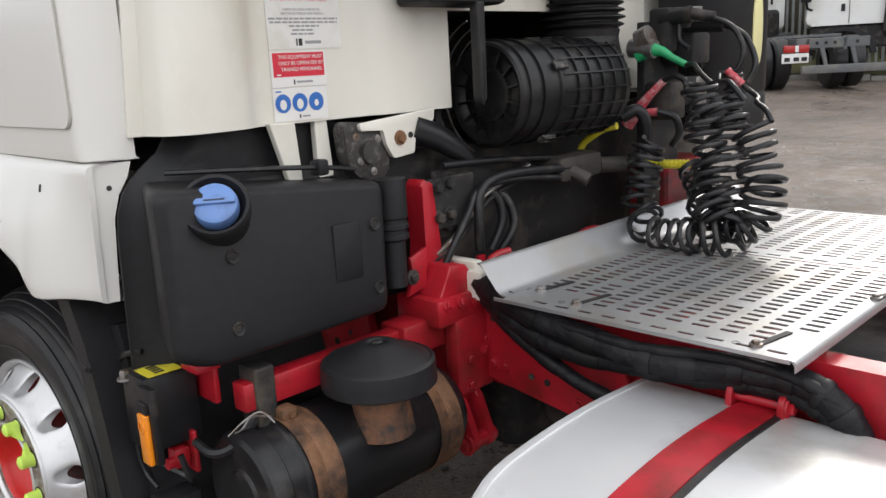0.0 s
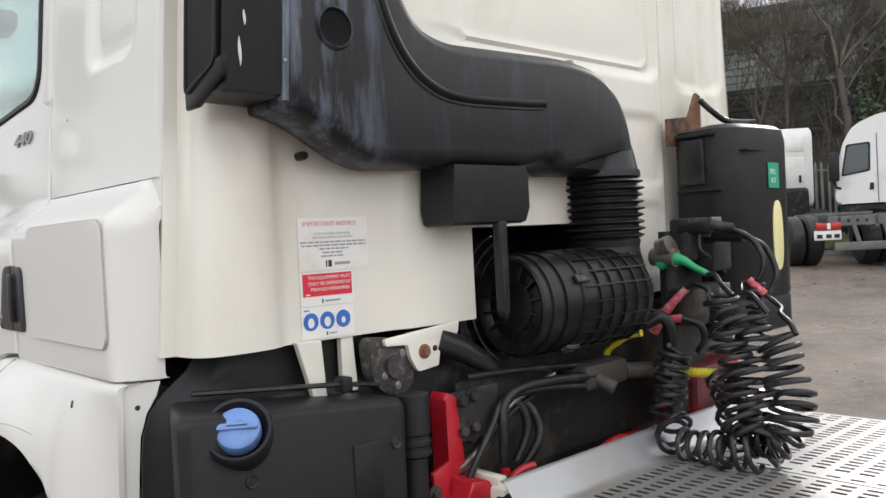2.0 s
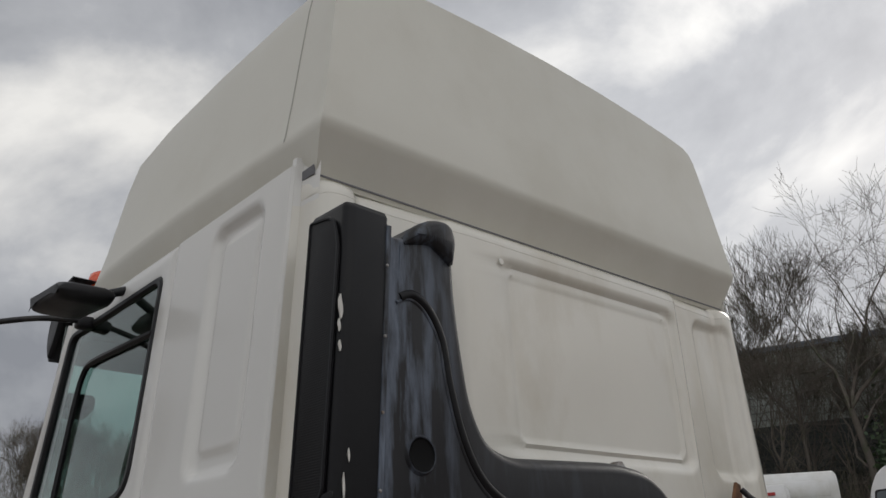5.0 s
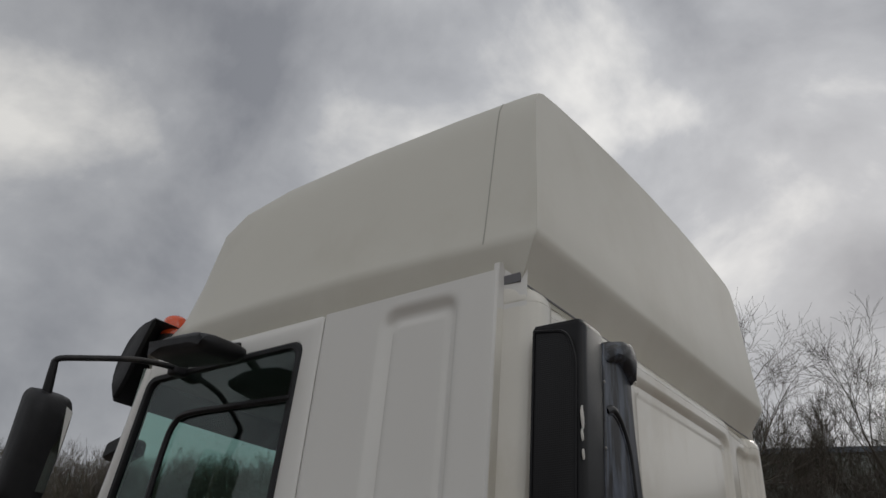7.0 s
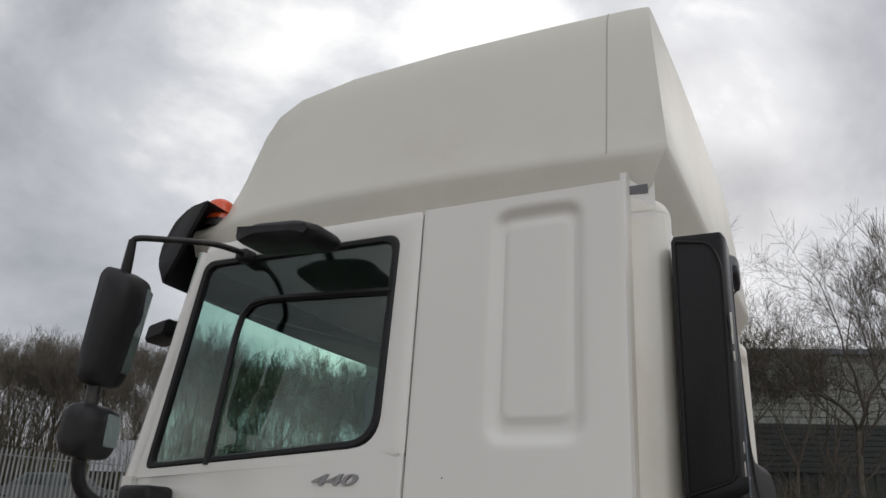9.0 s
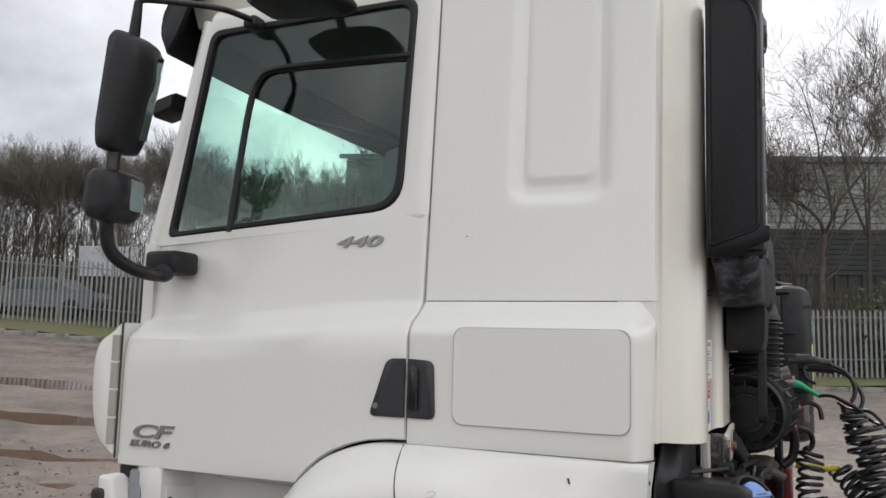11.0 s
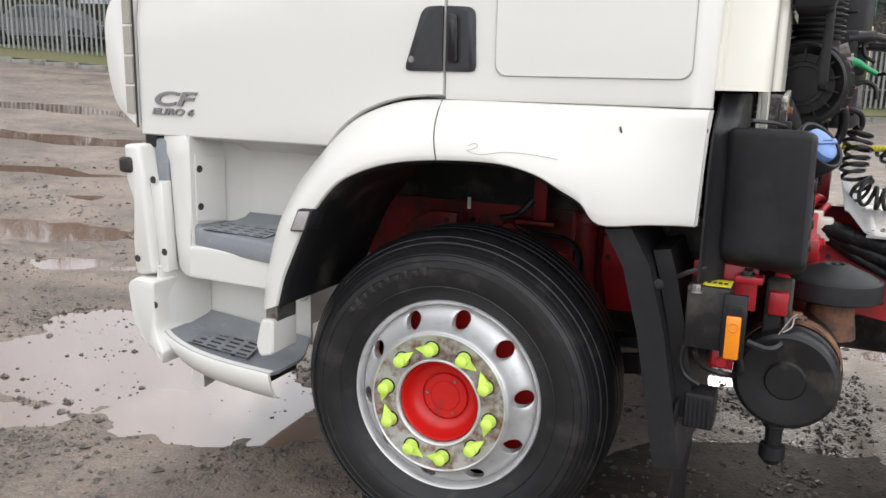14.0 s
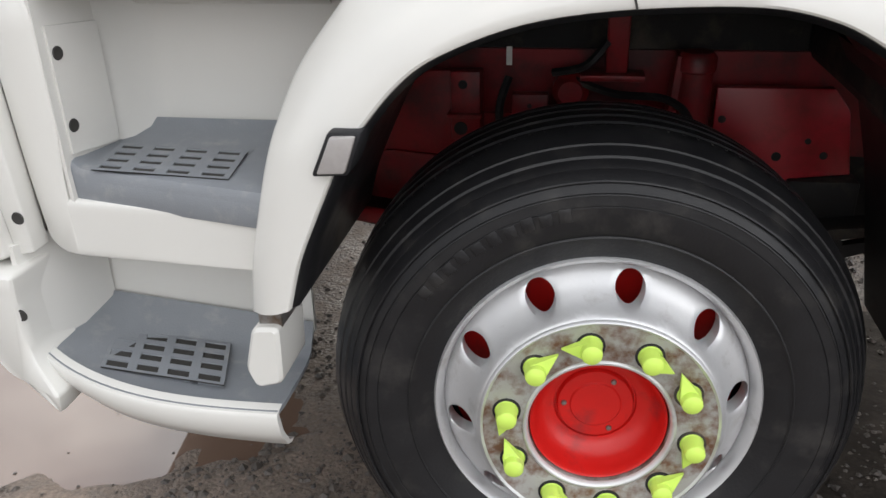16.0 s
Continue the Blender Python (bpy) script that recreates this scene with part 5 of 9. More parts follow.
# Dark sheet added to keep the space behind the arch black.
part("bulkhead", box(-0.75, 0.72, 0.93, 0.95, 0.82, 1.38), DARK, chassis)
for pts in ([(-0.10, 0.79, 0.93), (0.02, 0.74, 0.90), (0.14, 0.74, 0.89), (0.20, 0.72, 0.85), (0.21, 0.72, 0.76)], [(-0.24, 0.77, 0.93), (-0.26, 0.74, 0.86), (-0.25, 0.74, 0.80), (-0.20, 0.75, 0.76)], [(-0.13, 0.78, 0.94), (-0.05, 0.75, 0.965), (0.0, 0.77, 1.02)]):
    part("brake_hose", tube(spline(pts, 6), 0.011, 6), HOSE, chassis, smooth=50)
part("drag_link", tube([(-0.75, 0.62, 0.62), (-0.2, 0.60, 0.56), (0.15, 0.55, 0.52)], 0.022, 8), RED_DIRTY, chassis, smooth=50)
part("tag_strip", box(-0.240, -0.226, 0.70, 0.702, 0.975, 1.02), PAPER, chassis)
# inner liner of the arch
rows = []
for k, t in enumerate((0.0, 0.03, 0.2, 0.45, 1.0)):
    row = []
    for p in spline([(x, 0, z) for x, z in INNER[0:15]], 4):
        y0 = lip_y(p.x) + 0.012
        s = 1.0 if k == 0 else 0.985
        row.append((p.x * s, y0 + ((0.36 if p.x < 0 else 0.42) - y0) * t, 0.53 + (p.z - 0.53) * s))
    rows.append(row)
part("arch_liner", sheet(rows, (0, 0, 0.004)), SATIN, lorry, "black plastic wheel arch liner", smooth=50)
# mudguard tail and flap behind the wheel
bm = sheet([[(0.47 + dx, y, z) for y in (-0.02, 0.0, 0.56, 0.60)] for dx, z in ((0.0, 1.075), (0.055, 0.98), (0.105, 0.80), (0.14, 0.62), (0.165, 0.48), (0.175, 0.43))], (0.07, 0, 0.01))
tail = part("mudguard_tail", bm, BLACK, lorry, "black plastic mudguard behind the wheel", smooth=45)
part("mud_flap", sheet([[(0.690 + 0.004 * math.sin(z * 20), y, z) for y in span(-0.01, 0.34, 6)] for z in span(0.16, 0.62, 10)], (0.008, 0, 0)), RUBBER, lorry, "black rubber mud flap", smooth=45)
bolt("bolt", (0.625, -0.03, 0.947), (0, -1, 0), 0.009, 0.010, DARK, tail)
rows = [[(x, y, z) for y in (0.045, 0.06, 0.30, 0.46)] for x, z in ((0.590, 1.02), (0.612, 0.95), (0.648, 0.80), (0.672, 0.66), (0.684, 0.56))]
part("flap_stay", sheet(rows, (0.045, 0, 0.008)), BLACK, tail, smooth=45)
part("stay_arm", tube(spline([(0.655, 0.03, 0.955), (0.690, 0.03, 0.975), (0.73, 0.05, 0.985)], 5), 0.007, 6), SATIN, tail, smooth=50)
block = part("rear_lamp_block", box(0.706, 0.784, 0.03, 0.12, 0.542, 0.642, 0.006), BLACK, tail, smooth=40)
for k in range(6):
    part("block_rib", box(0.712 + 0.012 * k, 0.717 + 0.012 * k, 0.024, 0.031, 0.552, 0.632), BLACK, block)

# ---- black fluid tank beside the cab
tank = part("fluid_tank", bmesh.new(), BLACK, lorry, "black moulded fluid tank")
outline = rounded([(0.010, 1.020), (0.090, 0.982), (0.575, 0.988), (0.586, 1.300), (0.10, 1.350), (0.012, 1.356)], [0.025, 0.04, 0.03, 0.025, 0.02, 0.025], 5)
bm = bmesh.new()
rings = []
for x, grow in ((0.747, -0.03), (0.754, -0.008), (0.767, 0.0), (0.927, 0.004), (0.949, -0.004), (0.958, -0.014), (0.962, -0.026)):
    cy, cz = 0.30, 1.17
    ring = []
    for y, z in outline:
        d = Vector((y - cy, z - cz))
        d *= 1 + grow / d.length
        d.x += 0.40 * max(0.0, 0.952 - x) * max(0.0, 1 - y / 0.25)
        ring.append(bm.verts.new((x + (0.02 * (1.37 - z) if x > 0.92 else 0), cy + d.x, cz + d.y)))
    rings.append(ring)
for a, b in zip(rings, rings[1:]):
    for i in range(len(a)):
        bm.faces.new((a[i], a[(i + 1) % len(a)], b[(i + 1) % len(a)], b[i]))
bm.faces.new(rings[0][::-1])
bm.faces.new(rings[-1])
part("tank_body", bm, BLACK, tank, smooth=40)
for y, z in ((0.162, 1.206), (0.156, 1.054), (0.540, 1.207), (0.540, 1.054)):
    bm = lathe([(0.0, -0.002), (0.008, -0.001), (0.0105, -0.004), (0.014, -0.005), (0.0155, -0.002), (0.016, 0.006)], 18, Matrix.Translation((0.966 + 0.02 * (1.20 - z), y, z)) @ Matrix.Rotation(radians(90), 4, "Z"))
    part("tank_screw", bm, DARK, tank, "rusty recessed screw" if y < 0.2 else "", smooth=40)
part("tank_dimple", box(0.955, 0.9705, 0.415, 0.495, 1.09, 1.225, 0.004), BLACK, tank, smooth=40)
CAP = Matrix.Translation((0.964, 0.138, 1.312)) @ Vector((-0.66, 0.44, -0.60)).to_track_quat("Y", "Z").to_matrix().to_4x4()
part("filler_collar", lathe([(0.040, 0.03), (0.062, 0.06), (0.068, 0.02), (0.069, -0.010), (0.066, -0.014), (0.060, -0.012), (0.054, 0.004), (0.046, 0.02)], 40, CAP), BLACK, tank, "black filler collar", smooth=50)
bm = bmesh.new()
add_lathe(bm, [(0.0, -0.024), (0.036, -0.022), (0.0435, -0.017), (0.046, -0.008), (0.046, 0.012)], 40, CAP)
add_box(bm, -0.040, 0.040, -0.030, -0.020, -0.007, 0.007, 0.003, CAP)
cap = part("filler_cap", bm, BLUE, tank, "blue plastic filler cap", smooth=40)
bm = bmesh.new()
add_box(bm, -0.020, 0.020, -0.0315, -0.0300, -0.0012, 0.0012, 0, CAP)
part("cap_mark", bm, PRINT_BLACK, cap)
bm = bmesh.new()
add_lathe(bm, [(0.0, 0.0), (0.040, 0.0), (0.040, 0.095), (0.036, 0.10), (0.036, 0.108), (0.041, 0.112), (0.041, 0.122), (0.036, 0.126), (0.036, 0.134), (0.041, 0.138), (0.041, 0.148), (0.030, 0.155), (0.030, 0.27), (0.0, 0.27)], 24,
          Matrix.Translation((0.925, 0.630, 1.300)) @ Matrix.Rotation(radians(-90), 4, "X"))
part("pump_canister", bm, BLACK, lorry, "black ribbed canister beside the tank", smooth=35)
part("tank_cable", tube(spline([(0.80, 0.12, 1.372), (0.85, 0.28, 1.362), (0.87, 0.46, 1.345), (0.86, 0.58, 1.325)], 6), 0.006, 6), HOSE, tank, smooth=50)
part("cable_clip", box(0.845, 0.885, 0.455, 0.485, 1.325, 1.362, 0.006), BLACK, tank, smooth=40)
shield = []
for z, y0 in ((0.93, 0.030), (1.13, 0.036), (1.24, 0.040), (1.29, 0.047), (1.33, 0.062), (1.36, 0.085), (1.385, 0.115), (1.41, 0.150), (1.440, 0.170)):
    shield.append([(0.712 + 0.05 * ease(t * 6), y0 + (0.60 - y0) * t, z) for t in [0, 0.03, 0.06, 0.1, 0.15, 0.3, 0.6, 1.0]])
part("splash_shield", sheet(shield, (0.006, 0, 0)), BLACK, lorry, "black splash shield behind the tank", smooth=40)

# ---- valve box with side marker lamp
vbox = part("valve_box", bmesh.new(), SATIN, lorry, "black valve box with yellow label")
bm = bmesh.new()
add_box(bm, 0.692, 0.800, 0.012, 0.135, 0.775, 0.945, 0.006)
add_box(bm, 0.786, 0.845, 0.002, 0.02, 0.765, 0.935, 0.004)
part("box_body", bm, SATIN, vbox, smooth=40)
part("top_label", box(0.728, 0.798, 0.028, 0.105, 0.9455, 0.9475), YELLOW, vbox, "yellow printed label")
for k in range(4):
    part("print_bar", box(0.736 + 0.014 * k, 0.745 + 0.014 * k, 0.048, 0.070, 0.9475, 0.9482), PRINT_BLACK, vbox)
lamp = part("marker_lamp", box(0.797, 0.834, -0.010, 0.003, 0.765, 0.880, 0.004), AMBER, vbox, "amber side marker lamp", smooth=40)
part("lamp_mount", box(0.797, 0.834, -0.006, 0.003, 0.880, 0.905, 0.003), BLACK, vbox)
part("lamp_ring", lathe([(0.009, -0.0115), (0.012, -0.0125), (0.0145, -0.0115), (0.0145, -0.009)], 20, Matrix.Translation((0.816, 0.0, 0.852))), AMBER, lamp, smooth=50)
bolt("bolt", (0.715, 0.012, 0.93), (0, 0, 1), 0.012, 0.02, STEEL, vbox)
bolt("bolt", (0.703, 0.06, 0.83), (-1, 0, 0), 0.010, 0.010, RUST, vbox)
for pts, r_ in (([(0.83, 0.06, 0.765), (0.84, 0.07, 0.71), (0.80, 0.09, 0.69), (0.74, 0.06, 0.715), (0.72, 0.04, 0.76)], 0.008),
                ([(0.845, 0.09, 0.79), (0.90, 0.10, 0.775), (0.93, 0.14, 0.79), (0.93, 0.20, 0.84)], 0.010),
                ([(0.70, 0.03, 0.80), (0.685, 0.03, 0.74), (0.70, 0.035, 0.69), (0.74, 0.04, 0.665)], 0.006)):
    part("cable", tube(spline(pts, 6), r_, 6), HOSE, vbox, smooth=50)
bm = bmesh.new()
add_box(bm, 0.752, 0.815, 0.10, 0.112, 0.700, 0.80, 0.004)
add_box(bm, 0.760, 0.800, 0.06, 0.10, 0.715, 0.765, 0.010)
add_tube(bm, [(0.790, 0.07, 0.735), (0.790, 0.045, 0.735)], 0.013, 12)
part("air_fitting", bm, RED, vbox, smooth=40)

# ---- air reservoir with rusted bands and covered filler
res = part("air_reservoir", bmesh.new(), SATIN, lorry, "black cylinder reservoir with rusted bands")
RES = Matrix.Translation((0.950, 0.125, 0.682)) @ Matrix.Diagonal((1.09, 1.0, 1.09, 1))
part("reservoir_shell", lathe([(0.0, 0.006), (0.045, 0.005), (0.050, 0.012), (0.098, 0.004), (0.112, 0.003), (0.122, 0.010), (0.126, 0.022), (0.126, 0.050), (0.120, 0.055), (0.120, 0.09), (0.125, 0.095), (0.125, 0.56), (0.10, 0.60), (0.0, 0.61)], 56, RES), SATIN, res, smooth=35)
for y0 in (0.105, 0.475):
    part("rusted_band", lathe([(0.127, y0), (0.130, y0), (0.130, y0 + 0.028), (0.1285, y0 + 0.031), (0.130, y0 + 0.034), (0.130, y0 + 0.075), (0.127, y0 + 0.075)], 56, RES), RUST, res, "rust-brown clamp band", smooth=35)
bm = bmesh.new()
add_box(bm, 0.935, 0.975, 0.235, 0.275, 0.815, 0.845, 0.006)
add_tube(bm, [(0.925, 0.255, 0.832), (0.985, 0.255, 0.832)], 0.006, 8)
part("band_clasp", bm, RUST, res, smooth=40)
bm = bmesh.new()
add_tube(bm, spline([(0.93, 0.14, 0.815), (0.95, 0.15, 0.83), (0.955, 0.17, 0.85), (0.97, 0.20, 0.845), (0.95, 0.22, 0.83)], 5), 0.0025, 5)
add_tube(bm, spline([(0.92, 0.13, 0.81), (0.94, 0.16, 0.84), (0.96, 0.19, 0.856), (0.98, 0.21, 0.83)], 5), 0.0025, 5)
part("tie_wire", bm, STEEL, res)
bm = bmesh.new()
add_lathe(bm, [(0.026, 0.0), (0.030, 0.05), (0.024, 0.055), (0.022, 0.10), (0.034, 0.105), (0.036, 0.14), (0.02, 0.16), (0.0, 0.16)], 20, Matrix.Translation((0.935, 0.20, 0.575)) @ Matrix.Rotation(radians(-90), 4, "X"))
part("drain_valve", bm, SATIN, res, smooth=35)
LID = Matrix.Translation((1.045, 0.455, 0.0)) @ Matrix(((1, 0, 0, 0), (0, 0, 1, 0), (0, 1, 0, 0), (0, 0, 0, 1)))
cover = part("rain_cover", lathe([(0.0, 0.951), (0.022, 0.951), (0.026, 0.957), (0.040, 0.957), (0.046, 0.953), (0.100, 0.930), (0.120, 0.918), (0.124, 0.920), (0.131, 0.914), (0.133, 0.90), (0.134, 0.862), (0.127, 0.857), (0.118, 0.862), (0.0, 0.875)], 56, LID), BLACK, lorry, "black domed rain cover on a rusty neck", smooth=35)
part("cover_neck", lathe([(0.064, 0.87), (0.067, 0.80), (0.072, 0.77), (0.076, 0.74)], 32, LID), NECK, cover, "flaking rusty neck", smooth=40)
part("cover_nut", lathe([(0.0, 0.960), (0.010, 0.960), (0.013, 0.957), (0.013, 0.950)], 6, LID), SATIN, cover)

# ---- aluminium fuel tank with red strap
fuel = part("fuel_tank", bmesh.new(), TANK, lorry, "satin aluminium fuel tank with red straps")
ring = rounded([(0.20, 0.20), (0.85, 0.20), (0.888, 0.80), (0.872, 0.848), (0.56, 0.866), (0.25, 0.830)], [0.10, 0.10, 0.03, 0.022, 0.25, 0.13], 7)
cy, cz = 0.53, 0.52


def tank_ring(x, grow):
    out = []
    for y, z in ring:
        d = Vector((y - cy, z - cz))
        d *= 1 + grow / d.length
        out.append((x, cy + d.x, cz + d.y))
    return out


part("tank_shell", loft([tank_ring(1.478, -0.03), tank_ring(1.480, -0.010), tank_ring(1.486, -0.002), tank_ring(1.50, 0.0), tank_ring(2.95, 0.0), tank_ring(2.97, -0.03)]), TANK, fuel, smooth=40)
part("tank_seam", loft([tank_ring(1.497, -0.002), tank_ring(1.498, 0.003), tank_ring(1.508, 0.003), tank_ring(1.509, -0.002)], cap=False), TANK, fuel, smooth=30)
for x0 in (1.715, 2.45):
    part("tank_strap", loft([tank_ring(x0, 0.001), tank_ring(x0 + 0.001, 0.007), tank_ring(x0 + 0.084, 0.007), tank_ring(x0 + 0.085, 0.001)], cap=False), RED, fuel, "red painted steel strap", smooth=30)
    part("strap_rubber", loft([tank_ring(x0 + 0.083, 0.0005), tank_ring(x0 + 0.084, 0.004), tank_ring(x0 + 0.098, 0.004), tank_ring(x0 + 0.099, 0.0005)], cap=False), RUBBER, fuel, smooth=30)
    bm = bmesh.new()
    for xe in (x0 - 0.017, x0 + 0.089):
        add_prism(bm, rounded([(0.828, 0.820), (0.882, 0.820), (0.882, 0.895), (0.828, 0.895)], 0.024, 5), "x", xe, xe + 0.013, 0.002)
    add_tube(bm, [(x0 - 0.024, 0.856, 0.866), (x0 + 0.110, 0.856, 0.866)], 0.011, 12)
    part("strap_bracket", bm, RED, fuel, smooth=40)
    bolt("bolt", (x0 + 0.103, 0.856, 0.866), (1, 0, 0), 0.016, 0.012, RED, fuel)

part("filler_cap", lathe([(0.0, -0.062), (0.030, -0.060), (0.040, -0.054), (0.043, -0.044), (0.039, -0.040), (0.039, -0.018), (0.046, -0.014), (0.046, 0.006)], 28, Matrix.Translation((2.095, 0.68, 0.862)) @ Matrix.Rotation(radians(-90), 4, "X")), SATIN, fuel, "black filler cap", smooth=40)

# ---- tread plate between the rails
deck = part("deck_plate", bmesh.new(), ALU, lorry, "slotted aluminium catwalk plate")
DX0, DX1, DZ = 1.155, 1.845, 1.000
CX, CY = 0.0627, 0.0316


def slotted(y0, first):
    bm = bmesh.new()
    verts = {}

    def dv(x, y):
        key = (round(x, 4), round(y, 4))
        if key not in verts:
            verts[key] = bm.verts.new((x, y, DZ))
        return verts[key]

    def cell(x0, x1, ya, yb, sx, sy, hole):
        a = [dv(x0, ya), dv(x1, ya), dv(x1, yb), dv(x0, yb)]
        if not hole:
            bm.faces.new(a)
            return
        mx, my = (x0 + x1) / 2, (ya + yb) / 2
        h = [bm.verts.new((mx + u * sx, my + v * sy, DZ)) for u, v in ((-1, -0.6), (-0.9, -1), (0.9, -1), (1, -0.6), (1, 0.6), (0.9, 1), (-0.9, 1), (-1, 0.6))]
        d = [bm.verts.new(v.co - Vector((0, 0, 0.0025))) for v in h]
        for i in range(4):
            bm.faces.new((a[i], a[(i + 1) % 4], h[(2 * i + 2) % 8], h[2 * i + 1]))
            bm.faces.new((a[i], h[2 * i + 1], h[2 * i]))
        for i in range(8):
            j = (i + 1) % 8
            bm.faces.new((h[i], h[j], d[j], d[i]))

    for i in range(11):
        x0 = DX0 + i * CX
        cell(x0, x0 + CX, y0, y0 + 0.055, 0.0190, 0.0062, i > 0)
        cell(x0, x0 + CX, y0 + 0.055, y0 + 0.075, 0, 0, False)
        for j in range(20):
            ya = y0 + 0.075 + j * CY
            solid = (first and ((i < 3 and j < 2) or (i == 10 and j < 3))) or (i in (2, 7) and j % 10 == 6)
            cell(x0, x0 + CX, ya, ya + CY, 0.0195, 0.0073, not solid)
        cell(x0, x0 + CX, y0 + 0.707, y0 + 0.719, 0, 0, False)
    return bm


for y0, first in ((0.768, True), (1.4925, False)):
    part("slotted_sheet", slotted(y0, first), ALU, deck)
bm = bmesh.new()
lip = [(DX0 + 0.001, DZ), (1.135, DZ + 0.002), (1.122, DZ + 0.010), (1.075, DZ + 0.066), (1.068, DZ + 0.072), (1.060, DZ + 0.073)]
rows = [[(x, y, z) for x, z in lip] for y in (0.785, 0.82, 1.4, 2.0, 2.212)]
part("front_lip", sheet(rows, (0.002, 0, -0.004)), ALU, deck, smooth=40)
part("plate_edge", box(1.13, 1.85, 0.7642, 0.7678, DZ - 0.008, DZ, 0), ALU, deck)
rows = [[(x, y, z) for x, z in ((DX1 + 0.0005, DZ), (1.856, DZ - 0.002), (1.861, DZ - 0.008), (1.862, DZ - 0.022))] for y in span(0.768, 2.212, 4)]
part("rear_lip", sheet(rows, (-0.004, 0, -0.003)), ALU, deck, smooth=40)
for x, y in ((1.20, 0.93), (1.34, 0.885), (1.78, 0.86), (1.86, 1.30), (1.30, 1.55)):
    part("fixing_slot", box(x - 0.055, x + 0.055, y - 0.007, y + 0.007, DZ + 0.001, DZ + 0.003, 0, Matrix.Translation((x, y, 0)) @ Matrix.Rotation(radians(80), 4, "Z") @ Matrix.Translation((-x, -y, 0))), DARK, deck)
    bolt("bolt", (x - 0.012, y - 0.055, DZ + 0.002), (0, 0, 1), 0.009, 0.010, STEEL, deck)
    part("drain_hole", lathe([(0.0, -0.0015), (0.007, -0.0015), (0.0075, 0.001)], 12, Matrix.Translation((x - 0.05, y - 0.06, DZ)) @ Matrix.Rotation(radians(90), 4, "X")), DARK, deck)
for ya, yb in ((0.905, 0.985), (1.47, 1.52), (2.16, 2.22)):
    part("deck_bearer", box(1.16, 1.84, ya, yb, 0.955, 0.985), RED_DIRTY, deck)

# ---- hose loom that runs along the near rail
for pts, r_ in (([(0.99, 0.86, 1.005), (1.12, 0.82, 0.975), (1.30, 0.80, 0.945), (1.50, 0.795, 0.925), (1.606, 0.81, 0.92), (1.707, 0.855, 0.92), (1.825, 0.868, 0.92), (1.89, 0.868, 0.896), (1.935, 0.872, 0.845), (1.97, 0.875, 0.76)], 0.031),
                ([(1.00, 0.855, 0.99), (1.14, 0.82, 0.935), (1.30, 0.80, 0.897), (1.50, 0.815, 0.894), (1.62, 0.84, 0.894), (1.72, 0.862, 0.896), (1.82, 0.870, 0.892), (1.88, 0.878, 0.868), (1.92, 0.882, 0.82), (1.95, 0.884, 0.74)], 0.026),
                ([(1.00, 0.85, 0.98), (1.16, 0.82, 0.89), (1.34, 0.81, 0.82), (1.44, 0.855, 0.77), (1.50, 0.896, 0.73)], 0.018), ([(1.02, 0.84, 1.0), (1.2, 0.80, 0.965), (1.5, 0.78, 0.952), (1.70, 0.83, 0.950), (1.85, 0.845, 0.93), (1.94, 0.86, 0.87)], 0.012)):
    loom = part("hose_loom", tube(spline(pts, 7), r_, 10), LOOM, lorry, "black taped hose loom", smooth=50)
    line = spline(pts, 7)
    for i in range(4, len(line) - 3, 6):
        part("tape_wrap", tube([line[i], line[i + 1], line[i + 2]], [r_ * 1.08, r_ * 1.13, r_ * 1.07], 10), SEAL, loom, smooth=50)
bm = bmesh.new()
add_box(bm, 0.88, 1.00, 0.84, 0.875, 1.02, 1.055, 0.006, Matrix.Translation((0, 0, 0)))
add_box(bm, 0.965, 1.035, 0.825, 0.885, 0.955, 1.035, 0.010)
clampb = part("hose_bracket", bm, WHITE_REAR, lorry, "dirty cream hose bracket", smooth=40)

# dark blocks added under the catwalk so that its slots show dark
part("gearbox_tail", box(1.02, 1.95, 1.06, 2.02, 0.52, 0.84, 0.05), DARK, chassis, "dark block added under the catwalk to darken its slots", smooth=40)
part("heat_shield", box(1.06, 1.86, 2.02, 2.30, 0.60, 0.88, 0.02), DARK, chassis)
part("cable_tray", box(1.10, 1.86, 0.98, 1.06, 0.70, 0.93, 0.01), DARK, chassis)

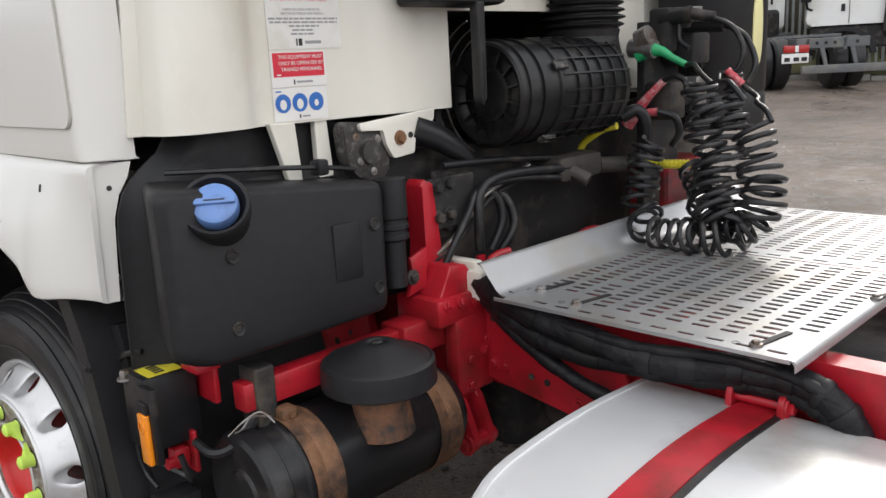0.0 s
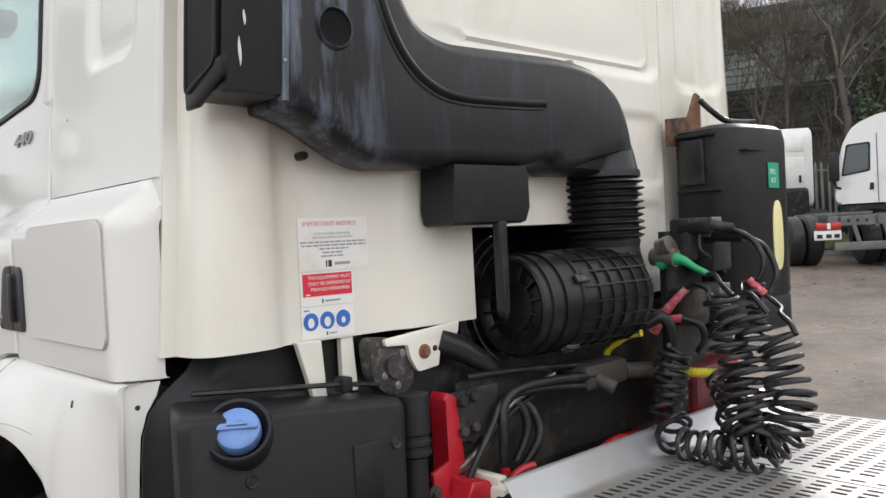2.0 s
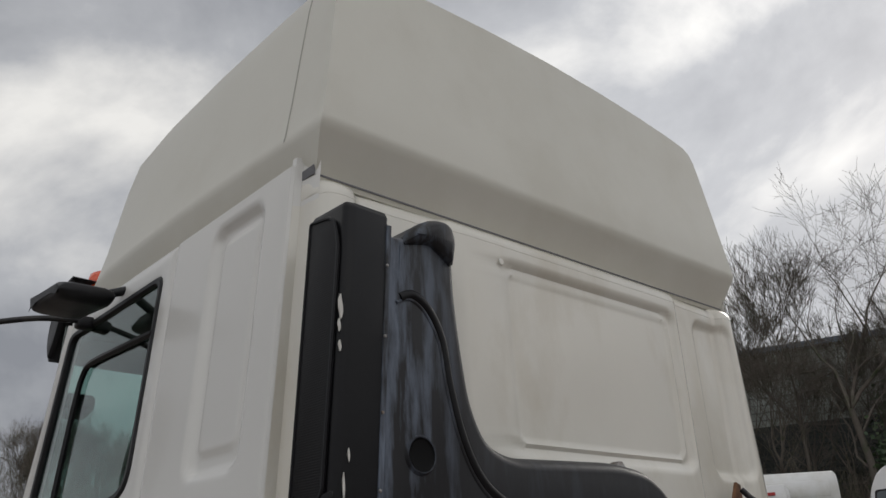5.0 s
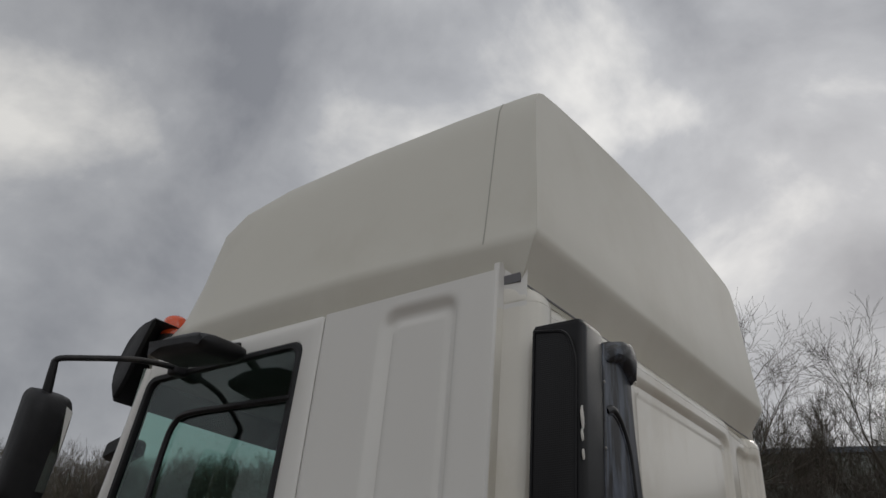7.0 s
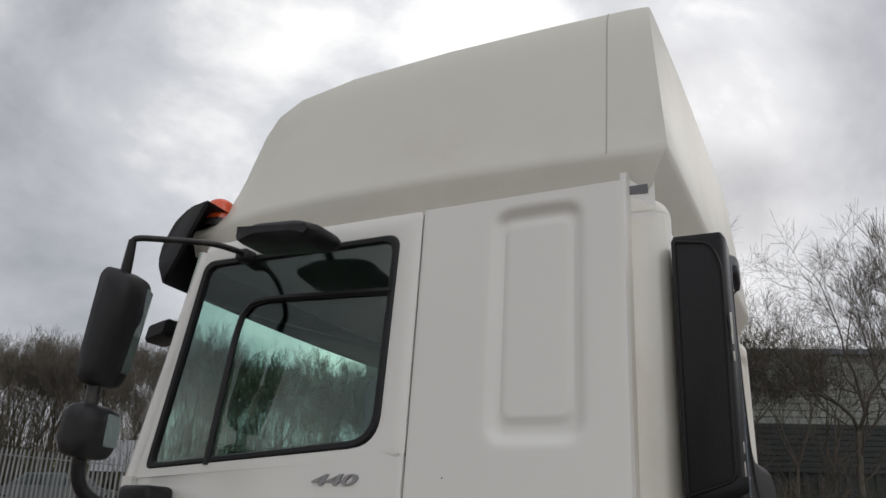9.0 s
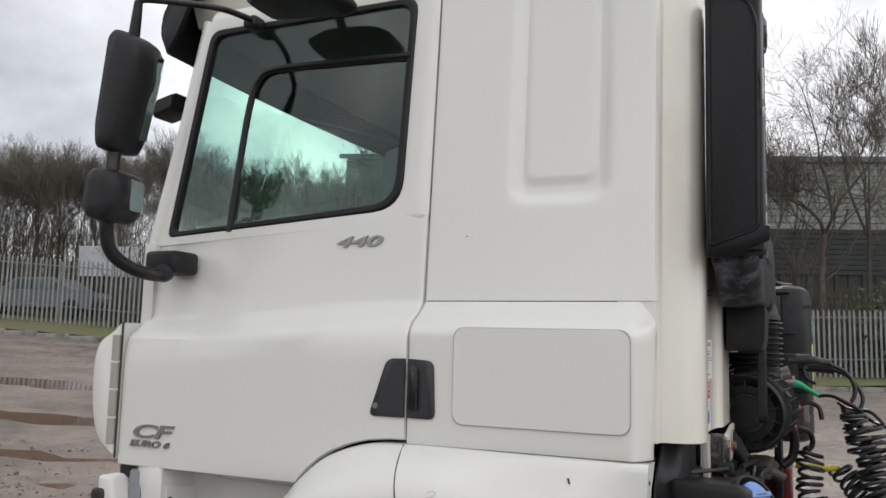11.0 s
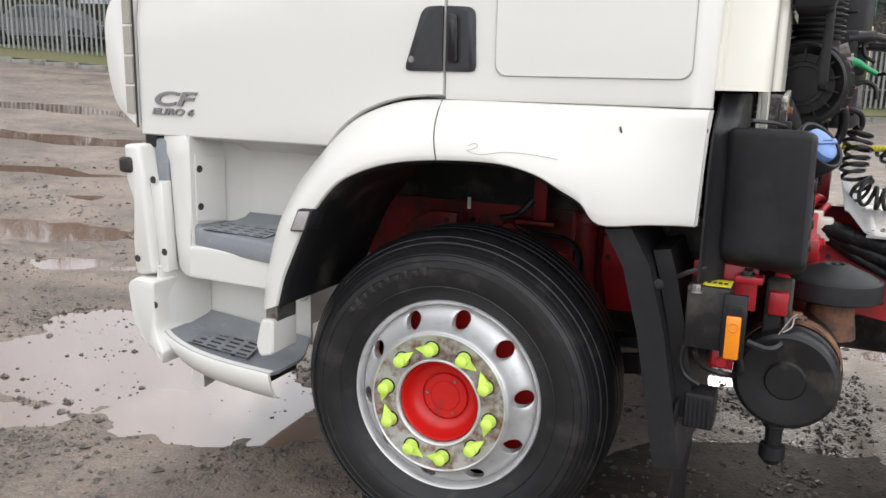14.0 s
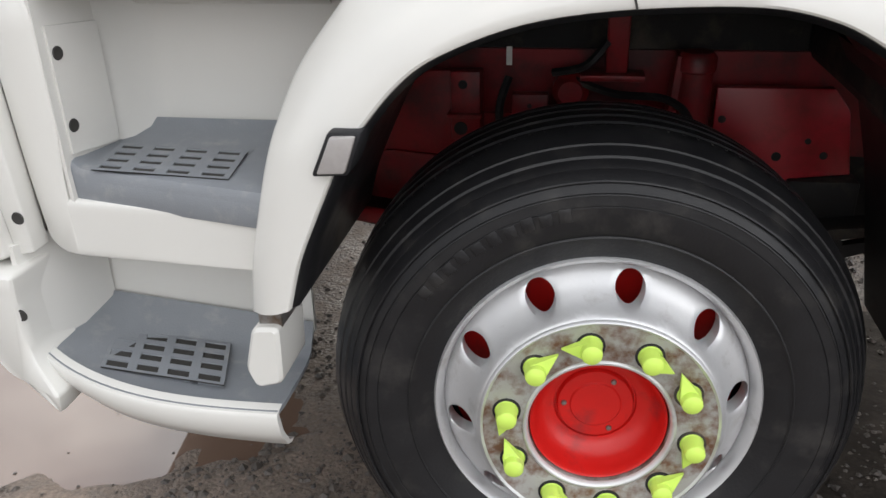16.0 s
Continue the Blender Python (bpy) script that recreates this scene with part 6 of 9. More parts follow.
# ---- equipment on the back of the cab
def inset_ring(outline, d):
    """The closed outline moved inwards by d along its own normals."""
    n = len(outline)
    area = sum(outline[i - 1][0] * outline[i][1] - outline[i][0] * outline[i - 1][1] for i in range(n))
    s = 1 if area > 0 else -1
    out = []
    for i in range(n):
        a, b, c = Vector(outline[i - 1]), Vector(outline[i]), Vector(outline[(i + 1) % n])
        t = (c - a)
        t = t.normalized() if t.length > 1e-9 else Vector((1, 0))
        out.append((b.x - t.y * d * s, b.y + t.x * d * s))
    if d < 1e-6:
        return out
    # points that an inward move carried past the middle are laid between their sound neighbours
    segs = [(Vector(outline[i - 1]), Vector(outline[i])) for i in range(n)]

    def sound(p):
        p = Vector(p)
        for a, b in segs:
            u = b - a
            k = max(0.0, min(1.0, (p - a).dot(u) / max(1e-12, u.length_squared)))
            if (p - a - u * k).length < 0.96 * d:
                return False
        return True

    good = [i for i in range(n) if sound(out[i])]
    if 3 <= len(good) < n:
        for g, h in zip(good, good[1:] + [good[0] + n]):
            for i in range(g + 1, h):
                out[i % n] = tuple(Vector(out[g % n]).lerp(Vector(out[h % n]), (i - g) / (h - g)))
    # small loops that are left are drawn straight
    for _ in range(12):
        loop = None
        for i in range(n):
            p, q = Vector(out[i]), Vector(out[(i + 1) % n])
            for w in range(2, 10):
                r, e = Vector(out[(i + w) % n]), Vector(out[(i + w + 1) % n])
                k = (q - p).cross(e - r)
                if abs(k) > 1e-14 and 0 <= (r - p).cross(e - r) / k <= 1 and 0 <= (r - p).cross(q - p) / k <= 1:
                    loop = (i, w)
                    break
            if loop:
                break
        if not loop:
            break
        i, w = loop
        a, b = Vector(out[i]), Vector(out[(i + w + 1) % n])
        for m_ in range(1, w + 1):
            out[(i + m_) % n] = tuple(a.lerp(b, m_ / (w + 1)))
    return out


def pillow(outline, steps, axis="x", shift=None):
    """An outline (in the two other axes) carried along axis; steps: (place, inset)."""
    rings = []
    for v, d in steps:
        ring = []
        for p, q in inset_ring(outline, d):
            co = {"x": (v, p, q), "y": (p, v, q), "z": (p, q, v)}[axis]
            ring.append(Vector(co) + (shift(Vector(co)) if shift else Vector()))
        rings.append(ring)
    return loft(rings)


def lean(co):
    return Vector((0, 0.062 * (co.z - 1.97), 0))


def lean_col(co):
    k = max(0.0, 1 - max(0.0, co.y - 0.30) / 0.35) * (1 if co.z > 1.97 else 0)
    return Vector((0, 0.045 * (co.z - 1.97) * k, 0))


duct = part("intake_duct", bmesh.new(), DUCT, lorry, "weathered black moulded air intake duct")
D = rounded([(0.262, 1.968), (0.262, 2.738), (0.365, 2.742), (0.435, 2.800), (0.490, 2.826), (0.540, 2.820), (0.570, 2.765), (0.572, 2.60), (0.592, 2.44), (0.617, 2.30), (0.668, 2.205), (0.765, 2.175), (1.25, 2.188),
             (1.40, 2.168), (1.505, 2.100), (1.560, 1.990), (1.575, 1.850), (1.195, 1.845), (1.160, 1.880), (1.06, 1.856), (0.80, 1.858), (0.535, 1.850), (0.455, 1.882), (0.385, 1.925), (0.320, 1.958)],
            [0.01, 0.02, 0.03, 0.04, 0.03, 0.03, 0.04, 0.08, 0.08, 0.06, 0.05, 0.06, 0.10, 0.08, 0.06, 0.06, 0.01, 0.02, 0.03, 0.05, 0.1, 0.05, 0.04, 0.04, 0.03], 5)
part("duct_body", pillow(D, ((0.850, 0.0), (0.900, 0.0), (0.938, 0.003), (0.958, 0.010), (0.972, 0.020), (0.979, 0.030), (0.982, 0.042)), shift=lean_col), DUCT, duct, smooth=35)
# elbow that swells out over the bellows
rings = []
for k in range(13):
    t = k / 12
    a = radians(90 * t)
    c = Vector((0.905 - 0.030 * t, 1.330 + 0.180 * math.sin(a), 1.850 + 0.195 * math.cos(a)))
    rx = 0.062 + 0.060 * t * t
    d = Vector((0, math.cos(a), -math.sin(a)))
    up = Vector((0, math.sin(a), math.cos(a)))
    rings.append([c + up * (0.118 * math.cos(q)) + Vector((1, 0, 0)) * (rx * math.sin(q)) for q in span(0, math.tau, 28)[:-1]])
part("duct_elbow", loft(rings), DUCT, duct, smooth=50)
# raised rib that follows the channel, and a dark tube painting the channel's shade
path = spline([(0.325, 0, 2.540), (0.375, 0, 2.556), (0.432, 0, 2.525), (0.480, 0, 2.45), (0.505, 0, 2.33), (0.545, 0, 2.20), (0.600, 0, 2.105), (0.675, 0, 2.045), (0.78, 0, 2.018), (1.00, 0, 2.020), (1.11, 0, 2.026)], 7)
part("duct_channel", tube([(0.9725, p.x + 0.012 + lean_col(Vector((0, p.x, p.z))).y, p.z + 0.012) for p in path], 0.0165, 12), COLUMN, duct, smooth=50)
part("duct_rib", tube([(0.980, p.x + lean_col(Vector((0, p.x, p.z))).y, p.z - 0.004) for p in path], 0.0055, 8), DUCT, duct, smooth=50)
TURN_X = Matrix.Rotation(radians(90), 4, "Z")     # the y axis of a turned part is laid along -x
# Shallow black disc; its colour stands in for the shade of a deep hole.
part("duct_recess", lathe([(0.0415, -0.003), (0.040, 0.0), (0.036, 0.001), (0.0, 0.0015)], 28, Matrix.Translation((0.987, 0.412, 2.152)) @ TURN_X), RECESS_SHADE, duct, "black disc painted in for the shade of a round recess", smooth=50)
part("recess_rim", lathe([(0.040, 0.004), (0.0412, -0.004), (0.044, -0.006), (0.050, 0.003)], 28, Matrix.Translation((0.985, 0.412, 2.152)) @ TURN_X), DUCT, duct, smooth=50)
part("duct_hood", pillow(rounded([(0.335, 2.700), (0.385, 2.765), (0.44, 2.802), (0.50, 2.815), (0.540, 2.800), (0.556, 2.755), (0.545, 2.665), (0.505, 2.690), (0.45, 2.722)], 0.02, 4), ((0.955, 0.0), (0.985, 0.004), (1.002, 0.014), (1.008, 0.026)), shift=lean_col), DUCT, duct, smooth=40)
intake = part("intake_grille", bmesh.new(), BLACK, duct, "black intake column with perforated side grille")
B = rounded([(0.850, 0.118), (1.000, 0.122), (1.008, 0.145), (1.004, 0.262), (0.850, 0.262)], [0.01, 0.02, 0.03, 0.01, 0.01], 4)
bm = pillow(B, ((1.985, 0.01), (1.990, 0.0), (2.40, 0.0), (2.755, 0.0), (2.772, 0.008), (2.778, 0.02)), axis="z", shift=lean)
part("intake_column", bm, COLUMN, intake, smooth=40)
bm = prism([(0.852, 1.968), (0.905, 1.968), (1.018, 2.012), (1.020, 2.055), (0.852, 2.03)], "y", 0.117, 0.128, 0.004)
part("grille_foot", bm, COLUMN, intake, smooth=40)


def perforated():
    m = material("perforated_black_grille", (0.015, 0.015, 0.016), 0.5, spec=0.25)
    nodes, links = m.node_tree.nodes, m.node_tree.links
    bsdf = nodes["Principled BSDF"]
    co = nodes.new("ShaderNodeTexCoord")
    v = nodes.new("ShaderNodeTexVoronoi")
    v.inputs["Scale"].default_value, v.inputs["Randomness"].default_value = 165.0, 0.0
    v.voronoi_dimensions = "2D"
    sep, flat = nodes.new("ShaderNodeSeparateXYZ"), nodes.new("ShaderNodeCombineXYZ")
    links.new(co.outputs["Object"], sep.inputs["Vector"])
    links.new(sep.outputs["X"], flat.inputs["X"])
    links.new(sep.outputs["Z"], flat.inputs["Y"])
    links.new(flat.outputs["Vector"], v.inputs["Vector"])
    r = nodes.new("ShaderNodeMapRange")
    r.inputs["From Min"].default_value, r.inputs["From Max"].default_value = 0.30, 0.42
    links.new(v.outputs["Distance"], r.inputs["Value"])
    x = nodes.new("ShaderNodeMixRGB")
    x.inputs["Color1"].default_value, x.inputs["Color2"].default_value = (0.0015, 0.0015, 0.0015, 1), (0.0115, 0.0115, 0.0135, 1)
    links.new(r.outputs["Result"], x.inputs["Fac"])
    links.new(x.outputs["Color"], bsdf.inputs["Base Color"])
    b = nodes.new("ShaderNodeBump")
    b.inputs["Strength"].default_value, b.inputs["Distance"].default_value = 0.35, 0.002
    links.new(r.outputs["Result"], b.inputs["Height"])
    links.new(b.outputs["Normal"], bsdf.inputs["Normal"])
    return m


PERF = perforated()
G = rounded([(0.862, 2.002), (0.988, 2.045), (0.994, 2.66), (0.965, 2.735), (0.862, 2.750)], [0.01, 0.02, 0.05, 0.03, 0.01], 4)
part("grille", pillow(G, ((0.121, 0.0), (0.1145, 0.0), (0.1125, 0.004)), axis="y", shift=lean), PERF, intake, "finely perforated side grille", smooth=40)
outline = [(x, 0.1135, z) for x, z in G]
bm = tube([Vector(p) + lean(Vector(p)) for p in outline + outline[:1]], 0.005, 6, cap=False)
part("grille_frame", bm, COLUMN, intake, smooth=50)
rows = [[(0.9985 + dx, 0.262 + y + 0.062 * (z - 1.97), z) for y, dx in ((-0.010, 0.0), (-0.006, 0.008), (0.008, 0.008), (0.014, -0.012))] for z in span(1.978, 2.735, 6)]
part("joint_flange", sheet(rows, (-0.006, 0, 0)), DUCT, intake, smooth=30)
for z in (2.06, 2.24, 2.43, 2.62):
    part("flange_screw", lathe([(0.0, -0.003), (0.004, -0.002), (0.005, 0.001)], 10, Matrix.Translation((1.007, 0.260 + 0.062 * (z - 1.97), z)) @ TURN_X), STEEL, intake)
for y, z, w, h in ((0.153, 2.482, 0.007, 0.032), (0.149, 2.435, 0.004, 0.016), (0.151, 2.385, 0.004, 0.014), (0.176, 2.135, 0.003, 0.016), (0.162, 2.067, 0.0035, 0.030)):
    o = [(y + 0.045 * (z - 1.97) * 0 + w * math.cos(a) * (0.6 + 0.4 * math.sin(2 * a + z)), z + h * math.sin(a)) for a in span(0, math.tau, 14)[:-1]]
    part("paint_scuff", pillow(o, ((1.0060, 0.0), (1.0105, 0.0))), SCUFF, intake, "pale scuff where paint is gone")
part("duct_knob", lathe([(0.0, -0.012), (0.008, -0.012), (0.011, -0.006), (0.011, 0.02)], 14, Matrix.Translation((0.822, 0.418, 1.888)) @ TURN_X), SATIN, duct, smooth=40)
bm = bmesh.new()
add_prism(bm, rounded([(1.30, 2.150), (1.345, 2.205), (1.375, 2.195), (1.385, 2.14)], 0.012, 3), "x", 0.862, 0.90, 0.004)
part("duct_clip", bm, STEEL, duct, smooth=40)

# bellows and air cleaner
BEL = Matrix.Translation((0.875, 1.510, 0.0)) @ Matrix(((1, 0, 0, 0), (0, 0, 1, 0), (0, 1, 0, 0), (0, 0, 0, 1)))
prof = [(0.124, 1.862), (0.126, 1.842), (0.120, 1.838)]
z = 1.836
for k in range(9):
    r_ = 0.134 + 0.003 * math.sin(k * 2.1)
    prof += [(0.113, z), (r_ - 0.004, z - 0.005), (r_, z - 0.009), (r_ - 0.003, z - 0.012), (0.113, z - 0.018)]
    z -= 0.0215
prof += [(0.118, 1.638), (0.112, 1.612), (0.112, 1.56)]
part("bellows", lathe(prof, 48, BEL), RUBBER, lorry, "black ribbed rubber bellows", smooth=35)
cleaner = part("air_cleaner", bmesh.new(), CLEANER, lorry, "black ribbed air cleaner housing")
CL = Matrix.Translation((0.882, 1.040, 1.474)) @ Matrix.Rotation(radians(-4), 4, "Z") @ Matrix.Diagonal((1.0, 0.78, 1.0, 1))
part("cleaner_shell", lathe([(0.0, 0.03), (0.06, 0.03), (0.062, 0.018), (0.075, 0.018), (0.077, 0.03), (0.105, 0.03), (0.118, 0.012), (0.134, 0.0), (0.141, 0.006), (0.143, 0.022), (0.143, 0.195), (0.149, 0.198), (0.149, 0.212), (0.143, 0.215), (0.145, 0.600), (0.135, 0.62), (0.0, 0.625)], 56, CL), CLEANER, cleaner, smooth=35)
for y0 in (0.035, 0.105, 0.29, 0.36, 0.43, 0.50, 0.565):
    part("hoop_rib", lathe([(0.142, y0), (0.150, y0 + 0.001), (0.150, y0 + 0.006), (0.142, y0 + 0.007)], 56, CL), CLEANER, cleaner, smooth=30)
for k in range(20):
    a = math.tau * k / 20
    part("long_rib", box(-0.0025, 0.0025, 0.215, 0.60, 0.142, 0.150, 0, CL @ Matrix.Rotation(a, 4, "Y")), CLEANER, cleaner)
for k in range(14):
    a = math.tau * k / 14
    part("end_rib", box(-0.003, 0.003, 0.008, 0.030, 0.078, 0.132, 0, CL @ Matrix.Rotation(a, 4, "Y")), CLEANER, cleaner)
for a in (radians(62), radians(150), radians(-30)):
    bm = bmesh.new()
    add_box(bm, -0.014, 0.014, 0.175, 0.245, 0.146, 0.156, 0.003, CL @ Matrix.Rotation(a, 4, "Y"))
    add_tube(bm, [CL @ Matrix.Rotation(a, 4, "Y") @ Vector(p) for p in ((-0.012, 0.18, 0.158), (-0.012, 0.24, 0.160), (0.012, 0.24, 0.160), (0.012, 0.18, 0.158))], 0.002, 5)
    part("clasp", bm, GRIME, cleaner, smooth=40)
part("cleaner_neck", lathe([(0.112, 1.640), (0.116, 1.60), (0.124, 1.57), (0.126, 1.50)], 40, BEL), CLEANER, cleaner, smooth=40)
for r_ in (0.165, 0.185, 0.205):
    part("guard_hoop", tube([(0.90 + r_ * math.cos(a), 1.035 + (0.205 - r_) * 0.8, 1.482 + r_ * math.sin(a)) for a in span(radians(110), radians(245), 16)], 0.003, 5), STEEL, cleaner)

# box and drain spout under the duct
bm = loft([[(x, 0.905 + sy * wy, z) for x, sy in ((0.845, -1), (0.845, 1), (xo, 1), (xo, -1))] for z, wy, xo in ((1.708, 0.128, 0.948), (1.714, 0.138, 0.960), (1.75, 0.146, 0.968), (1.84, 0.140, 0.972), (1.862, 0.136, 0.970))])
outlet = part("drain_box", bm, BLACK, lorry, "black box under the intake duct", smooth=30)
part("drain_spout", prism(rounded([(0.930, 1.715), (0.962, 1.715), (0.955, 1.475), (0.948, 1.452), (0.940, 1.452), (0.935, 1.475)], 0.006, 3), "x", 0.935, 0.965, 0.006), RUBBER, outlet, "flattened rubber drain spout", smooth=40)

# brackets under the back wall
bm = bmesh.new()
add_prism(bm, rounded([(0.605, 1.432), (0.866, 1.452), (0.858, 1.418), (0.795, 1.402), (0.785, 1.342), (0.712, 1.336), (0.688, 1.375), (0.682, 1.412), (0.610, 1.412)], 0.008, 3), "x", 0.845, 0.858, 0.002)
catch = part("cab_catch_bracket", bm, WHITE_REAR, lorry, "cream cab catch bracket with rusty bolt", smooth=40)
bolt("bolt", (0.859, 0.735, 1.386), (1, 0, 0), 0.013, 0.014, RUST, catch)
part("bolt_hole", lathe([(0.0, -0.002), (0.008, -0.002), (0.008, 0.0)], 14, Matrix.Translation((0.858, 0.772, 1.390)) @ TURN_X), DARK, catch)
for y0, y1, x0 in ((0.375, 0.445, 0.80), (0.515, 0.552, 0.78)):
    part("wall_leg", prism([(y0, 1.452), (y1, 1.448), (y1 + 0.01, 1.30), (y0 + 0.045 if y1 - y0 > 0.05 else y0, 1.30)], "x", x0, x0 + 0.02, 0.003), WHITE_REAR, lorry, "cream bracket leg under the back wall")
bm = bmesh.new()
add_prism(bm, rounded([(0.565, 1.44), (0.66, 1.43), (0.71, 1.36), (0.70, 1.29), (0.62, 1.285), (0.575, 1.33)], 0.02, 4), "x", 0.80, 0.845, 0.008)
add_tube(bm, [(0.84, 0.64, 1.36), (0.86, 0.64, 1.36)], 0.03, 14)
cast = part("cab_lock", bm, GRIME, lorry, "grimy cast cab lock", smooth=40)
for y, z in ((0.60, 1.40), (0.61, 1.34), (0.65, 1.31), (0.67, 1.39)):
    bolt("bolt", (0.846, y, z), (1, 0, 0), 0.007, 0.006, STEEL, cast)
part("cab_damper", tube([(0.83, 0.80, 1.405), (0.85, 0.87, 1.375), (0.87, 0.93, 1.335), (0.88, 0.975, 1.30)], [0.040, 0.036, 0.030, 0.012], 14), SATIN, lorry, "black cab suspension damper", smooth=50)
plate = part("link_plate", box(0.885, 0.900, 0.785, 0.96, 1.135, 1.272, 0.004), DARK, lorry, "dark bolted link plate")
for y, z in ((0.812, 1.248), (0.855, 1.255), (0.812, 1.168), (0.855, 1.172)):
    bolt("bolt", (0.901, y, z), (1, 0, 0), 0.015, 0.020, DARK, plate)
# Plain dark block added so nothing bright shows through behind the cab.
bm = bmesh.new()
add_box(bm, 0.50, 0.80, 0.30, 2.2, 0.95, 1.34, 0.03)
part("gearbox", bm, DARK, chassis, "plain dark block added to stop the view behind the cab")
# air pipes and cables behind the cab
for pts, r_, mat in (([(0.93, 0.79, 1.03), (0.94, 0.83, 1.10), (0.93, 0.90, 1.17), (0.92, 0.96, 1.225), (0.93, 1.10, 1.235), (0.95, 1.28, 1.215)], 0.010, HOSE),
                     ([(0.93, 0.94, 1.06), (0.935, 0.935, 1.14), (0.93, 0.95, 1.215), (0.93, 1.02, 1.25), (0.94, 1.18, 1.25), (0.95, 1.36, 1.235)], 0.014, HOSE),
                     ([(0.90, 0.80, 1.07), (0.90, 0.90, 1.12), (0.90, 1.0, 1.20), (0.90, 1.2, 1.26)], 0.008, STEEL), ([(0.90, 0.78, 1.05), (0.90, 0.90, 1.10), (0.90, 1.03, 1.19), (0.90, 1.25, 1.24)], 0.007, DARK),
                     ([(0.90, 1.02, 1.04), (0.91, 1.06, 1.12), (0.90, 1.05, 1.19), (0.88, 1.0, 1.215), (0.86, 0.97, 1.16)], 0.013, HOSE), ([(0.90, 1.05, 1.02), (0.92, 1.10, 1.10), (0.90, 1.09, 1.18), (0.87, 1.03, 1.22)], 0.013, HOSE),
                     ([(0.88, 0.86, 1.30), (0.89, 1.0, 1.295), (0.90, 1.2, 1.28), (0.92, 1.5, 1.25)], 0.010, SATIN), ([(0.94, 0.84, 1.03), (0.95, 0.90, 1.02), (0.96, 0.96, 1.005)], 0.020, HOSE)):
    part("air_pipe", tube(spline(pts, 6), r_, 8), mat, lorry, "", smooth=50)
part("pipe_end", tube([(0.935, 0.936, 1.045), (0.938, 0.940, 1.00)], 0.014, 8), RED, lorry, "red pipe end fitting", smooth=50)
part("pipe_guide", tube(spline([(0.99, 0.905, 0.95), (0.99, 0.905, 1.03), (1.0, 0.93, 1.055), (1.01, 0.97, 1.06)], 5), 0.012, 8), RED, lorry, "red bent pipe guide", smooth=50)
bm = bmesh.new()
add_box(bm, 0.86, 0.96, 1.28, 1.50, 1.195, 1.275, 0.02)
add_tube(bm, [(0.95, 1.34, 1.23), (1.0, 1.36, 1.20)], 0.022, 12)
add_tube(bm, [(0.93, 1.50, 1.225), (0.95, 1.66, 1.21)], 0.026, 12)
valve = part("valve_block", bm, material("grimy_valve_metal", (0.065, 0.058, 0.050), 0.65, 0.3, grain=0.3, grain_size=20, stain=(0.05, 0.045, 0.04), stain_size=12, stain_amount=0.6, bump=0.2, bump_size=60), lorry, "grimy air valve block", smooth=40)
for pts in (([(0.851, 1.52, 1.25), (0.869, 1.52, 1.288), (0.908, 1.52, 1.316), (0.947, 1.525, 1.338), (0.989, 1.53, 1.347)]), ([(1.042, 1.58, 1.230), (1.096, 1.58, 1.227), (1.154, 1.58, 1.226), (1.212, 1.58, 1.231)])):
    part("yellow_hose", tube(spline(pts, 6), 0.012, 8), YELLOW, lorry, "yellow air hose sleeve", smooth=50)
for k in range(13):
    p = Vector((1.05, 1.58, 1.232)).lerp(Vector((1.205, 1.58, 1.232)), k / 12)
    part("sleeve_ring", lathe([(0.0125, -0.003), (0.0145, 0.0), (0.0125, 0.003)], 10, Matrix.Translation(p - Vector((0, 0, 0.004 * math.sin(math.pi * k / 12)))) @ TURN_X), YELLOW, valve)
part("red_mount", box(0.86, 1.02, 1.80, 2.10, 0.96, 1.20, 0.02), RED_DIRTY, chassis)
part("red_pipe", tube(spline([(0.94, 1.30, 0.985), (0.97, 1.40, 1.03), (0.99, 1.46, 1.02)], 5), 0.018, 8), RED, chassis, smooth=50)

# coupling stand with its hoses
stand = part("coupling_stand", bmesh.new(), DARK, lorry, "dark coupling stand with air and electric sockets")
part("stand_plate", box(0.955, 0.985, 1.70, 1.92, 1.05, 1.66, 0.004), DARK, stand, smooth=40)
for b_ in ((0.985, 1.06, 1.72, 1.78, 1.56, 1.70), (0.985, 1.10, 1.80, 1.92, 1.52, 1.62), (0.985, 1.08, 1.70, 1.80, 1.35, 1.47)):
    part("socket_box", box(*b_, 0.012), DARK, stand, smooth=40)
part("grey_cover", box(1.00, 1.10, 1.83, 1.90, 1.39, 1.48, 0.004), STEEL, stand, "grey metal cover")
part("grey_flag", box(1.04, 1.10, 1.78, 1.86, 1.635, 1.70, 0.002), STEEL, stand, "bent grey metal plate")
bm = bmesh.new()
add_tube(bm, [(0.96, 1.66, 1.580), (1.045, 1.66, 1.575)], 0.030, 12)
add_tube(bm, [(0.99, 1.66, 1.60), (1.03, 1.66, 1.615)], 0.036, 12)
part("green_coupling", tube([(0.985, 1.655, 1.555), (1.03, 1.66, 1.575), (1.07, 1.665, 1.565), (1.10, 1.67, 1.545), (1.145, 1.68, 1.520)], [0.022, 0.024, 0.015, 0.011, 0.010], 12), GREEN, stand, "green hose coupling handle", smooth=50)
part("coupling_head", bm, STEEL, stand, smooth=40)
part("red_coupling", tube([(0.945, 1.66, 1.335), (0.985, 1.665, 1.39), (1.02, 1.67, 1.43), (1.065, 1.68, 1.475)], [0.022, 0.018, 0.014, 0.012], 10), PINK, stand, "faded red hose coupling sleeve", smooth=50)
part("red_sleeve", tube([(1.0, 1.66, 1.375), (1.05, 1.67, 1.38)], 0.013, 10), PINK, stand, smooth=50)
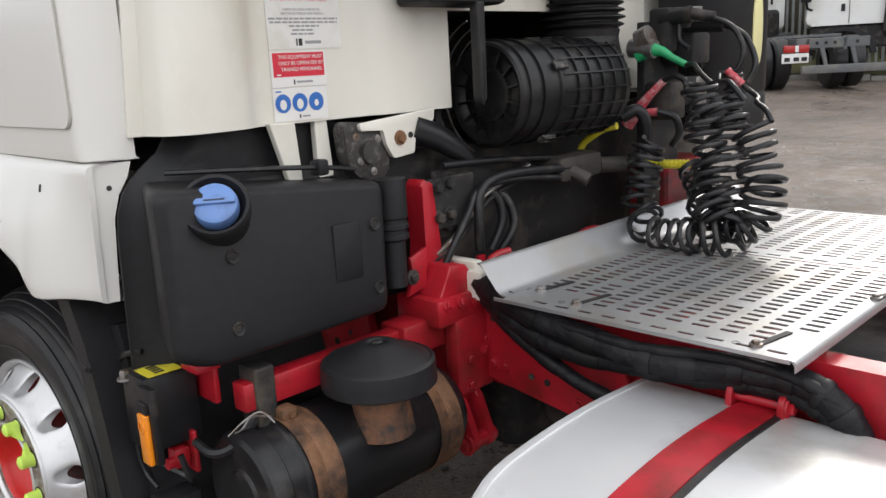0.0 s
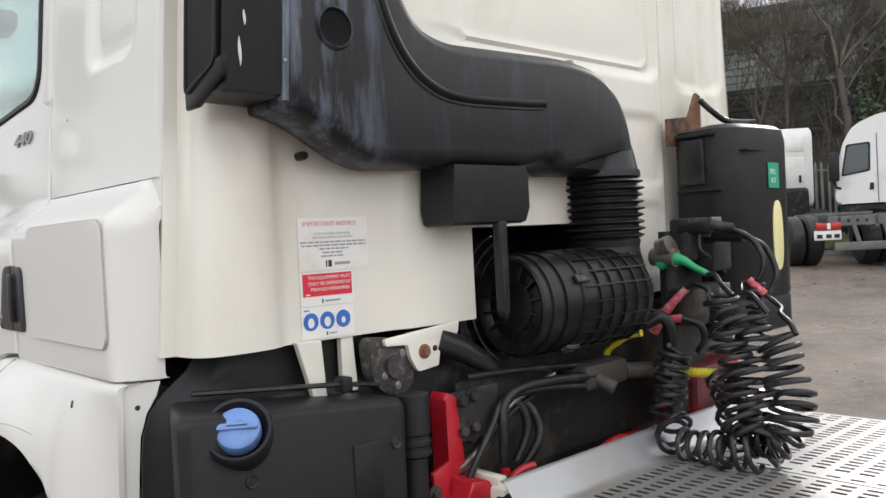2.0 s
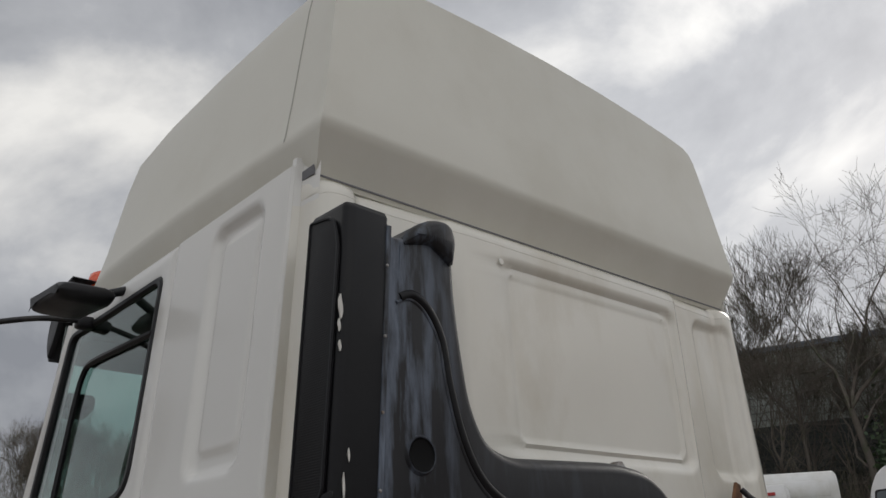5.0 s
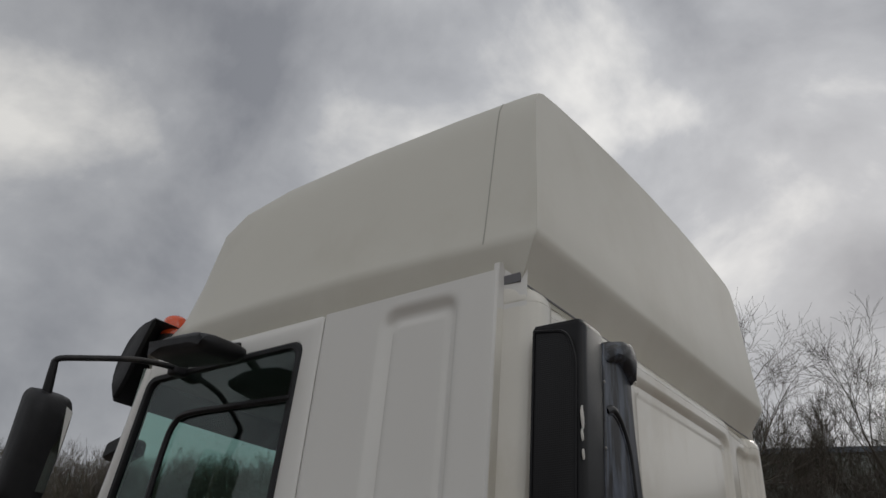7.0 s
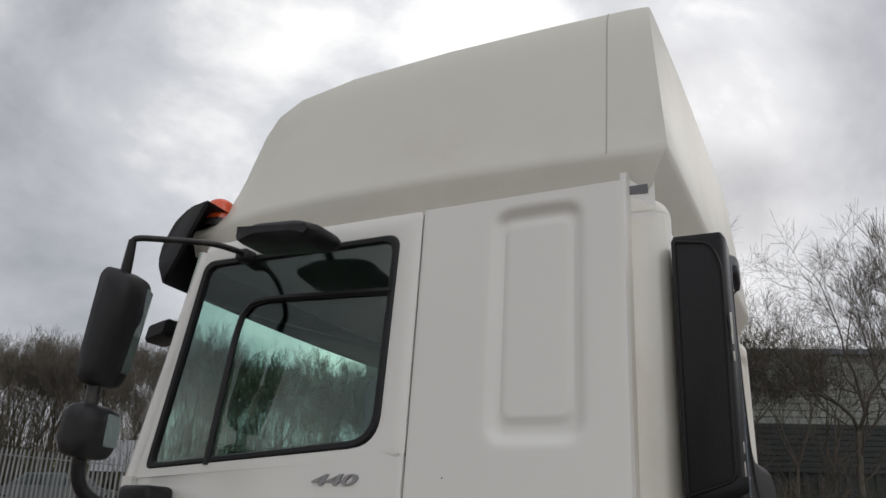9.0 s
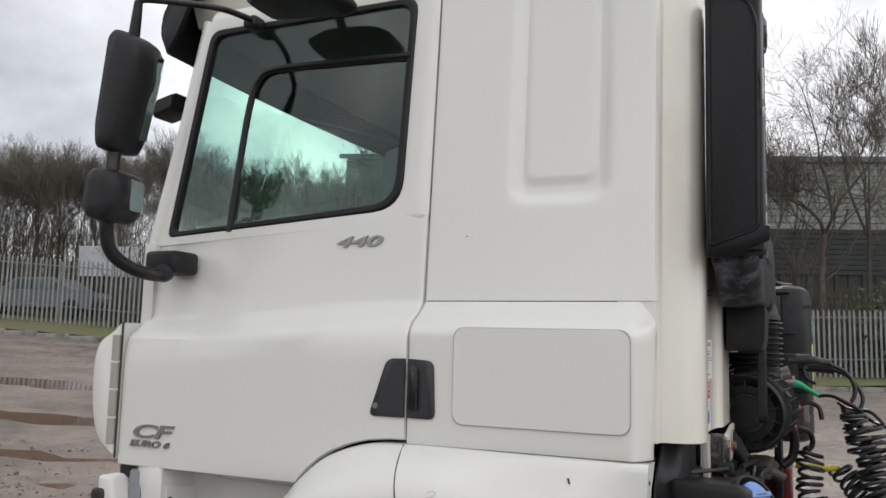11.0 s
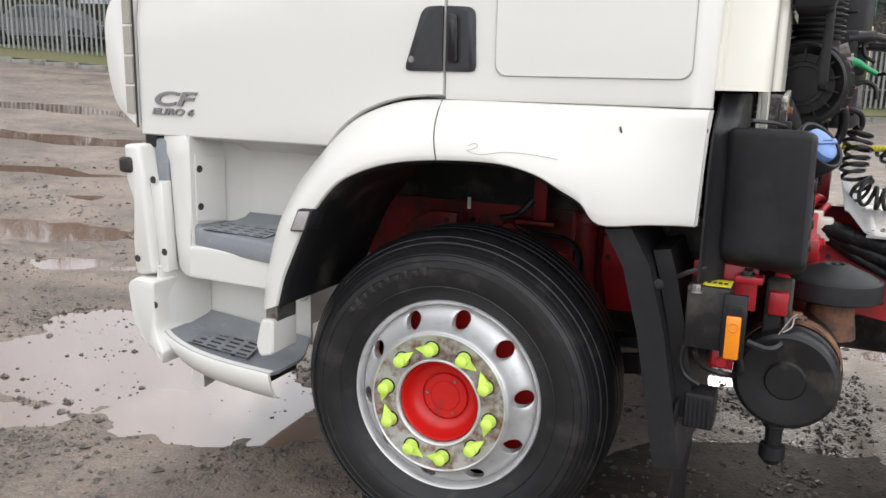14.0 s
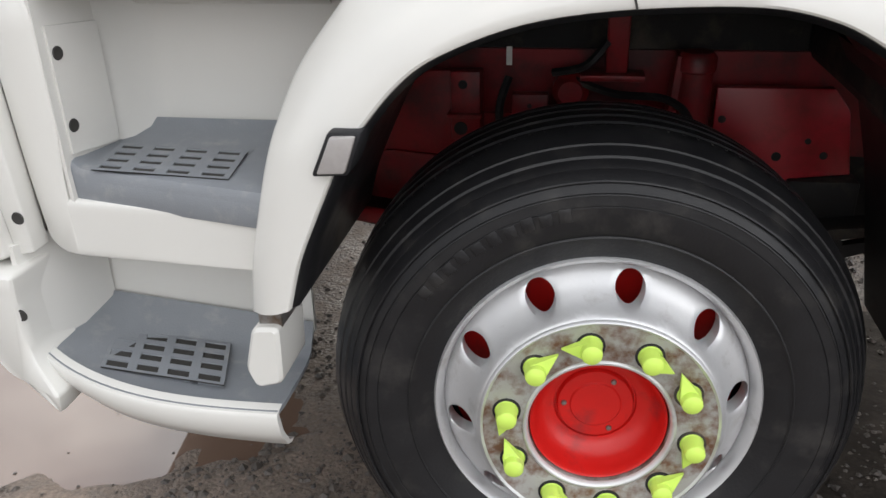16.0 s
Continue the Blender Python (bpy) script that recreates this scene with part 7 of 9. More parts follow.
part("red_sleeve", tube([(1.245, 1.74, 1.50), (1.29, 1.75, 1.455)], 0.012, 10), PINK, stand, "faded red and white hose sleeve", smooth=50)
bm = bmesh.new()
add_tube(bm, [(1.02, 1.74, 1.665), (1.12, 1.75, 1.675)], 0.026, 12)
add_tube(bm, [(1.12, 1.75, 1.675), (1.19, 1.76, 1.66)], 0.017, 10)
add_tube(bm, [(1.05, 1.80, 1.645), (1.20, 1.81, 1.635)], 0.022, 12)
part("cable_plug", bm, SATIN, stand, smooth=40)
for pts, r_ in (([(1.18, 1.76, 1.66), (1.25, 1.76, 1.625), (1.285, 1.76, 1.56), (1.27, 1.75, 1.50), (1.22, 1.74, 1.49)], 0.009), ([(1.20, 1.81, 1.635), (1.27, 1.80, 1.60), (1.315, 1.78, 1.52), (1.30, 1.76, 1.46)], 0.009),
                ([(1.14, 1.68, 1.52), (1.19, 1.63, 1.525), (1.25, 1.56, 1.50), (1.30, 1.53, 1.47)], 0.008), ([(1.06, 1.68, 1.475), (1.10, 1.68, 1.49), (1.14, 1.68, 1.47), (1.15, 1.67, 1.42)], 0.010),
                ([(0.98, 1.57, 1.37), (1.02, 1.60, 1.39), (1.04, 1.62, 1.34), (1.03, 1.62, 1.26), (0.99, 1.60, 1.22)], 0.020), ([(1.29, 1.75, 1.455), (1.35, 1.72, 1.42), (1.38, 1.65, 1.41), (1.43, 1.60, 1.39), (1.455, 1.58, 1.36)], 0.008), ([(1.22, 1.74, 1.49), (1.26, 1.66, 1.47), (1.33, 1.58, 1.47), (1.38, 1.57, 1.42)], 0.008),
                ([(1.05, 1.67, 1.38), (1.10, 1.69, 1.36), (1.11, 1.70, 1.31), (1.08, 1.71, 1.27)], 0.012), ([(1.08, 1.75, 1.66), (1.09, 1.73, 1.60), (1.13, 1.72, 1.57)], 0.008)):
    part("hose_tail", tube(spline(pts, 7), r_, 8), HOSE, stand, smooth=50)


def coil(path, radius, wire, pitch, seed=0, sag=0.0):
    """A coiled hose: a helix along a smooth path, each turn a little uneven."""
    rng_ = random.Random(seed)
    line = spline(path, 14)
    length = [0.0]
    for a, b in zip(line, line[1:]):
        length.append(length[-1] + (b - a).length)
    turns = length[-1] / pitch
    n = int(turns * 14)
    pts, up, k = [], None, 0
    lean_ = [rng_.uniform(-0.24, 0.24) for _ in range(int(turns) + 3)]
    side_ = [Vector((rng_.gauss(0, 0.009), rng_.gauss(0, 0.009), rng_.gauss(0, 0.005))) for _ in range(int(turns) + 3)]
    wob = [rng_.uniform(0.78, 1.22) for _ in range(int(turns) + 3)]
    for i in range(n + 1):
        s = length[-1] * i / n
        while k < len(line) - 2 and length[k + 1] < s:
            k += 1
        t = (s - length[k]) / max(1e-6, length[k + 1] - length[k])
        p = line[k].lerp(line[k + 1], t)
        d = (line[k + 1] - line[k]).normalized()
        if up is None:
            up = d.orthogonal().normalized()
        up = (up - d * up.dot(d)).normalized()
        side = d.cross(up)
        a = math.tau * turns * i / n
        j = a / math.tau
        w = wob[int(j)] * (1 - j % 1) + wob[int(j) + 1] * (j % 1)
        tip = lean_[int(j)] * (1 - j % 1) + lean_[int(j) + 1] * (j % 1)
        drift = side_[int(j)].lerp(side_[int(j) + 1], j % 1)
        pts.append(p + drift + (up * math.cos(a) + side * math.sin(a)) * radius * w + d * radius * tip * math.cos(a + seed))
    return tube(pts, wire, 6)


for path, radius, wire, pitch, seed in (([(1.115, 1.54, 1.31), (1.095, 1.51, 1.22), (1.10, 1.48, 1.12), (1.15, 1.45, 1.062), (1.23, 1.435, 1.048), (1.32, 1.43, 1.048), (1.395, 1.45, 1.055)], 0.043, 0.0078, 0.033, 1),
                                        ([(1.255, 1.53, 1.48), (1.275, 1.52, 1.40), (1.300, 1.50, 1.29), (1.330, 1.48, 1.17), (1.37, 1.46, 1.075)], 0.047, 0.0080, 0.034, 2),
                                        ([(1.320, 1.57, 1.42), (1.340, 1.55, 1.32), (1.355, 1.52, 1.20), (1.375, 1.50, 1.10), (1.38, 1.47, 1.058)], 0.050, 0.0080, 0.031, 3),
                                        ([(1.400, 1.58, 1.36), (1.435, 1.56, 1.27), (1.455, 1.53, 1.17), (1.445, 1.51, 1.09), (1.40, 1.48, 1.060)], 0.055, 0.0080, 0.030, 4),
                                        ([(1.210, 1.60, 1.23), (1.245, 1.57, 1.17), (1.290, 1.54, 1.11), (1.34, 1.51, 1.07), (1.42, 1.52, 1.06)], 0.046, 0.0078, 0.030, 5),
                                        ([(1.255, 1.76, 1.50), (1.262, 1.755, 1.42), (1.265, 1.745, 1.33)], 0.020, 0.005, 0.011, 6)):
    part("coiled_hose", coil(path, radius, wire, pitch, seed), HOSE, stand, "black coiled trailer hose", smooth=60)

# black storage bin on the far side
bin_ = part("storage_bin", bmesh.new(), BLACK, lorry, "black plastic storage bin with green label")
P = rounded([(0.870, 1.975), (1.020, 1.965), (1.092, 2.010), (1.116, 2.110), (1.122, 2.300), (1.095, 2.365), (0.870, 2.365)], [0.01, 0.03, 0.04, 0.05, 0.03, 0.03, 0.01], 4)
part("bin_body", pillow(P, ((1.285, 0.02), (1.295, 0.004), (1.31, 0.0), (1.40, 0.0), (1.405, 0.004), (1.412, 0.004), (1.417, 0.0), (1.97, 0.0), (2.008, 0.008), (2.024, 0.03), (2.028, 0.06)), axis="z"), BLACK, bin_, smooth=40)
part("bin_ledge", box(0.88, 1.05, 1.955, 1.975, 1.79, 1.80, 0.004), BLACK, bin_)
part("bin_recess", box(0.89, 0.99, 1.955, 1.975, 1.815, 1.98, 0.012), SATIN, bin_, smooth=40)
part("bin_ledge", box(0.88, 1.03, 1.953, 1.975, 1.985, 1.998, 0.004), BLACK, bin_)
part("bin_lid_line", box(1.075, 1.118, 2.02, 2.30, 1.925, 1.930, 0), SATIN, bin_)
part("bin_latch", box(1.00, 1.05, 1.955, 1.985, 1.50, 1.60, 0.008), SATIN, bin_)
FACE_BIN = Matrix.Translation((1.1205, 2.165, 1.795)) @ Matrix.Rotation(radians(-2.1), 4, "Z")
part("green_label", box(0.0, 0.0015, 0.0, 0.075, 0.0, 0.090, 0, FACE_BIN), PRINT_GREEN, bin_, "green label with white letters")
words("label_text", "SPILL", 0.026, PAPER, FACE_BIN @ Matrix.Translation((0.0016, 0.010, 0.050)) @ FACE_REAR, bin_, 0.0004, 0.78)
words("label_text", "KIT", 0.026, PAPER, FACE_BIN @ Matrix.Translation((0.0016, 0.018, 0.018)) @ FACE_REAR, bin_, 0.0004, 0.9)
o = [(2.225 + 0.037 * (abs(math.cos(a)) ** 0.8) * (1 if math.cos(a) > 0 else -1), 1.625 + 0.125 * (abs(math.sin(a)) ** 0.75) * (1 if math.sin(a) > 0 else -1)) for a in span(0, math.tau, 40)[:-1]]
part("reflector", pillow(o, ((1.112, 0.0), (1.1225, 0.0), (1.124, 0.003))), REFLECT, bin_, "pale yellow oval reflector", smooth=40)
part("bin_hose", tube(spline([(0.89, 2.13, 2.14), (0.92, 2.15, 2.10), (0.96, 2.20, 2.055), (1.03, 2.27, 2.045)], 5), 0.012, 8), HOSE, bin_, smooth=50)
part("rusty_bracket", prism([(1.93, 1.96), (2.16, 1.975), (2.165, 2.16), (2.135, 2.17), (2.08, 2.075), (1.93, 2.06)], "x", 0.86, 0.872, 0.002), RUST, bin_, "rust-brown steel bracket")

# notices on the back wall
def notice(name, y0, y1, z0, z1, mat, label):
    return part(name, box(back_x(0.5) + 0.003, back_x(0.5) + 0.0045, y0, y1, z0, z1), mat, lorry, label)


NX = 0.8105
n1 = part("notice_sheet", sheet([[(back_x(y) + 0.0015, y, z) for y in span(0.404, 0.606, 4)] for z in (1.615, 1.742)], (0.0008, 0, 0)), PAPER, lorry, "white notice with faded red heading")
n2 = part("notice_sheet", sheet([[(back_x(y) + 0.0015, y, z) for y in span(0.404, 0.556, 4)] for z in (1.530, 1.612)], (0.0008, 0, 0)), PAPER, lorry, "white and red warning notice")
n3 = part("notice_sheet", sheet([[(back_x(y) + 0.0015, y, z) for y in span(0.402, 0.552, 4)] for z in (1.452, 1.528)], (0.0008, 0, 0)), PAPER, lorry, "white notice with three blue discs")


def back_at(y, z, lift=0.0028):
    d = back_x(y + 0.01) - back_x(y)
    return Matrix.Translation((back_x(y) + lift, y, z)) @ Matrix.Rotation(-math.atan2(d, 0.01), 4, "Z")


def bar(parent, y0, y1, z, h, mat):
    part("print_bar", sheet([[(back_x(y) + 0.0026, y, zz) for y in span(y0, y1, 3)] for zz in (z, z + h)], (0.0003, 0, 0)), mat, parent)


words("heading", "IMPORTANT NOTICE", 0.0165, PRINT_PALE_RED, back_at(0.417, 1.7215) @ FACE_REAR, n1, 0.0003, 0.98)
for line, y, z, s in (("CHECK OIL LEVEL AND FILTER", 0.448, 1.7005, 0.0076), ("BLOCKAGE INDICATORS WEEKLY", 0.444, 1.6915, 0.0076)):
    words("small_print", line, s, PRINT_GREY, back_at(y, z) @ FACE_REAR, n1, 0.0002, 1.0)
for y0, y1, z in ((0.409, 0.600, 1.6805), (0.412, 0.598, 1.6725), (0.462, 0.545, 1.664), (0.470, 0.530, 1.655), (0.466, 0.532, 1.6465)):
    k = y0
    while k < y1:
        w = random.uniform(0.006, 0.02)
        bar(n1, k, min(y1, k + w), z, 0.0042, PRINT_GREY)
        k += w + 0.003
bar(n1, 0.478, 0.482, 1.622, 0.016, PRINT_BLACK)
bar(n1, 0.485, 0.495, 1.622, 0.016, PRINT_BLACK)
bar(n1, 0.503, 0.548, 1.626, 0.007, PRINT_GREY)
part("red_field", sheet([[(back_x(y) + 0.0026, y, z) for y in span(0.410, 0.550, 4)] for z in (1.553, 1.607)], (0.0004, 0, 0)), PRINT_RED, n2, "red printed field")
for line, y, z in (("THIS EQUIPMENT MUST", 0.424, 1.5935), ("ONLY BE OPERATED BY", 0.424, 1.5795), ("TRAINED PERSONNEL", 0.430, 1.5655)):
    words("warning_text", line, 0.0118, PAPER, back_at(y, z, 0.0036) @ FACE_REAR, n2, 0.0002, 0.98)
bar(n2, 0.418, 0.545, 1.556, 0.003, PAPER)
bar(n2, 0.462, 0.466, 1.535, 0.011, PRINT_BLACK)
bar(n2, 0.470, 0.515, 1.538, 0.005, PRINT_GREY)
for i, y in enumerate((0.428, 0.474, 0.520)):
    for r0, r1, mat, lift in ((0.0, 0.0215, PRINT_BLUE, 0.0026), (0.0, 0.012 if i < 2 else 0.008, PAPER, 0.0032)):
        o = [(y + r1 * math.cos(a) * (1 if mat is PRINT_BLUE else 0.75), 1.493 + r1 * math.sin(a) - (0.003 if mat is PAPER else 0)) for a in span(0, math.tau, 22)[:-1]]
        part("blue_disc" if mat is PRINT_BLUE else "disc_sign", pillow(o, ((back_x(y) + lift, 0.0), (back_x(y) + lift + 0.0004, 0.0))), mat, n3)
bar(n3, 0.470, 0.474, 1.457, 0.009, PRINT_BLACK)
bar(n3, 0.478, 0.500, 1.459, 0.004, PRINT_GREY)
bar(n3, 0.410, 0.425, 1.519, 0.003, PRINT_BLUE)
# rivet at the corner of the pressed panel
part("wall_grommet", lathe([(0.0, -0.003), (0.009, -0.003), (0.012, 0.0), (0.012, 0.002)], 18, Matrix.Translation((0.838, 0.917, 2.825)) @ TURN_X), WHITE_REAR, lorry, smooth=40)

# ---- door furniture
pocket = part("door_handle", bmesh.new(), BLACK, lorry, "black door handle in its recess")
HANDLE = material("grey_black_handle_plastic", (0.030, 0.031, 0.035), 0.4, spec=0.4, grain=0.2, grain_size=40, bump=0.05, bump_size=300)
H = rounded([(-0.152, 1.480), (-0.0305, 1.480), (-0.0305, 1.660), (-0.080, 1.659), (-0.098, 1.645)], [0.022, 0.003, 0.003, 0.02, 0.02], 5)
part("handle_plate", pillow(H, ((0.010, 0.0), (-0.003, 0.0), (-0.006, 0.004)), axis="y"), HANDLE, pocket, smooth=40)
H = rounded([(-0.0195, 1.480), (0.074, 1.480), (0.067, 1.655), (-0.0195, 1.660)], [0.003, 0.02, 0.025, 0.003], 5)
part("handle_pocket", pillow(H, ((0.010, 0.0), (-0.003, 0.0), (-0.006, 0.004)), axis="y"), HANDLE, pocket, smooth=40)
part("handle_grip", pillow(rounded([(-0.010, 1.505), (0.022, 1.505), (0.018, 1.635), (-0.010, 1.640)], 0.010, 4), ((-0.004, 0.0), (-0.016, 0.0), (-0.019, 0.004)), axis="y"), SATIN, pocket, "black grip", smooth=40)
part("door_lock", lathe([(0.0, -0.009), (0.0085, -0.009), (0.0105, -0.006), (0.0105, 0.0)], 18, Matrix.Translation((-0.127, 0.0, 1.512))), STEEL, pocket, "steel door lock", smooth=40)


def slanted(text, x, y, z, size, sx, mat, name, label):
    return words(name, text, size, mat, Matrix.Translation((x, y, z)) @ FACE_LEFT, lorry, 0.0035, sx, 0.28, label, 0.022 * size)


slanted("440", -0.374, side_y(2.04) - 0.003, 2.030, 0.050, 2.30, CHROME, "power_badge", "grey metal number badge on the door")
slanted("CF", -1.130, -0.001, 1.350, 0.066, 2.25, CHROME, "model_badge", "grey metal letter badge on the door")
slanted("EURO 6", -1.132, -0.001, 1.318, 0.031, 1.72, CHROME, "model_badge", "small grey metal letter badge on the door")

# ---- mirrors
mirrors = part("wing_mirror", bmesh.new(), BLACK, lorry, "black wing mirrors on a tubular arm")
M1 = rounded([(-1.080, 2.335), (-1.020, 2.325), (-0.990, 2.362), (-0.938, 2.56), (-0.925, 2.66), (-0.940, 2.712), (-0.985, 2.742), (-1.030, 2.752), (-1.056, 2.725), (-1.090, 2.42)], 0.03, 4)
part("mirror_housing", pillow(M1, ((-0.315, 0.05), (-0.312, 0.018), (-0.300, 0.004), (-0.27, 0.0), (-0.20, 0.0), (-0.165, 0.006), (-0.155, 0.02), (-0.152, 0.05)), axis="y"), BLACK, mirrors, smooth=50)
part("mirror_glass", pillow([(-0.205, 2.37), (-0.172, 2.37), (-0.170, 2.50), (-0.168, 2.60), (-0.168, 2.66), (-0.196, 2.675), (-0.200, 2.60), (-0.203, 2.50)], ((-0.945, 0.0), (-0.922, 0.0)), shift=lambda co: Vector((-0.055 * max(0.0, (2.62 - co.z) / 0.25), 0, 0.01))), MIRROR, mirrors, "main mirror glass")
M2 = rounded([(-1.090, 2.095), (-1.000, 2.080), (-0.965, 2.125), (-0.960, 2.215), (-0.980, 2.255), (-1.060, 2.275), (-1.100, 2.245), (-1.112, 2.15)], 0.03, 4)
part("wide_housing", pillow(M2, ((-0.325, 0.05), (-0.322, 0.02), (-0.31, 0.006), (-0.28, 0.0), (-0.21, 0.0), (-0.18, 0.006), (-0.168, 0.02), (-0.165, 0.05)), axis="y"), BLACK, mirrors, smooth=50)
part("wide_glass", pillow(rounded([(-0.25, 2.125), (-0.19, 2.125), (-0.187, 2.225), (-0.245, 2.235)], 0.015, 3), ((-0.978, 0.0), (-0.9545, 0.0))), MIRROR, mirrors, "wide-angle mirror glass")
part("mirror_arm", tube(spline([(-0.962, -0.266, 2.842), (-0.945, -0.255, 2.858), (-0.90, -0.18, 2.874), (-0.83, -0.02, 2.905), (-0.80, 0.10, 2.912), (-0.795, 0.19, 2.914)], 6), 0.012, 10), SATIN, mirrors, "black tubular mirror arm", smooth=50)
part("mirror_arm", tube(spline([(-1.045, -0.245, 2.36), (-1.050, -0.245, 2.20), (-1.060, -0.24, 2.06), (-1.055, -0.21, 1.985), (-1.03, -0.14, 1.940), (-1.00, -0.06, 1.925), (-0.985, -0.01, 1.935)], 6), 0.024, 10), SATIN, mirrors, "black tubular mirror arm", smooth=50)
part("arm_post", tube([(-0.990, -0.250, 2.70), (-0.968, -0.262, 2.80), (-0.960, -0.266, 2.850)], [0.021, 0.017, 0.014], 8), SATIN, mirrors, smooth=50)
part("arm_foot", box(-1.105, -0.958, -0.018, 0.115, 1.936, 2.020, 0.018), BLACK, mirrors, smooth=50)
part("arm_foot", box(-0.835, -0.775, 0.13, 0.20, 2.885, 2.935, 0.012), BLACK, mirrors, smooth=50)
part("arm_joint", lathe([(0.0, -0.035), (0.03, -0.03), (0.034, 0.0), (0.03, 0.03), (0.0, 0.035)], 18, Matrix.Translation((-0.995, -0.03, 1.935)) @ Matrix.Rotation(radians(40), 4, "Z")), BLACK, mirrors, smooth=50)
M3 = rounded([(-0.655, 2.868), (-0.34, 2.836), (-0.295, 2.856), (-0.300, 2.892), (-0.38, 2.920), (-0.57, 2.932), (-0.660, 2.902)], 0.03, 4)
kerbm = part("kerb_mirror", pillow(M3, ((-0.10, 0.05), (-0.095, 0.02), (-0.08, 0.006), (-0.05, 0.0), (0.06, 0.0), (0.09, 0.006), (0.10, 0.02)), axis="y"), BLACK, lorry, "black kerb mirror over the door window", smooth=50)
part("kerb_mirror_stay", tube([(-0.50, 0.08, 2.92), (-0.48, 0.20, 2.965)], 0.018, 8), SATIN, kerbm, smooth=50)
rows = [[(x + 0.022 - 0.05 * math.sin(math.pi * (y - 0.15) / 2.37), y, z) for x, z in ((-1.075, 3.195), (-1.16, 3.178), (-1.235, 3.120), (-1.290, 3.02), (-1.300, 2.94), (-1.262, 2.850))] for y in [0.17, 0.20] + span(0.30, 2.37, 12) + [2.47, 2.50]]
visor = part("sun_visor", sheet(rows, (0.014, 0, -0.008)), BLACK, lorry, "black sun visor over the windscreen", smooth=50)
bm = prism(rounded([(-1.053, 3.190), (-1.138, 3.178), (-1.213, 3.120), (-1.268, 3.02), (-1.278, 2.94), (-1.240, 2.850), (-1.185, 2.94), (-1.125, 3.07)], 0.02, 3), "y", 0.165, 0.185, 0.004)
part("visor_end", bm, BLACK, visor, smooth=40)
front_mirror = part("front_mirror", pillow(rounded([(-1.42, 2.63), (-1.30, 2.66), (-1.29, 2.735), (-1.40, 2.71)], 0.02, 4), ((0.28, 0.01), (0.30, 0.0), (0.40, 0.0), (0.42, 0.01)), axis="y"), BLACK, lorry, "black front mirror beside the windscreen", smooth=50)
UP = Matrix(((1, 0, 0, 0), (0, 0, 1, 0), (0, 1, 0, 0), (0, 0, 0, 1)))
beacon = part("beacon", lathe([(0.0, 0.10), (0.035, 0.098), (0.052, 0.085), (0.058, 0.06), (0.060, 0.0), (0.0, 0.0)], 28, Matrix.Translation((-1.110, 0.315, 3.158)) @ UP), BEACON, lorry, "orange rotating beacon on the roof", smooth=40)
part("beacon_base", lathe([(0.062, 0.0), (0.064, -0.02), (0.066, -0.035)], 28, Matrix.Translation((-1.110, 0.315, 3.158)) @ UP), SATIN, beacon)

# ---- front corner and entrance steps
corner = part("corner_deflector", bmesh.new(), WHITE, lorry, "white corner air deflector with louvres")
C = rounded([(-1.196, 1.275), (-1.288, 1.335), (-1.322, 1.46), (-1.325, 1.62), (-1.300, 1.69), (-1.240, 1.722), (-1.196, 1.760)], [0.01, 0.05, 0.08, 0.05, 0.03, 0.03, 0.01], 5)
part("deflector_shell", pillow(C, ((-0.014, 0.009), (-0.010, 0.003), (0.003, 0.0), (0.10, 0.0), (0.14, 0.0)), axis="y"), WHITE, corner, smooth=45)
# Flat louvre faces; the beige-grey stands in for shade inside the openings.
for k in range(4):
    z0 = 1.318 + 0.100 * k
    part("louvre", box(-1.232, -1.198, -0.0165, 0.0, z0, z0 + 0.093, 0.002), LOUVRE, corner, "louvre opening with its recess shade painted beige-grey")
part("deflector_gap", tube([(-1.1935, -0.006, z) for z in (1.27, 1.50, 1.76)], 0.0035, 6), GAP, corner)
steps = part("step_unit", bmesh.new(), WHITE, lorry, "white entrance step unit with grey treads")
col = rounded([(-1.215, 1.215), (-1.150, 1.215), (-1.128, 1.10), (-1.116, 0.95), (-1.100, 0.765), (-1.188, 0.752), (-1.196, 0.86), (-1.184, 1.02), (-1.212, 1.09)], 0.016, 4)
part("corner_column", pillow(col, ((-0.060, 0.012), (-0.054, 0.003), (-0.040, 0.0), (0.16, 0.0)), axis="y"), WHITE, steps, "white bumper corner column", smooth=45)
part("reversing_lamp", box(-1.232, -1.172, -0.072, -0.03, 1.115, 1.172, 0.014), SATIN, steps, "small black lamp on the corner column", smooth=50)
part("gap_strip", box(-1.140, -1.080, 0.012, 0.12, 0.90, 1.235, 0.01), STEP, steps, smooth=45)
part("gap_filler", prism([(-1.128, 1.09), (-1.076, 1.09), (-1.060, 0.772), (-1.100, 0.765), (-1.116, 0.95)], "y", -0.030, 0.02, 0.004), WHITE, steps, smooth=45)
part("column_head", box(-1.185, -1.125, 0.01, 0.06, 1.20, 1.262, 0.012), SATIN, steps)
def slant(co):
    return Vector((0, 0.060 - 0.151 * (co.x + 1.05), 0))


post_ = rounded([(-1.105, 1.255), (-0.985, 1.255), (-0.972, 1.20), (-0.975, 0.99), (-0.985, 0.90), (-0.980, 0.765), (-1.010, 0.752), (-1.052, 0.775), (-1.066, 0.90), (-1.080, 1.16), (-1.105, 1.20)], [0.01, 0.02, 0.03, 0.05, 0.03, 0.01, 0.03, 0.03, 0.05, 0.02, 0.01], 4)
part("step_frame_post", pillow(post_, ((-0.052, 0.008), (-0.047, 0.002), (-0.036, 0.0), (0.04, 0.0)), axis="y", shift=slant), WHITE, steps, smooth=45)
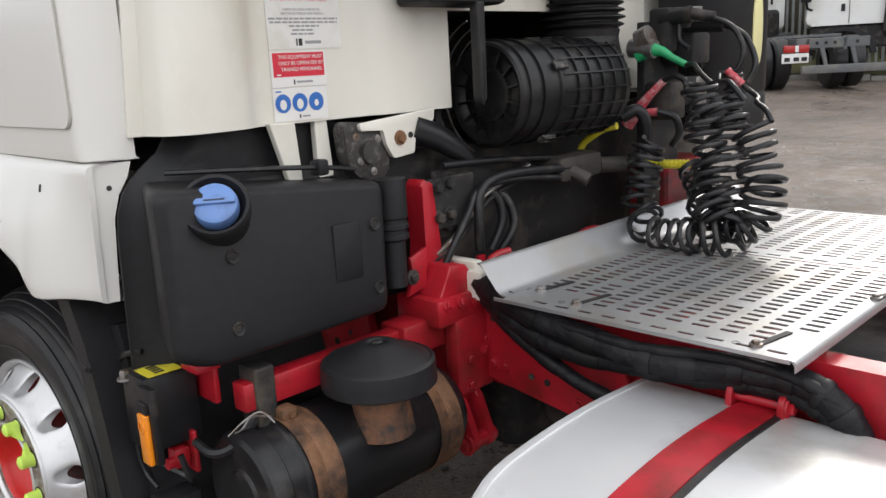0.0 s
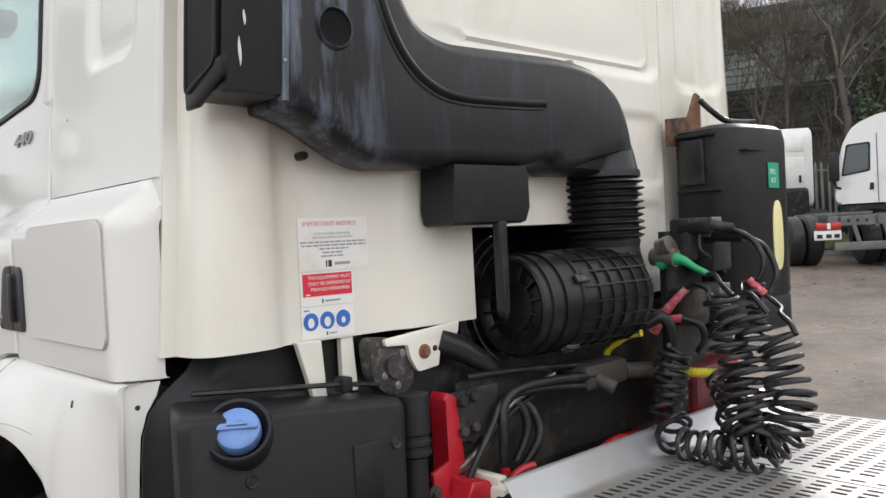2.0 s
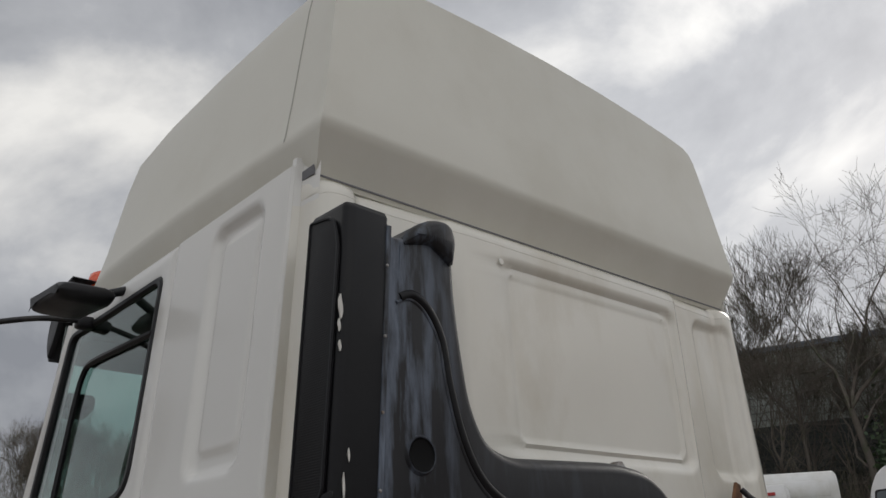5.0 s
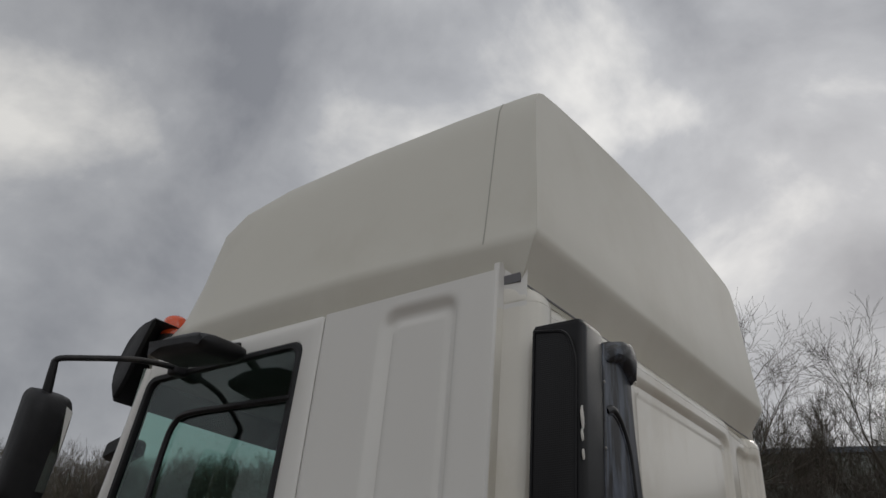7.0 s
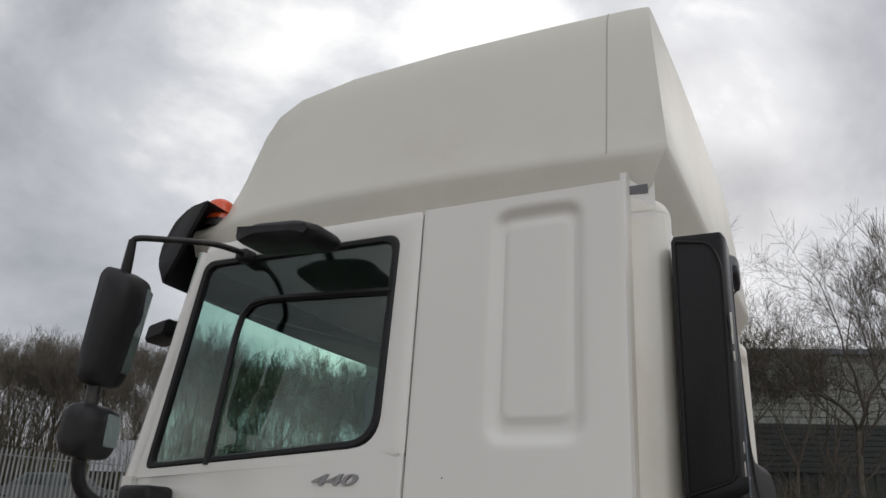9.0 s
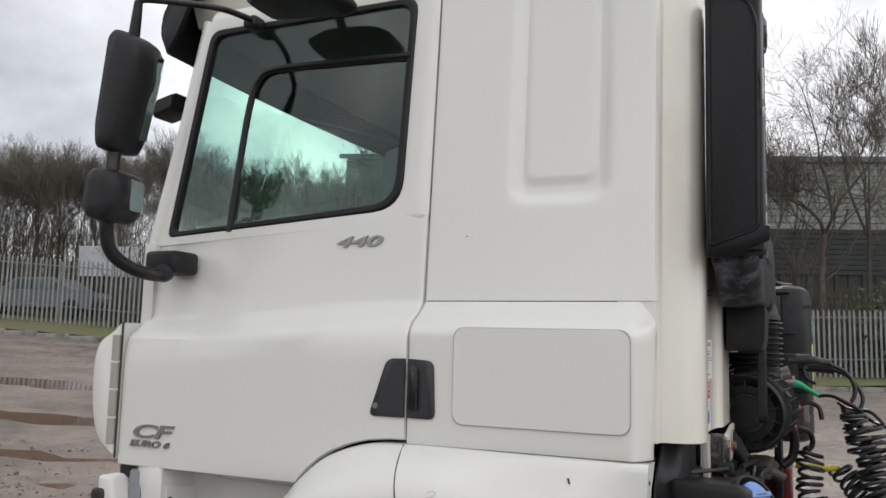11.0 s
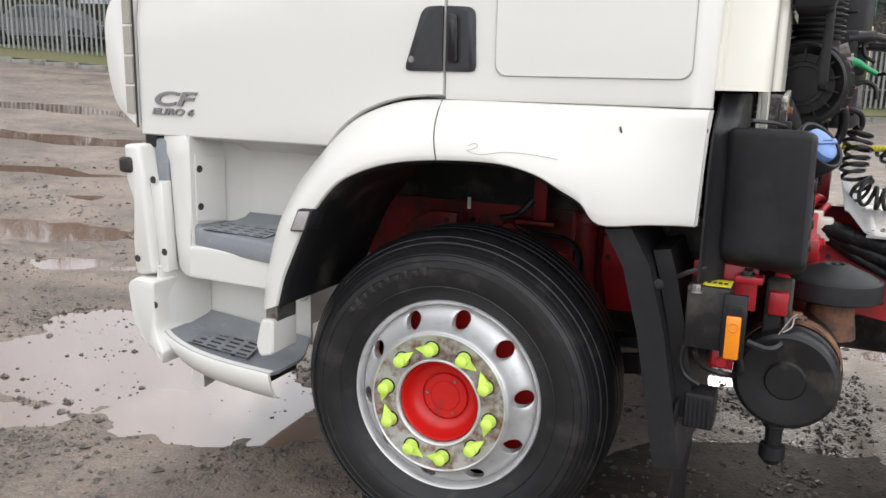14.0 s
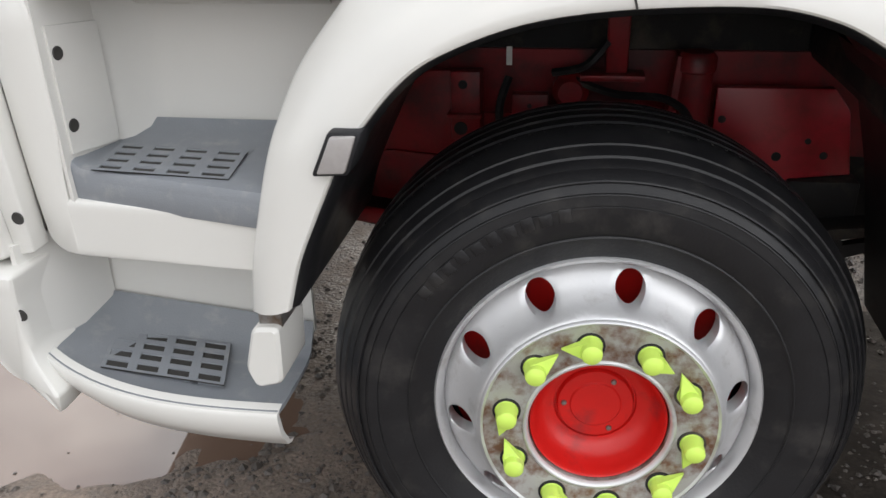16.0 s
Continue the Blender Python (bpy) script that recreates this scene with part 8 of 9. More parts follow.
sill_ = rounded([(-1.030, 0.872), (-0.57, 0.876), (-0.57, 0.775), (-1.010, 0.752), (-1.045, 0.775)], [0.01, 0.004, 0.004, 0.03, 0.02], 4)
part("step_frame_sill", pillow(sill_, ((-0.0505, 0.008), (-0.0455, 0.002), (-0.034, 0.0), (0.04, 0.0)), axis="y", shift=slant), WHITE, steps, smooth=45)
panel_ = [[(-0.966 + 0.016 * t, 0.020 + 0.13 * t, z - 0.012 * t) for t in span(0, 1, 4)] for z in span(0.955, 1.185, 4)]
part("cheek_panel", sheet(panel_, (-0.006, 0.001, 0)), WHITE, steps, smooth=45)
# recess walls
rows = [[(-0.972 + 0.02 * t, 0.0 + 0.245 * t, z) for t in span(0, 1, 6)] for z in span(0.84, 1.26, 4)]
part("recess_cheek", sheet(rows, (-0.01, 0.004, 0)), WHITE, steps, smooth=45)
rows = [[(x, 0.240 + 0.02 * (1.25 - z) + 0.10 * ease((-0.88 - x) / 0.09) ** 2 * -1, z) for x in span(-0.97, -0.495, 16)] for z in span(0.83, 1.26, 6)]
part("recess_back", sheet(rows, (0, 0.01, 0)), WHITE, steps, smooth=60)
rows = [[(x, y, z) for y, z in ((0.235, 1.19), (0.20, 1.215), (0.10, 1.235), (0.02, 1.245))] for x in span(-1.09, -0.52, 6)]
part("recess_soffit", sheet(rows, (0, 0, 0.012)), WHITE, steps, smooth=45)
rows = [[(-1.092 + 0.050 * t, -0.045 + 0.205 * t, z) for t in span(0, 1, 4)] for z in span(0.52, 0.79, 3)]
part("lower_cheek", sheet(rows, (-0.012, 0.002, 0)), WHITE, steps, smooth=45)
rows = [[(x, 0.168 - 0.025 * (x + 1.05) / 0.5, z) for x in span(-1.050, -0.585, 4)] for z in span(0.53, 0.80, 4)]
part("lower_back", sheet(rows, (0, 0.012, 0)), WHITE, steps, smooth=45)
part("lower_ledge", prism(rounded([(-0.985, 0.790), (-0.955, 0.712), (-0.90, 0.690), (-0.59, 0.690), (-0.59, 0.790)], 0.03, 5), "y", 0.128, 0.150, 0.006), WHITE, steps, smooth=45)
def skirt_y(x):
    """The bowed front edge of the lower step."""
    t = (x + 1.094) / 0.551
    return -0.072 + (0.028 * (1 - ease((x + 1.215) / 0.12)) if x < -1.094 else 0.0) + (-0.030 * t + 0.028 * (1 - t) - 0.068 * math.sin(math.pi * max(0, t) ** 0.80) if t > 0 else 0.028 * ease((x + 1.215) / 0.12))


def skirt_z(x):
    return 0.566 - 0.118 * (max(-1.12, x) + 1.094)


rows = []
for x in span(-1.215, -0.580, 26):
    t = (x + 1.215) / 0.672
    out, top = skirt_y(x), skirt_z(x) - 0.004
    low = 0.500 - 0.155 * max(0.0, x + 1.094) - 0.020 * ease(t * 2)
    rows.append([(x, out + 0.02, top + 0.004), (x, out + 0.004, top + 0.002), (x, out, top - 0.006), (x, out + 0.010, (top + low) / 2), (x, out + 0.034, low + 0.010), (x, out + 0.055, low)])
part("lower_skirt", sheet(rows, (0, 0.012, 0.002)), WHITE, steps, smooth=45)
block = rounded([(-1.212, 0.727), (-1.170, 0.752), (-1.072, 0.750), (-1.084, 0.689), (-1.083, 0.575), (-1.012, 0.512), (-1.025, 0.462), (-1.149, 0.515), (-1.197, 0.597)], [0.02, 0.02, 0.012, 0.02, 0.02, 0.008, 0.01, 0.03, 0.03], 4)
part("bumper_corner", pillow(block, ((-0.075, 0.010), (-0.068, 0.003), (-0.05, 0.0), (0.06, 0.0)), axis="y", shift=lambda co: Vector((0, (skirt_y(max(co.x, -1.088)) + 0.043) * 1.0, 0))), WHITE, steps, smooth=40)
part("skirt_floor", box(-1.0, -0.66, 0.0, 0.16, 0.425, 0.44), SATIN, steps)


def tread(name, x0, x1, y0, y1, z, nx_, ny_, sx, sy, m=None):
    bm_ = bmesh.new()
    dx, dy = (x1 - x0) / nx_, (y1 - y0) / ny_
    for i in range(nx_):
        for j in range(ny_):
            off = 0.0
            a0, a1, b0, b1 = x0 + i * dx, x0 + (i + 1) * dx, y0 + j * dy, y0 + (j + 1) * dy
            c = [bm_.verts.new((p, q, z)) for p, q in ((a0, b0), (a1, b0), (a1, b1), (a0, b1))]
            mx, my = (a0 + a1) / 2, (b0 + b1) / 2
            h = [bm_.verts.new((mx + u * sx, my + v * sy, z + 0.0)) for u, v in ((-1, -1), (1, -1), (1, 1), (-1, 1))]
            d = [bm_.verts.new(v.co - Vector((0, 0, 0.012))) for v in h]
            for k_ in range(4):
                l_ = (k_ + 1) % 4
                bm_.faces.new((c[k_], c[l_], h[l_], h[k_]))
                bm_.faces.new((h[k_], h[l_], d[l_], d[k_]))
    bmesh.ops.remove_doubles(bm_, verts=bm_.verts[:], dist=0.0003)
    if m is not None:
        bmesh.ops.transform(bm_, matrix=m, verts=bm_.verts[:])
    return bm_


# upper tread
upper = part("upper_tread", bmesh.new(), STEP, steps, "grey plastic upper step tread")
rows = []
for x, lift in [(-1.003, 0.050), (-0.992, 0.044), (-0.975, 0.016), (-0.955, 0.002), (-0.94, 0.0)] + [(v, 0.0) for v in span(-0.92, -0.54, 9)] + [(-0.515, 0.0)]:
    yf = 0.018 - 0.210 * (x + 1.003)
    rows.append([(x, yf + 0.022, 0.866), (x, yf + 0.003, 0.872), (x, yf, 0.880), (x, yf - 0.002, 0.918 + lift), (x, yf + 0.004, 0.930 + lift), (x, yf + 0.016, 0.934 + lift), (x, 0.05, 0.932 + lift), (x, 0.15, 0.932 + lift), (x, 0.19, 0.937 + lift), (x, 0.222, 0.948 + lift * 0.3), (x, 0.236, 0.964)])
part("tread_body", sheet(rows, (0, 0.0, -0.008)), STEP, upper, smooth=40)


def slab(x0, x1, y0, y1, dz):
    """Carries a flat grid onto a tread with one slanted side."""
    return Matrix(((1, -0.16, 0, 0), (-0.075, 1, 0, 0), (0, 0, 1, dz), (0, 0, 0, 1)))


part("tread_grid", tread("grid", -0.935, -0.660, -0.075, 0.075, 0.9365, 4, 4, 0.022, 0.0090, slab(0, 0, 0, 0, 0)), STEP, upper)
# Dark sheet just under the slots; its colour stands for their shade.
part("grid_floor", tread("grid", -0.935, -0.660, -0.075, 0.075, 0.9340, 1, 1, 0.0001, 0.0001, slab(0, 0, 0, 0, 0)), GAP, upper)
# lower tread
lower = part("lower_tread", bmesh.new(), STEP, steps, "grey plastic lower step tread")
rows = []
for x in span(-1.092, -0.582, 24):
    t = (x + 1.092) / 0.547
    out, zf = skirt_y(x), skirt_z(x)
    dish = 0.013 * ease(t / 0.22) * (1 - 0.55 * ease((t - 0.3) / 0.7))
    back = 0.160 - 0.03 * t
    rows.append([(x, out + 0.010, zf), (x, out + 0.022, zf - 0.002), (x, min(out + 0.05, 0.0), zf - dish), (x, 0.07, zf - dish), (x, 0.10, zf - dish + 0.010), (x, back - 0.006, zf + 0.022 + 0.02 * t), (x, back, zf + 0.03 + 0.03 * t)])
part("tread_body", sheet(rows, (0, 0, -0.01)), STEP, lower, smooth=40)
low_m = Matrix(((1, -0.33, 0, 0.04), (-0.02, 1, 0, 0.010), (-0.060, 0, 1, -0.048), (0, 0, 0, 1)))
part("tread_grid", tread("grid", -1.030, -0.770, -0.085, 0.060, 0.5275, 4, 4, 0.023, 0.0105, low_m), STEP, lower)
# Same dark sheet, painted in as the shade of the lower slots.
part("grid_floor", tread("grid", -1.030, -0.770, -0.085, 0.060, 0.5245, 1, 1, 0.0001, 0.0001, low_m), GAP, lower)
for x, y, z in ((-1.075, -0.031, 0.843), (-1.103, -0.040, 1.096), (-1.172, -0.061, 0.815), (-1.086, -0.076, 0.660)):
    part("plug_hole", lathe([(0.0, -0.0012), (0.009, -0.0012), (0.0115, -0.0022), (0.0128, 0.0)], 16, Matrix.Translation((x, y, z))), GAP, steps, "dark round plug hole", smooth=40)
for z in (1.005, 1.136):
    part("plug_hole", lathe([(0.0, -0.0012), (0.009, -0.0012), (0.0115, -0.0022), (0.0128, 0.0)], 16, Matrix.Translation((-0.9635, 0.036, z)) @ Matrix.Rotation(radians(82), 4, "Z")), GAP, steps, "dark round plug hole", smooth=40)
# foot of the wheel arch beside the lower step
part("arch_foot", pillow(rounded([(-0.606, 0.688), (-0.556, 0.692), (-0.560, 0.575), (-0.612, 0.560), (-0.628, 0.60)], 0.012, 3), ((-0.110, 0.006), (-0.103, 0.0), (0.02, 0.0)), axis="y"), WHITE, steps, smooth=40)
part("arch_clip", box(-0.600, -0.555, -0.090, 0.02, 0.680, 0.745, 0.006), STEEL, steps)
MK = [(-0.447, 1.000), (-0.388, 1.004), (-0.361, 1.074), (-0.415, 1.072)]
marker = part("side_marker", prism(MK, "y", -0.168, -0.09, 0.006), BLACK, lorry, "clear side marker lamp on the wheel arch", smooth=40)
part("marker_lens", prism([(-0.437, 1.006), (-0.392, 1.009), (-0.371, 1.068), (-0.411, 1.066)], "y", -0.173, -0.150, 0.004), CLEAR, marker, smooth=40)
# panel joints, chip and pencil-thin scratch on the arch


def on_arch(x, z, lift=0.0006):
    """A point on the near arch moulding."""
    inn = spline([(u, 0, v) for u, v in INNER], 5)
    zi = min(inn, key=lambda p: abs(p.x - x)).z
    t = max(0.0, min(1.0, (z - zi) / (1.401 - zi)))
    return x, arch_y(x, z, t) - lift, z


part("panel_joint", tube([on_arch(x, z) for x, z in zip(span(-0.026, 0.015, 10), span(1.400, 1.240, 10))], 0.0018, 5), GAP, arch_near)
part("scratch", tube(spline([on_arch(x, z) for x, z in ((0.105, 1.283), (0.122, 1.291), (0.132, 1.283), (0.116, 1.274), (0.104, 1.270), (0.145, 1.262), (0.205, 1.271), (0.275, 1.268), (0.345, 1.258))], 5), 0.0006, 5), SCRATCH, arch_near, "dark pencil-thin scratch")
part("chip", tube([on_arch(x, z) for x, z in ((0.494, 1.348), (0.497, 1.338), (0.500, 1.334))], 0.003, 5), GAP, arch_near)
for y, z in ((0.03, 1.345), (0.028, 1.150)):
    part("plug_hole", lathe([(0.0, -0.001), (0.005, -0.001), (0.006, 0.001)], 12, Matrix.Translation((0.704, y + 0.012, z)) @ TURN_X), GAP, arch_near)
part("side_plug", lathe([(0.0, -0.0008), (0.0025, -0.0008), (0.003, 0.001)], 12, Matrix.Translation((0.115, side_y(2.05), 2.052))), GAP, lorry)

# ---------------------------------------------------------------- far lorries and a car
def far_wheel(x, y, z, r, width, parent):
    w = part("wheel", lathe([(0.0, 0.05), (r * 0.35, 0.05), (r * 0.55, 0.02), (r * 0.58, 0.0), (r * 0.62, -0.005), (r * 0.85, -0.012), (r * 0.95, 0.02), (r, 0.05), (r, width - 0.05), (r * 0.9, width), (r * 0.5, width)], 40, Matrix.Translation((x, y, z)) @ Matrix.Rotation(radians(90), 4, "Z")), RUBBER, parent, smooth=30)
    return w


FAR_EYE = (2.43, -0.63)
FH = radians(22.5)
fx, fy = FAR_EYE[0] - math.sin(FH) * 16.2, FAR_EYE[1] + math.cos(FH) * 16.2
base = Matrix.Translation((fx, fy, ground_z(fx, fy) + 0.02)) @ Matrix.Rotation(FH, 4, "Z")
# local frame: x to the right across the view, y away from the viewer


def far_lorry(name, label, m):
    ob = thing(name, label, "lorry", "lorries across the yard")
    ob.matrix_basis = m
    return ob


rear = far_lorry("parked_lorry", "white tractor unit with grey chassis parked across the yard", Matrix.Translation((-4.87, 16.95, ground_z(-4.87, 16.95) + 0.02)) @ Matrix.Rotation(radians(40.8), 4, "Z"))
for x in (0.28, 1.02):
    part("chassis_rail", box(x, x + 0.08, -0.55, 4.9, 0.80, 1.05, 0.01), FAR_GREY, rear)
for x in (-0.36, 0.0, 1.18, 1.54):
    far_wheel(x + 0.15, 0.35, 0.54, 0.54, 0.32, rear)
for y in (-0.55, 0.5, 1.6, 2.7):
    part("cross_member", box(0.10, 1.55, y, y + 0.08, 0.84, 1.04, 0.01), FAR_GREY, rear)
for x in (0.50, 0.68, 0.86, 1.30):
    part("bolt_hole", lathe([(0.0, -0.004), (0.035, -0.004), (0.035, 0.01)], 16, Matrix.Translation((x, -0.55, 0.94))), DARK, rear)
for x in (0.55, 1.15):
    part("bar_stay", prism([(x, 0.84), (x + 0.09, 0.84), (x + 0.17, 0.50), (x + 0.10, 0.50)], "y", -0.60, -0.54), FAR_GREY, rear)
part("underrun_bar", box(0.18, 2.30, -0.66, -0.56, 0.33, 0.50, 0.02), FAR_GREY, rear, smooth=40)
part("lamp_board", box(-0.23, 0.31, -0.68, -0.64, 0.56, 0.76, 0.02), FAR_WHITE, rear, "white rear board", smooth=40)
part("tail_lamp", box(-0.20, 0.02, -0.72, -0.62, 0.77, 0.92, 0.02), TAIL, rear, "red tail lamp", smooth=40)
part("tail_lamp", box(0.09, 0.30, -0.72, -0.62, 0.77, 0.92, 0.02), TAIL, rear, "red tail lamp", smooth=40)
part("reverse_lens", box(0.02, 0.09, -0.715, -0.62, 0.78, 0.91, 0.01), FAR_WHITE, rear)
for k, x in enumerate((-0.13, 0.05, 0.21)):
    part("print_bar", box(x - 0.05, x + 0.06, -0.685, -0.679, 0.60, 0.68), DARK, rear)
for y in (0.0, 0.55, 1.25, 1.9):
    part("deck_bar", box(0.2, 1.2, y, y + 0.08, 1.06, 1.12, 0.01), FAR_GREY, rear)
part("mudguard", loft([[(x, 4.6 + 0.66 * math.cos(a), 0.60 + 0.66 * math.sin(a)) for a in span(radians(15), radians(165), 12)] + [(x, 4.6 + 0.60 * math.cos(a), 0.60 + 0.60 * math.sin(a)) for a in span(radians(165), radians(15), 12)] for x in (1.20, 1.75)]), BLACK, rear, smooth=40)
part("front_mass", box(0.15, 1.35, 4.3, 5.2, 0.7, 1.85, 0.1), DARK, rear)
bm = prism(rounded([(4.9, 1.35), (6.9, 1.2), (7.0, 2.2), (6.7, 3.3), (6.3, 3.52), (5.0, 3.50), (4.88, 3.3)], 0.12, 4), "x", -0.75, 1.64, 0.05)
part("far_cab", bm, FAR_WHITE, rear, "white cab seen from behind", smooth=40)
for z, h in ((1.75, 0.95), (2.85, 0.4)):
    part("pressed_panel", box(-0.55, 1.42, 4.865, 4.90, z, z + h, 0.02), FAR_WHITE, rear, smooth=40)
part("cab_handle", box(1.26, 1.32, 4.84, 4.87, 2.0, 2.2, 0.01), BLACK, rear)

m2 = Matrix.Translation((-5.18, 18.94, ground_z(-5.18, 18.94) + 0.02)) @ Matrix.Rotation(radians(22), 4, "Z") @ Matrix.Translation((0.62, -3.0, 0))
second = far_lorry("parked_lorry", "white day cab lorry with black side duct parked across the yard", m2)
bm = bmesh.new()
add_prism(bm, rounded([(-0.55, 1.22), (-0.62, 1.35), (-0.57, 1.70), (-0.44, 2.60), (-0.22, 3.02), (0.35, 3.26), (1.75, 3.30), (1.80, 1.22)], [0.05, 0.1, 0.1, 0.1, 0.2, 0.2, 0.1, 0.05], 4), "y", 3.0, 5.4, 0.05)
part("far_cab", bm, FAR_WHITE, second, "white cab seen from its side", smooth=40)
part("far_window", prism(rounded([(-0.44, 1.90), (-0.33, 2.55), (0.10, 2.58), (0.08, 1.99)], 0.06, 4), "y", 2.985, 3.01), DARK_GLASS, second, "dark cab side window")
part("window_line", prism(rounded([(-0.48, 1.86), (-0.36, 2.59), (0.14, 2.62), (0.12, 1.95)], 0.06, 4), "y", 2.992, 3.005), SEAL, second)
part("door_joint", box(0.26, 0.275, 2.99, 3.02, 1.25, 2.80), GAP, second)
part("cab_handle", box(0.10, 0.18, 2.97, 3.0, 1.52, 1.68, 0.01), BLACK, second)
part("side_duct", prism(rounded([(0.95, 1.0), (1.40, 1.0), (1.45, 2.55), (1.20, 2.65), (1.0, 2.2)], 0.06, 4), "y", 2.88, 3.02, 0.03), BLACK, second, "black intake duct", smooth=40)
part("far_mirror", box(-0.75, -0.52, 2.72, 2.90, 1.75, 2.40, 0.04), BLACK, second, smooth=40)
part("far_mirror_arm", tube([(-0.63, 2.85, 1.75), (-0.60, 2.95, 1.62), (-0.50, 3.02, 1.58)], 0.03, 8), BLACK, second)
part("wheel_arch", loft([[(0.15 + 0.72 * math.cos(a), y, 0.52 + 0.66 * math.sin(a)) for a in span(radians(5), radians(175), 14)] + [(0.15 + 0.60 * math.cos(a), y, 0.52 + 0.56 * math.sin(a)) for a in span(radians(175), radians(5), 14)] for y in (2.95, 3.3)]), BLACK, second, smooth=40)
far2 = part("wheel", lathe([(0.0, 0.04), (0.28, 0.04), (0.30, 0.0), (0.45, -0.01), (0.50, 0.03), (0.52, 0.06), (0.52, 0.25), (0.40, 0.29)], 40, Matrix.Translation((0.15, 3.02, 0.50))), RUBBER, second, smooth=30)
part("cab_underside", box(-0.5, 1.75, 3.08, 5.3, 0.70, 1.22, 0.05), DARK, second)
for y in (3.3, 4.2):
    part("chassis_rail", box(1.8, 4.2, y, y + 0.1, 0.72, 0.98, 0.01), FAR_GREY, second)
part("air_bottle", tube([(1.9, 3.15, 0.78), (2.9, 3.15, 0.78)], 0.14, 14), FAR_WHITE, second, smooth=50)
m3 = base @ Matrix.Translation((-3.4, 6.0, 0.0))
third = far_lorry("parked_lorry", "white box lorry with red markings behind the others", m3)
part("box_body", box(0.2, 2.2, 0.0, 4.0, 0.9, 3.25, 0.03), FAR_WHITE, third, smooth=40)
for k in range(4):
    part("marker_stripe", box(1.30 + 0.22 * k, 1.42 + 0.22 * k, -0.01, 0.0, 2.2 + 0.1 * (k % 2), 2.75), TAIL if k % 2 else YELLOW, third)
part("roof_lamp", box(1.6, 1.95, -0.04, 0.0, 3.0, 3.08, 0.01), TAIL, third)
far_wheel(0.5, 0.5, 0.5, 0.5, 0.3, third)

# silver car behind the fence, board on the fence
cx_, cy_ = along(-1.9, 2.6)
car = thing("parked_car", "dull silver saloon car parked behind the fence", "car")
car.matrix_basis = Matrix.Translation((cx_, cy_, ground_z(cx_, cy_) + 0.1)) @ Matrix.Rotation(math.atan2(FENCE_WAY.y, FENCE_WAY.x), 4, "Z")
sec = [(-2.1, 0.35), (-2.15, 0.62), (-2.0, 0.82), (-1.25, 0.92), (-0.65, 1.36), (0.65, 1.40), (1.35, 0.98), (1.95, 0.90), (2.12, 0.65), (2.1, 0.35)]
part("car_body", prism(rounded(sec, 0.10, 4), "y", -0.85, 0.85, 0.10), SILVER_CAR, car, smooth=50)
part("car_window", prism(rounded([(-1.05, 0.95), (-0.60, 1.30), (0.60, 1.33), (1.15, 0.98)], 0.06, 4), "y", -0.875, 0.875), DARK_GLASS, car)
for x in (-1.35, 1.35):
    part("car_wheel", lathe([(0.0, 0.0), (0.19, 0.0), (0.20, -0.02), (0.31, -0.01), (0.32, 0.1), (0.32, 0.2)], 28, Matrix.Translation((x, -0.88, 0.32))), RUBBER, car, smooth=40)
bx_, by_ = along(-0.3, 3.9)
board = part("site_board", box(-1.15, 1.15, -0.03, 0.03, 1.72, 2.85, 0.01), BOARD)
board.matrix_basis = Matrix.Translation((bx_, by_, ground_z(bx_, by_))) @ Matrix.Rotation(math.atan2(FENCE_WAY.y, FENCE_WAY.x), 4, "Z")
tagged(board, "pale grey panel standing on legs behind the fence", "panel")
part("board_leg", box(-1.0, -0.92, 0.03, 0.1, -0.1, 2.6), GALV, board)
part("board_leg", box(0.92, 1.0, 0.03, 0.1, -0.1, 2.6), GALV, board)

# ---------------------------------------------------------------- beyond the yard
fence = thing("palisade_fence", "galvanised steel palisade fence on the grass verge", "fence")
PALE = [(-0.034, 0.0), (0.034, 0.0), (0.034, 1.98), (0.022, 2.05), (0.0, 2.10), (-0.022, 2.05), (-0.034, 1.98)]
bm = prism(PALE, "y", -0.002, 0.002)
for v in bm.verts:
    v.co.y += 0.012 * (1 - abs(v.co.x) / 0.034)
pale_mesh = bpy.data.meshes.new("pale")
bm.to_mesh(pale_mesh)
bm.free()
pale_mesh.materials.append(GALV)
turn = math.atan2(FENCE_WAY.y, FENCE_WAY.x)
PITCH = 0.158


def add_pale(s):
    x, y = along(s)
    ob = new("pale", pale_mesh)
    ob.parent = fence
    ob.matrix_basis = Matrix.Translation((x, y, ground_z(x, y) + 0.16)) @ Matrix.Rotation(turn + random.uniform(-0.05, 0.05), 4, "Z") @ Matrix.Rotation(random.gauss(0, 0.006), 4, "Y")


s = -6.0
stretch_a = [-5.0 + PITCH * i for i in range(95)]
stretch_b = [14.5 + PITCH * i for i in range(140)]
for s in stretch_a + stretch_b:
    add_pale(s)
bm = bmesh.new()
for s in [-20 + PITCH * i for i in range(95)] + [10.02 + PITCH * i for i in range(28)]:
    x, y = along(s)
    m = Matrix.Translation((x, y, ground_z(x, y) + 0.16)) @ Matrix.Rotation(turn, 4, "Z")
    vs = [bm.verts.new(m @ v.co) for v in pale_mesh.vertices]
    for p in pale_mesh.polygons:
        bm.faces.new([vs[i] for i in p.vertices])
tagged(part("pale_rest", bm, GALV, fence), kind="stuff")
